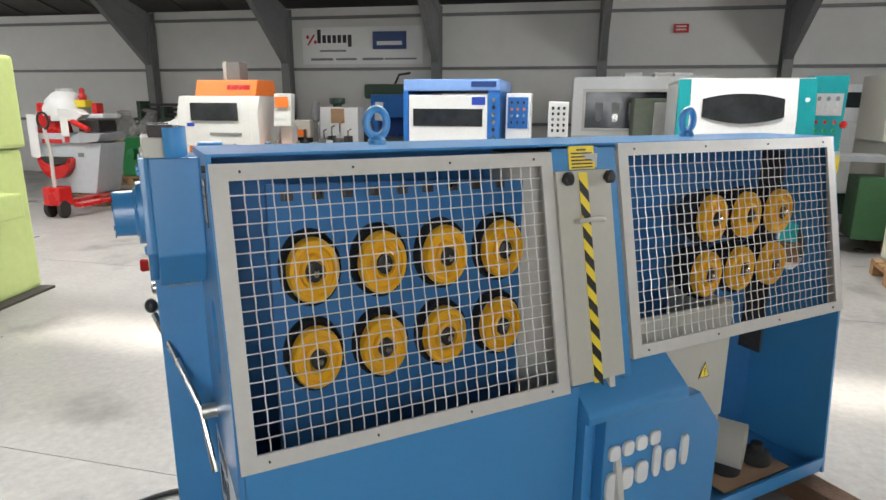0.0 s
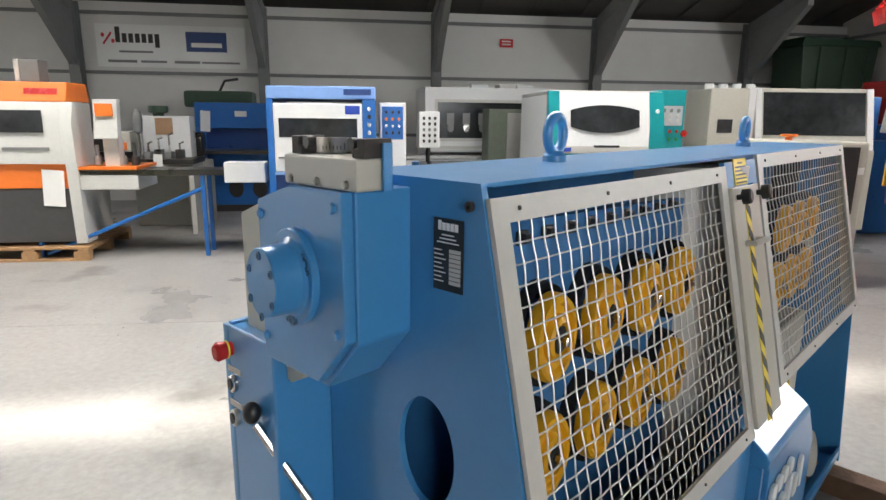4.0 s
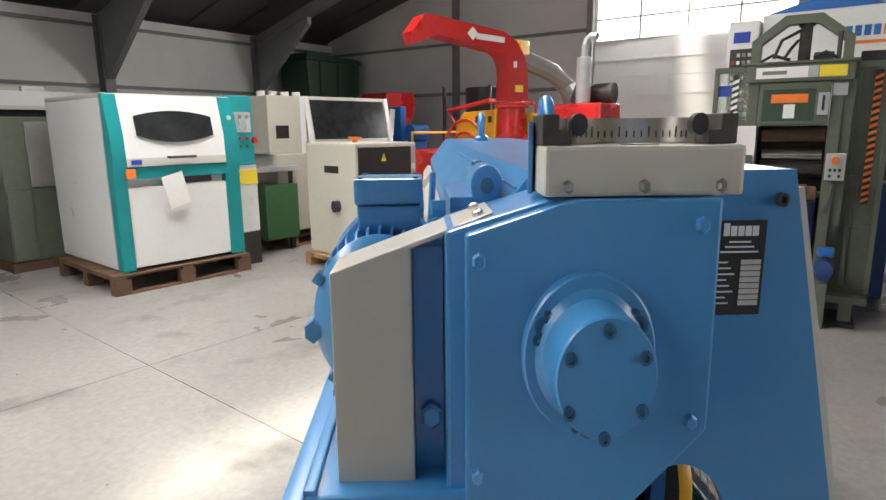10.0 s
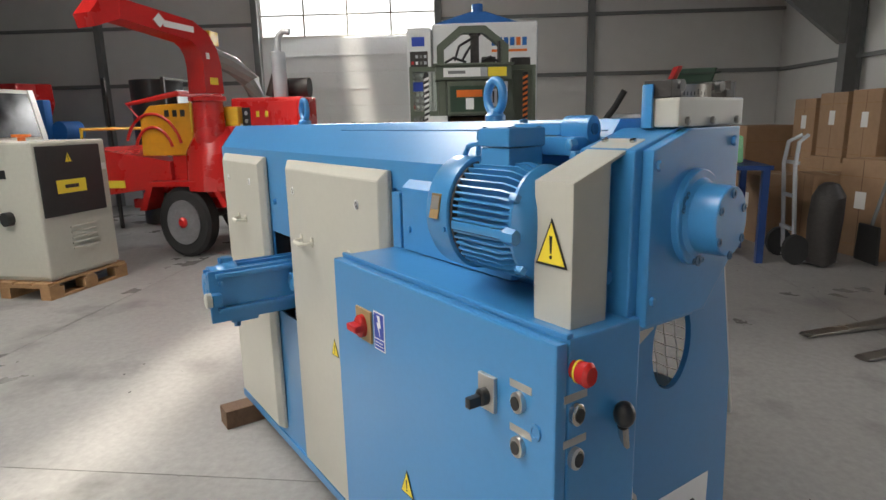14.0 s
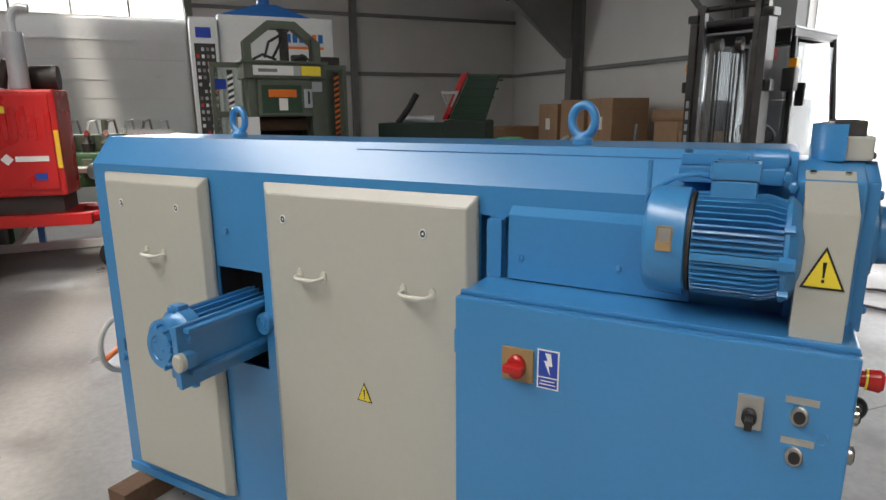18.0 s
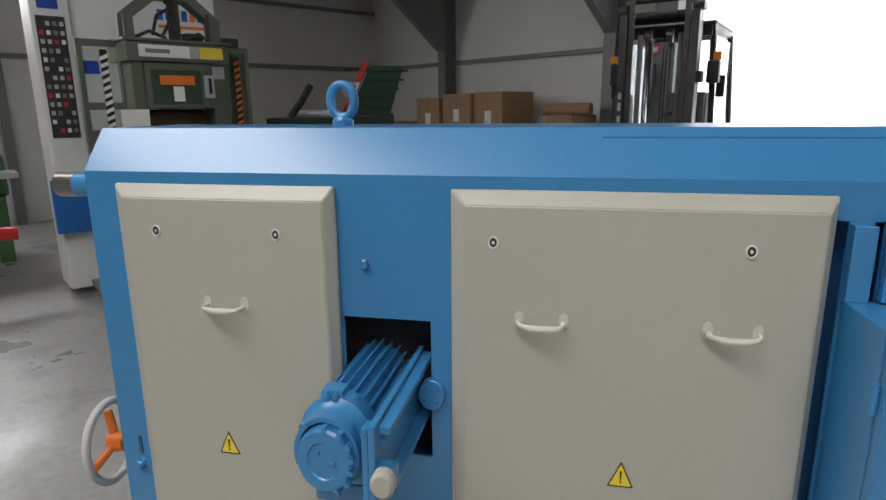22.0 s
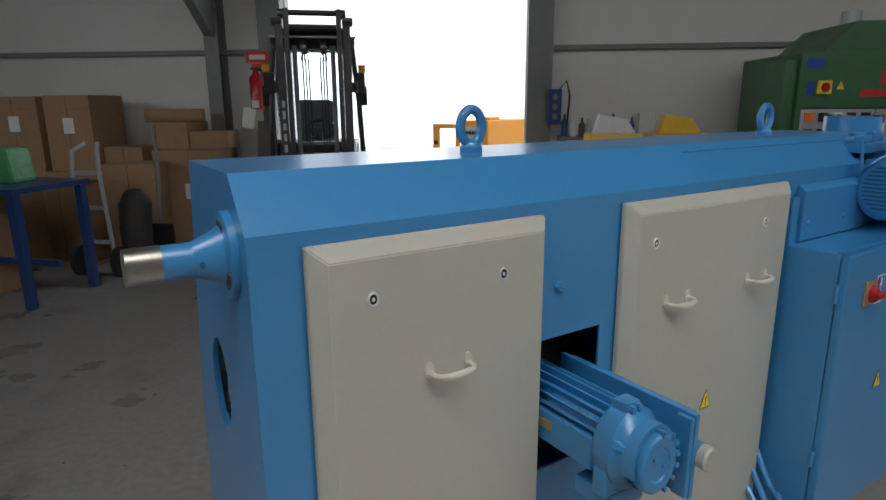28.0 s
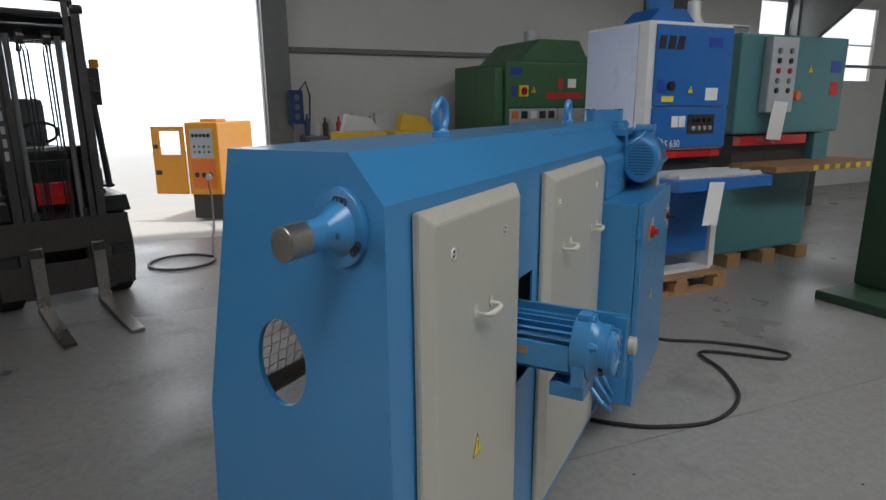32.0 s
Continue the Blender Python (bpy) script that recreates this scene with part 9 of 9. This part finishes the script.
    part("trade_sticker", box(new_bm(), -0.55, -0.42, -0.004, -0.001, 1.73, 1.80), SIGNBLUE, t)
    bars(t, 0.20, 1.7, -0.001, 0.10, 0.09, PAPER)
    bars(t, 0.06, 1.7, -0.001, 0.06, 0.1, SIGNRED)
    bars(t, 0.12, 1.56, -0.001, 0.46, 0.06, SIGNRED)
    part("foot", box(new_bm(), -0.9, 0.6, 0.05, 1.1, 0.0, 0.049), IRON, t)
    # blue wide-belt sander on a pallet
    t = thing("belt_sander", "bright blue wide-belt sander with a white frame and roller table", "sanding machine", hall(-1.62, -1.0, 0, 180))
    part("upper", box(new_bm(), -0.40, 0.40, 0.0, 0.68, 1.1, 2.0, 0.015), WHITE, t)
    part("side_sheet", box(new_bm(), -0.406, -0.4005, 0.10, 0.66, 0.2, 1.98), PALEBLUE, t)
    part("door", box(new_bm(), -0.34, 0.392, -0.02, -0.001, 1.42, 1.975, 0.006), MIDBLUE, t)
    part("control_panel", box(new_bm(), -0.34, 0.392, -0.02, -0.001, 1.12, 1.412, 0.006), MIDBLUE, t)
    letters("RKRS 630", 0.075, PAPER, t, pose(-0.20, -0.021, 1.15, 0, 0, 0), 0.001, squeeze=0.9)
    for k in range(3):
        part("bar", prism(new_bm(), [(-0.33 + 0.085 * k, 1.81), (-0.27 + 0.085 * k, 1.81), (-0.255 + 0.085 * k, 1.90), (-0.315 + 0.085 * k, 1.90)], "y", -0.024, -0.0205), BLACK, t)
    part("trade_sticker", box(new_bm(), 0.15, 0.28, -0.024, -0.0205, 1.83, 1.9), SIGNBLUE, t)
    part("notice", box(new_bm(), 0.15, 0.27, -0.024, -0.0205, 1.46, 1.55), PAPER, t)
    warning(t, pose(-0.0, -0.021, 1.53), 0.06)
    part("rotary_switch", cyl(new_bm(), (-0.2, -0.035, 1.56), 0.03, 0.03, "y", 14), BLACK, t)
    part("switch_sign", box(new_bm(), -0.31, -0.25, -0.024, -0.0205, 1.51, 1.60), SIGNBLUE, t)
    part("yellow_label", box(new_bm(), -0.27, -0.16, -0.024, -0.0205, 1.45, 1.49), YEL2, t)
    part("meter", box(new_bm(), -0.16, -0.10, -0.026, -0.0205, 1.27, 1.35), PAPER, t)
    part("meter", box(new_bm(), -0.09, -0.03, -0.026, -0.0205, 1.27, 1.35), PAPER, t)
    pn = part("switch_plate", box(new_bm(), 0.0, 0.26, -0.026, -0.0205, 1.22, 1.36), IRON, t)
    buttons(pn, 0.02, 0.24, 1.23, 1.35, -0.026, 4, 2, (GALV, BLACK, REDP), 0.014)
    part("red_bar", box(new_bm(), -0.38, 0.34, -0.03, -0.001, 1.05, 1.095), RED, t)
    part("mouth", box(new_bm(), -0.36, 0.36, 0.05, 0.6, 0.95, 1.099), IRON, t)
    for x in (-0.37, 0.37):
        part("leg", box(new_bm(), x - 0.03, x + 0.03, -0.02, 0.6, 0.17, 0.949), WHITE, t)
    tb = part("feed_table", box(new_bm(), -0.48, 0.42, -0.45, 0.3, 0.86, 0.94, 0.008), MIDBLUE, t)
    for k in range(4):
        part("roller", cyl(new_bm(), (-0.03, -0.38 + 0.09 * k, 0.945), 0.022, 0.78, "x", 12), GALV, tb)
    part("lower_box", box(new_bm(), -0.335, 0.335, 0.0, 0.6, 0.3, 0.859, 0.01), MIDBLUE, t)
    part("skid", box(new_bm(), -0.4, 0.4, 0.0, 0.65, 0.142, 0.169), WHITE, t)
    part("exhaust_hood", prism(new_bm(), [(-0.25, 2.001), (0.25, 2.001), (0.12, 2.12), (-0.12, 2.12)], "y", 0.2, 0.5), MIDBLUE, t)
    part("exhaust_duct", cyl(new_bm(), (0, 0.35, 2.2), 0.1, 0.16, "z", 16), MIDBLUE, t)
    part("white_cone", lathe(new_bm(), (0.3, 0.3, 2.001), [(0, 0.1), (0.1, 0.05), (0.2, 0.05)], "z", 14), WHITE, t)
    part("blue_switch", cyl(new_bm(), (-0.44, 0.1, 1.15), 0.03, 0.1, "z", 10), MIDBLUE, t)
    sheet(t, -0.14, -0.46, 0.92, 0.14, 0.30, 3)
    pallet(hall(-1.62, -1.3, 0, 0), 0.95, 0.8)
    # grey-turquoise sander
    t = thing("belt_sander", "grey-turquoise wide-belt sander with a red strip", "sanding machine", hall(-3.1, -1.3, 0, 180))
    part("upper", box(new_bm(), -0.63, 0.73, 0.0, 0.8, 1.18, 2.0, 0.02), TURQ, t)
    part("lower", box(new_bm(), -0.78, 0.5, 0.05, 0.8, 0.12, 0.85, 0.02), TURQ, t)
    part("mouth", box(new_bm(), -0.5, 0.6, 0.1, 0.8, 0.86, 1.17), IRON, t)
    part("column", box(new_bm(), 0.45, 0.66, 0.02, 0.8, 0.86, 1.17, 0.01), TURQ, t)
    part("red_strip", box(new_bm(), -0.5, 0.35, 0.03, 0.099, 1.08, 1.16), RED, t)
    part("table", box(new_bm(), -0.5, 0.95, -0.35, 0.2, 0.88, 0.93, 0.005), WOOD, t)
    for k in range(6):
        part("hazard_stripe", box(new_bm(), -0.05 + 0.14 * k, 0.01 + 0.14 * k, -0.354, -0.351, 0.885, 0.928), YEL2, t)
    p = part("control_box", box(new_bm(), -0.36, -0.04, -0.08, -0.001, 1.36, 1.97, 0.01), GALV, t)
    buttons(p, -0.34, -0.06, 1.5, 1.9, -0.08, 2, 5, (BLACK, STEELG, REDP), 0.02)
    part("switch_knob", cyl(new_bm(), (0.06, -0.03, 1.5), 0.035, 0.05, "y", 12), ORANGE, t)
    part("trade_sticker", box(new_bm(), 0.52, 0.66, -0.004, -0.001, 1.7, 1.8), SIGNBLUE, t)
    part("red_label", box(new_bm(), 0.54, 0.65, -0.004, -0.001, 1.5, 1.62), SIGNRED, t)
    warning(t, pose(0.25, -0.001, 1.72), 0.07)
    part("rail", tube(new_bm(), [(-0.65, 0.1, 2.0), (-0.65, 0.1, 2.06), (-0.45, 0.1, 2.06), (-0.45, 0.1, 2.0)], 0.012, 6), GALV, t)
    sheet(t, -0.2, -0.09, 1.45, 0.18, 0.32)
    for x in (-0.45, 0.0, 0.45):
        part("timber_foot", box(new_bm(), x - 0.08, x + 0.08, 0.0, 0.7, 0.0, 0.119), WOOD, t)
    # dark green machine at the edge
    t = thing("drill_stand", "dark green cast pillar machine on a base plate", "drilling machine", hall(-3.05, -0.1, 0, 180))
    part("base_plate", box(new_bm(), -0.6, 0.55, -0.35, 0.3, 0.0, 0.07, 0.01), DGREEN, t)
    part("column", box(new_bm(), -0.2, 0.16, -0.05, 0.28, 0.071, 1.9, 0.03), DGREEN, t)
    part("switch_box", box(new_bm(), 0.0, 0.15, -0.09, -0.051, 1.35, 1.6, 0.01), GALV, t)
    buttons(t, 0.02, 0.13, 1.38, 1.58, -0.09, 1, 3, (REDP, BLACK, BGREEN), 0.02)
    part("arm", box(new_bm(), 0.161, 0.45, 0.02, 0.2, 0.8, 0.95, 0.02), IRON, t)
    t = thing("white_machine", "long white machine with dark rollers by the window", "woodworking machine", hall(-5.6, -3.2, 0, 180))
    part("body", box(new_bm(), -1.5, 1.0, 0, 0.8, 0.5, 1.0, 0.02), WHITE, t)
    part("top", box(new_bm(), -1.4, 0.6, 0.1, 0.7, 1.001, 1.5, 0.03), GALV, t)
    part("base", box(new_bm(), -1.4, 0.9, 0.05, 0.75, 0.0, 0.499), IRON, t)


gate_side()


def cartons():
    """Cardboard boxes, tables and odds and ends in the south-east corner."""
    def carton(u, v, z, w, d, h, rz, label="brown cardboard box with packing tape, stacked by the wall", tag=True):
        t = thing("cardboard_box", label, "box", hall(u, v, z, rz), "boxes in the corner")
        part("carton", box(new_bm(), -w / 2, w / 2, -d / 2, d / 2, 0, h, 0.006), CARD, t)
        part("tape", box(new_bm(), -w / 2 + 0.004, w / 2 - 0.004, -0.03, 0.03, h + 0.0002, h + 0.001), TAN, t)
        if h > 0.6:
            for z in (h * 0.12, h * 0.82):
                part("strap", ring_plate(new_bm(), [(-w / 2 - 0.002, -d / 2 - 0.002), (w / 2 + 0.002, -d / 2 - 0.002), (w / 2 + 0.002, d / 2 + 0.002), (-w / 2 - 0.002, d / 2 + 0.002)], [(-w / 2 - 0.0003, -d / 2 - 0.0003), (w / 2 + 0.0003, -d / 2 - 0.0003), (w / 2 + 0.0003, d / 2 + 0.0003), (-w / 2 - 0.0003, d / 2 + 0.0003)], "z", z, z + 0.010), WOOD, t)
            part("flap_seam", box(new_bm(), -0.003, 0.003, d / 2 + 0.0002, d / 2 + 0.001, 0.01, h - 0.01), WOODD, t)
        if tag:
            part("label", box(new_bm(), -0.06, 0.06, d / 2 + 0.0002, d / 2 + 0.0015, h * 0.5, h * 0.5 + 0.16), PAPER, t)
        return t
    for u, w, h in ((5.65, 0.55, 0.8), (6.25, 0.6, 0.85), (6.85, 0.55, 0.8)):
        carton(u, -4.05, 0, w, 0.6, h, 3)
        carton(u - 0.05, -4.05, h + 0.002, w - 0.03, 0.55, 0.72 + 0.06 * (u < 6), -2)
    carton(7.6, -3.6, 0, 0.8, 0.8, 1.2, 6)
    carton(5.1, -4.1, 0, 0.42, 0.5, 1.05, 0, tag=False)
    carton(4.42, -4.1, 0, 0.72, 0.6, 1.02, 10)
    carton(3.95, -4.32, 0, 0.17, 0.32, 0.72, 4, tag=False)
    carton(4.6, -4.15, 1.022, 0.42, 0.4, 0.28, -6, tag=False)
    carton(4.22, -4.15, 1.022, 0.4, 0.4, 0.18, 8, tag=False)
    solid("cardboard_roll", cyl(new_bm(), (0, 0, 0), 0.06, 0.6, "x", 16), CARD, "rolled brown cardboard tube lying on boxes", "roll", hall(4.62, -4.1, 1.365, 12))
    carton(4.78, -3.5, 0, 0.5, 0.45, 0.92, 14)
    carton(5.25, -3.25, 0, 0.5, 0.4, 0.75, -10, tag=False)
    carton(5.7, -2.9, 0, 0.5, 0.5, 0.72, 5)
    solid("leaning_board", box(new_bm(), -0.11, 0.11, -0.012, 0.012, 0.0, 1.30, 0.003), BOARD, "grey-brown chipboard strip leaning on the wall by the gate", "board", hall(3.78, -4.30, 0.004) @ pose(0, 0, 0, 7, -2, 0))
    solid("leaning_plank", box(new_bm(), -0.05, 0.05, -0.015, 0.015, 0.0, 0.70, 0.003), WOOD, "raw timber plank leaning beside the gate post", "plank", hall(3.60, -4.30, 0.008) @ pose(0, 0, 0, 8, 9, 0))
    solid("shovel", tube(new_bm(), [(0, 0, 0.35), (0.02, -0.1, 0.75), (0.06, -0.2, 1.28)], 0.016, 8), STEELG, "black snow shovel leaning on cardboard boxes", "shovel", hall(4.42, -3.22)) 
    b = bpy.data.objects["shovel"]
    part("blade", prism(new_bm(), [(-0.16, 0.02), (0.16, 0.02), (0.14, 0.36), (-0.14, 0.36)], "y", 0.0, 0.03, 0.01), BLACK, b)
    # work table with a wrapped green part and boxes on and under it
    t = thing("work_table", "dark blue steel work table", "table", hall(5.25, -2.1, 0, -8))
    part("top", box(new_bm(), -0.75, 0.75, -0.35, 0.35, 0.86, 0.90, 0.004), NAVY, t)
    for x in (-0.7, 0.0, 0.7):
        for y in (-0.3, 0.3):
            part("leg", box(new_bm(), x - 0.03, x + 0.03, y - 0.03, y + 0.03, 0.0, 0.859), NAVY, t)
    part("stretcher", box(new_bm(), -0.7, 0.7, -0.02, 0.02, 0.25, 0.3), NAVY, t)
    solid("wrapped_part", prism(new_bm(), [(-0.16, 0.0), (0.16, 0.0), (0.10, 0.26), (-0.12, 0.26)], "y", -0.12, 0.12, 0.03), PLASTIC, "bright green part wrapped in clear film on the table", "machine part", hall(4.95, -2.1, 0.901))
    carton(5.35, -2.1, 0.902, 0.4, 0.35, 0.2, -8, tag=False)
    carton(5.75, -2.2, 0.902, 0.42, 0.4, 0.33, -8)
    carton(5.4, -2.1, 0.0, 0.55, 0.4, 0.24, -8, tag=False)
    # hand truck with a dark coat-like cover
    t = thing("hand_truck", "black sack truck loaded with a dark covered drum", "hand truck", hall(4.62, -2.72, 0, -6))
    for s in (-1, 1):
        part("rail", tube(new_bm(), [(s * 0.13, 0.1, 0.1), (s * 0.13, 0.16, 0.9), (s * 0.12, 0.14, 1.1), (s * 0.06, 0.05, 1.16)], 0.018, 8), GALV, t)
        part("wheel", lathe(new_bm(), (s * 0.2, 0.12, 0.139), [(-0.03, 0.06), (-0.03, 0.12), (0.03, 0.12), (0.03, 0.06)], "x", 20), RUBBER, t)
    for z in (0.3, 0.6, 0.9):
        part("rung", box(new_bm(), -0.13, 0.13, 0.12, 0.15, z, z + 0.03), GALV, t)
    part("toe_plate", box(new_bm(), -0.2, 0.2, -0.25, 0.1, 0.02, 0.035), GALV, t)
    bm = new_bm()
    lathe(bm, (-0.22, -0.1, 0.02), [(0, 0.12), (0.4, 0.135), (0.6, 0.125), (0.72, 0.07), (0.75, 0.03)], "z", 22)
    for v in bm.verts:
        v.co += 0.03 * noise.noise_vector(v.co * 6.0)
        v.co.z = max(v.co.z, 0.002)
    part("covered_drum", bm, IRON, t, "dark drum under a creased cover")
    # inclined green belt conveyor
    t = thing("belt_conveyor", "green belt conveyor with a red rail and a raised end", "conveyor", hall(5.05, -1.62, 0, -128))
    part("body", box(new_bm(), -0.24, 0.22, 0.0, 0.5, 0.95, 1.34, 0.02), BELTG, t)
    bl = part("belt", prism(new_bm(), [(-0.2, 1.345), (0.2, 1.345), (0.34, 1.79), (0.02, 1.80)], "y", 0.1, 0.14, 0.006), BGREENB, t)
    for k in range(5):
        x, z = -0.16 + 0.045 * k, 1.40 + 0.085 * k
        part("cleat", prism(new_bm(), [(x, z), (x + 0.36, z - 0.004), (x + 0.365, z + 0.012), (x + 0.005, z + 0.016)], "y", 0.08, 0.0999), BELTG, bl)
    part("red_rail", prism(new_bm(), [(-0.27, 1.345), (-0.215, 1.345), (0.01, 1.83), (-0.05, 1.82)], "y", 0.06, 0.16, 0.006), RED, t)
    part("bracket", prism(new_bm(), [(-0.27, 1.64), (-0.07, 1.64), (-0.15, 1.48), (-0.17, 1.48), (-0.11, 1.61), (-0.24, 1.61), (-0.2, 1.5), (-0.22, 1.49)], "y", 0.03, 0.055), GALV, t)
    part("bed", box(new_bm(), -1.0, -0.245, 0.05, 0.5, 1.02, 1.31, 0.015), BELTG, t)
    part("arm", tube(new_bm(), [(-0.78, 0.1, 1.31), (-0.66, 0.1, 1.46), (-0.56, 0.1, 1.62)], 0.035, 8), BLACK, t)
    part("roll", cyl(new_bm(), (-0.6, 0.25, 1.345), 0.04, 0.4, "x", 14), GALV, t)
    part("infeed", prism(new_bm(), [(-0.72, 1.0), (-0.3, 1.0), (-0.42, 0.72), (-0.6, 0.72)], "y", 0.02, 0.045), RED, t)
    part("motor", lathe(new_bm(), (-0.85, -0.08, 0.62), [(-0.14, 0.05), (-0.12, 0.08), (0.12, 0.08), (0.14, 0.05)], "x", 18), NAVY, t)
    part("motor_plate", box(new_bm(), -1.0, -0.7, -0.15, 0.1, 0.50, 0.53), BELTG, t)
    for x in (-0.95, -0.5, 0.15):
        for y in (0.1, 0.45):
            part("leg", box(new_bm(), x - 0.03, x + 0.03, y - 0.03, y + 0.03, 0.0, 0.949 if x > 0 else 1.019), BELTG, t)
    # fire point on the gate post
    t = thing("fire_extinguisher", "red fire extinguisher under a red sign on the gate post", "fire extinguisher", hall(3.79, V0 + 0.165, 1.42, 180))
    part("bottle", lathe(new_bm(), (0, -0.08, 0), [(0, 0.07), (0.02, 0.075), (0.33, 0.075), (0.38, 0.04), (0.42, 0.025)], "z", 20), RED, t)
    part("valve", box(new_bm(), -0.05, 0.05, -0.1, -0.06, 0.421, 0.45, 0.004), BLACK, t)
    part("hose", tube(new_bm(), [(0.03, -0.08, 0.42), (0.12, -0.08, 0.4), (0.13, -0.08, 0.2), (0.09, -0.09, 0.1)], 0.012, 6), BLACK, t)
    part("label", box(new_bm(), -0.04, 0.04, -0.16, -0.154, 0.02, 0.1), PAPER, t)
    part("bracket", box(new_bm(), -0.05, 0.05, -0.02, 0.0, 0.1, 0.2), STEELG, t)
    s = part("sign", box(new_bm(), -0.13, 0.13, -0.006, 0.0, 0.50, 0.62), SIGNRED, t)
    part("bar", box(new_bm(), -0.09, 0.09, -0.009, -0.0065, 0.535, 0.585), PAPER, s)
    part("small_sign", box(new_bm(), -0.07, 0.05, -0.006, 0.0, 0.455, 0.493), SIGNRED, t)
    sheet(t, -0.06, -0.17, 0.02, 0.14, 0.22, 12)


cartons()


def debris():
    """Small chips and crumbs of dirt lying about on the slabs."""
    rnd = random.Random(11)
    bm = new_bm()
    for k in range(140):
        u, v = rnd.uniform(-4.5, 4.5), rnd.uniform(-3.0, 4.5)
        w = rnd.uniform(0.004, 0.012)
        p = Vector((u, v, 0.0))
        a = rnd.uniform(0, 3.1)
        ring = [(w * (0.6 + 0.6 * rnd.random()) * math.cos(a + 1.257 * i), 0.6 * w * (0.6 + 0.6 * rnd.random()) * math.sin(a + 1.257 * i)) for i in range(5)]
        base = [bm.verts.new(p + Vector((x, y, 0.0004))) for x, y in ring]
        tip = bm.verts.new(p + Vector((0, 0, w * 0.35)))
        for i in range(5):
            bm.faces.new((base[i], base[(i + 1) % 5], tip))
        bm.faces.new(base[::-1])
    solid("floor_debris", bm, IRON, "small dark chips of dirt scattered on the concrete floor", "debris", HALL, kind="stuff")


debris()
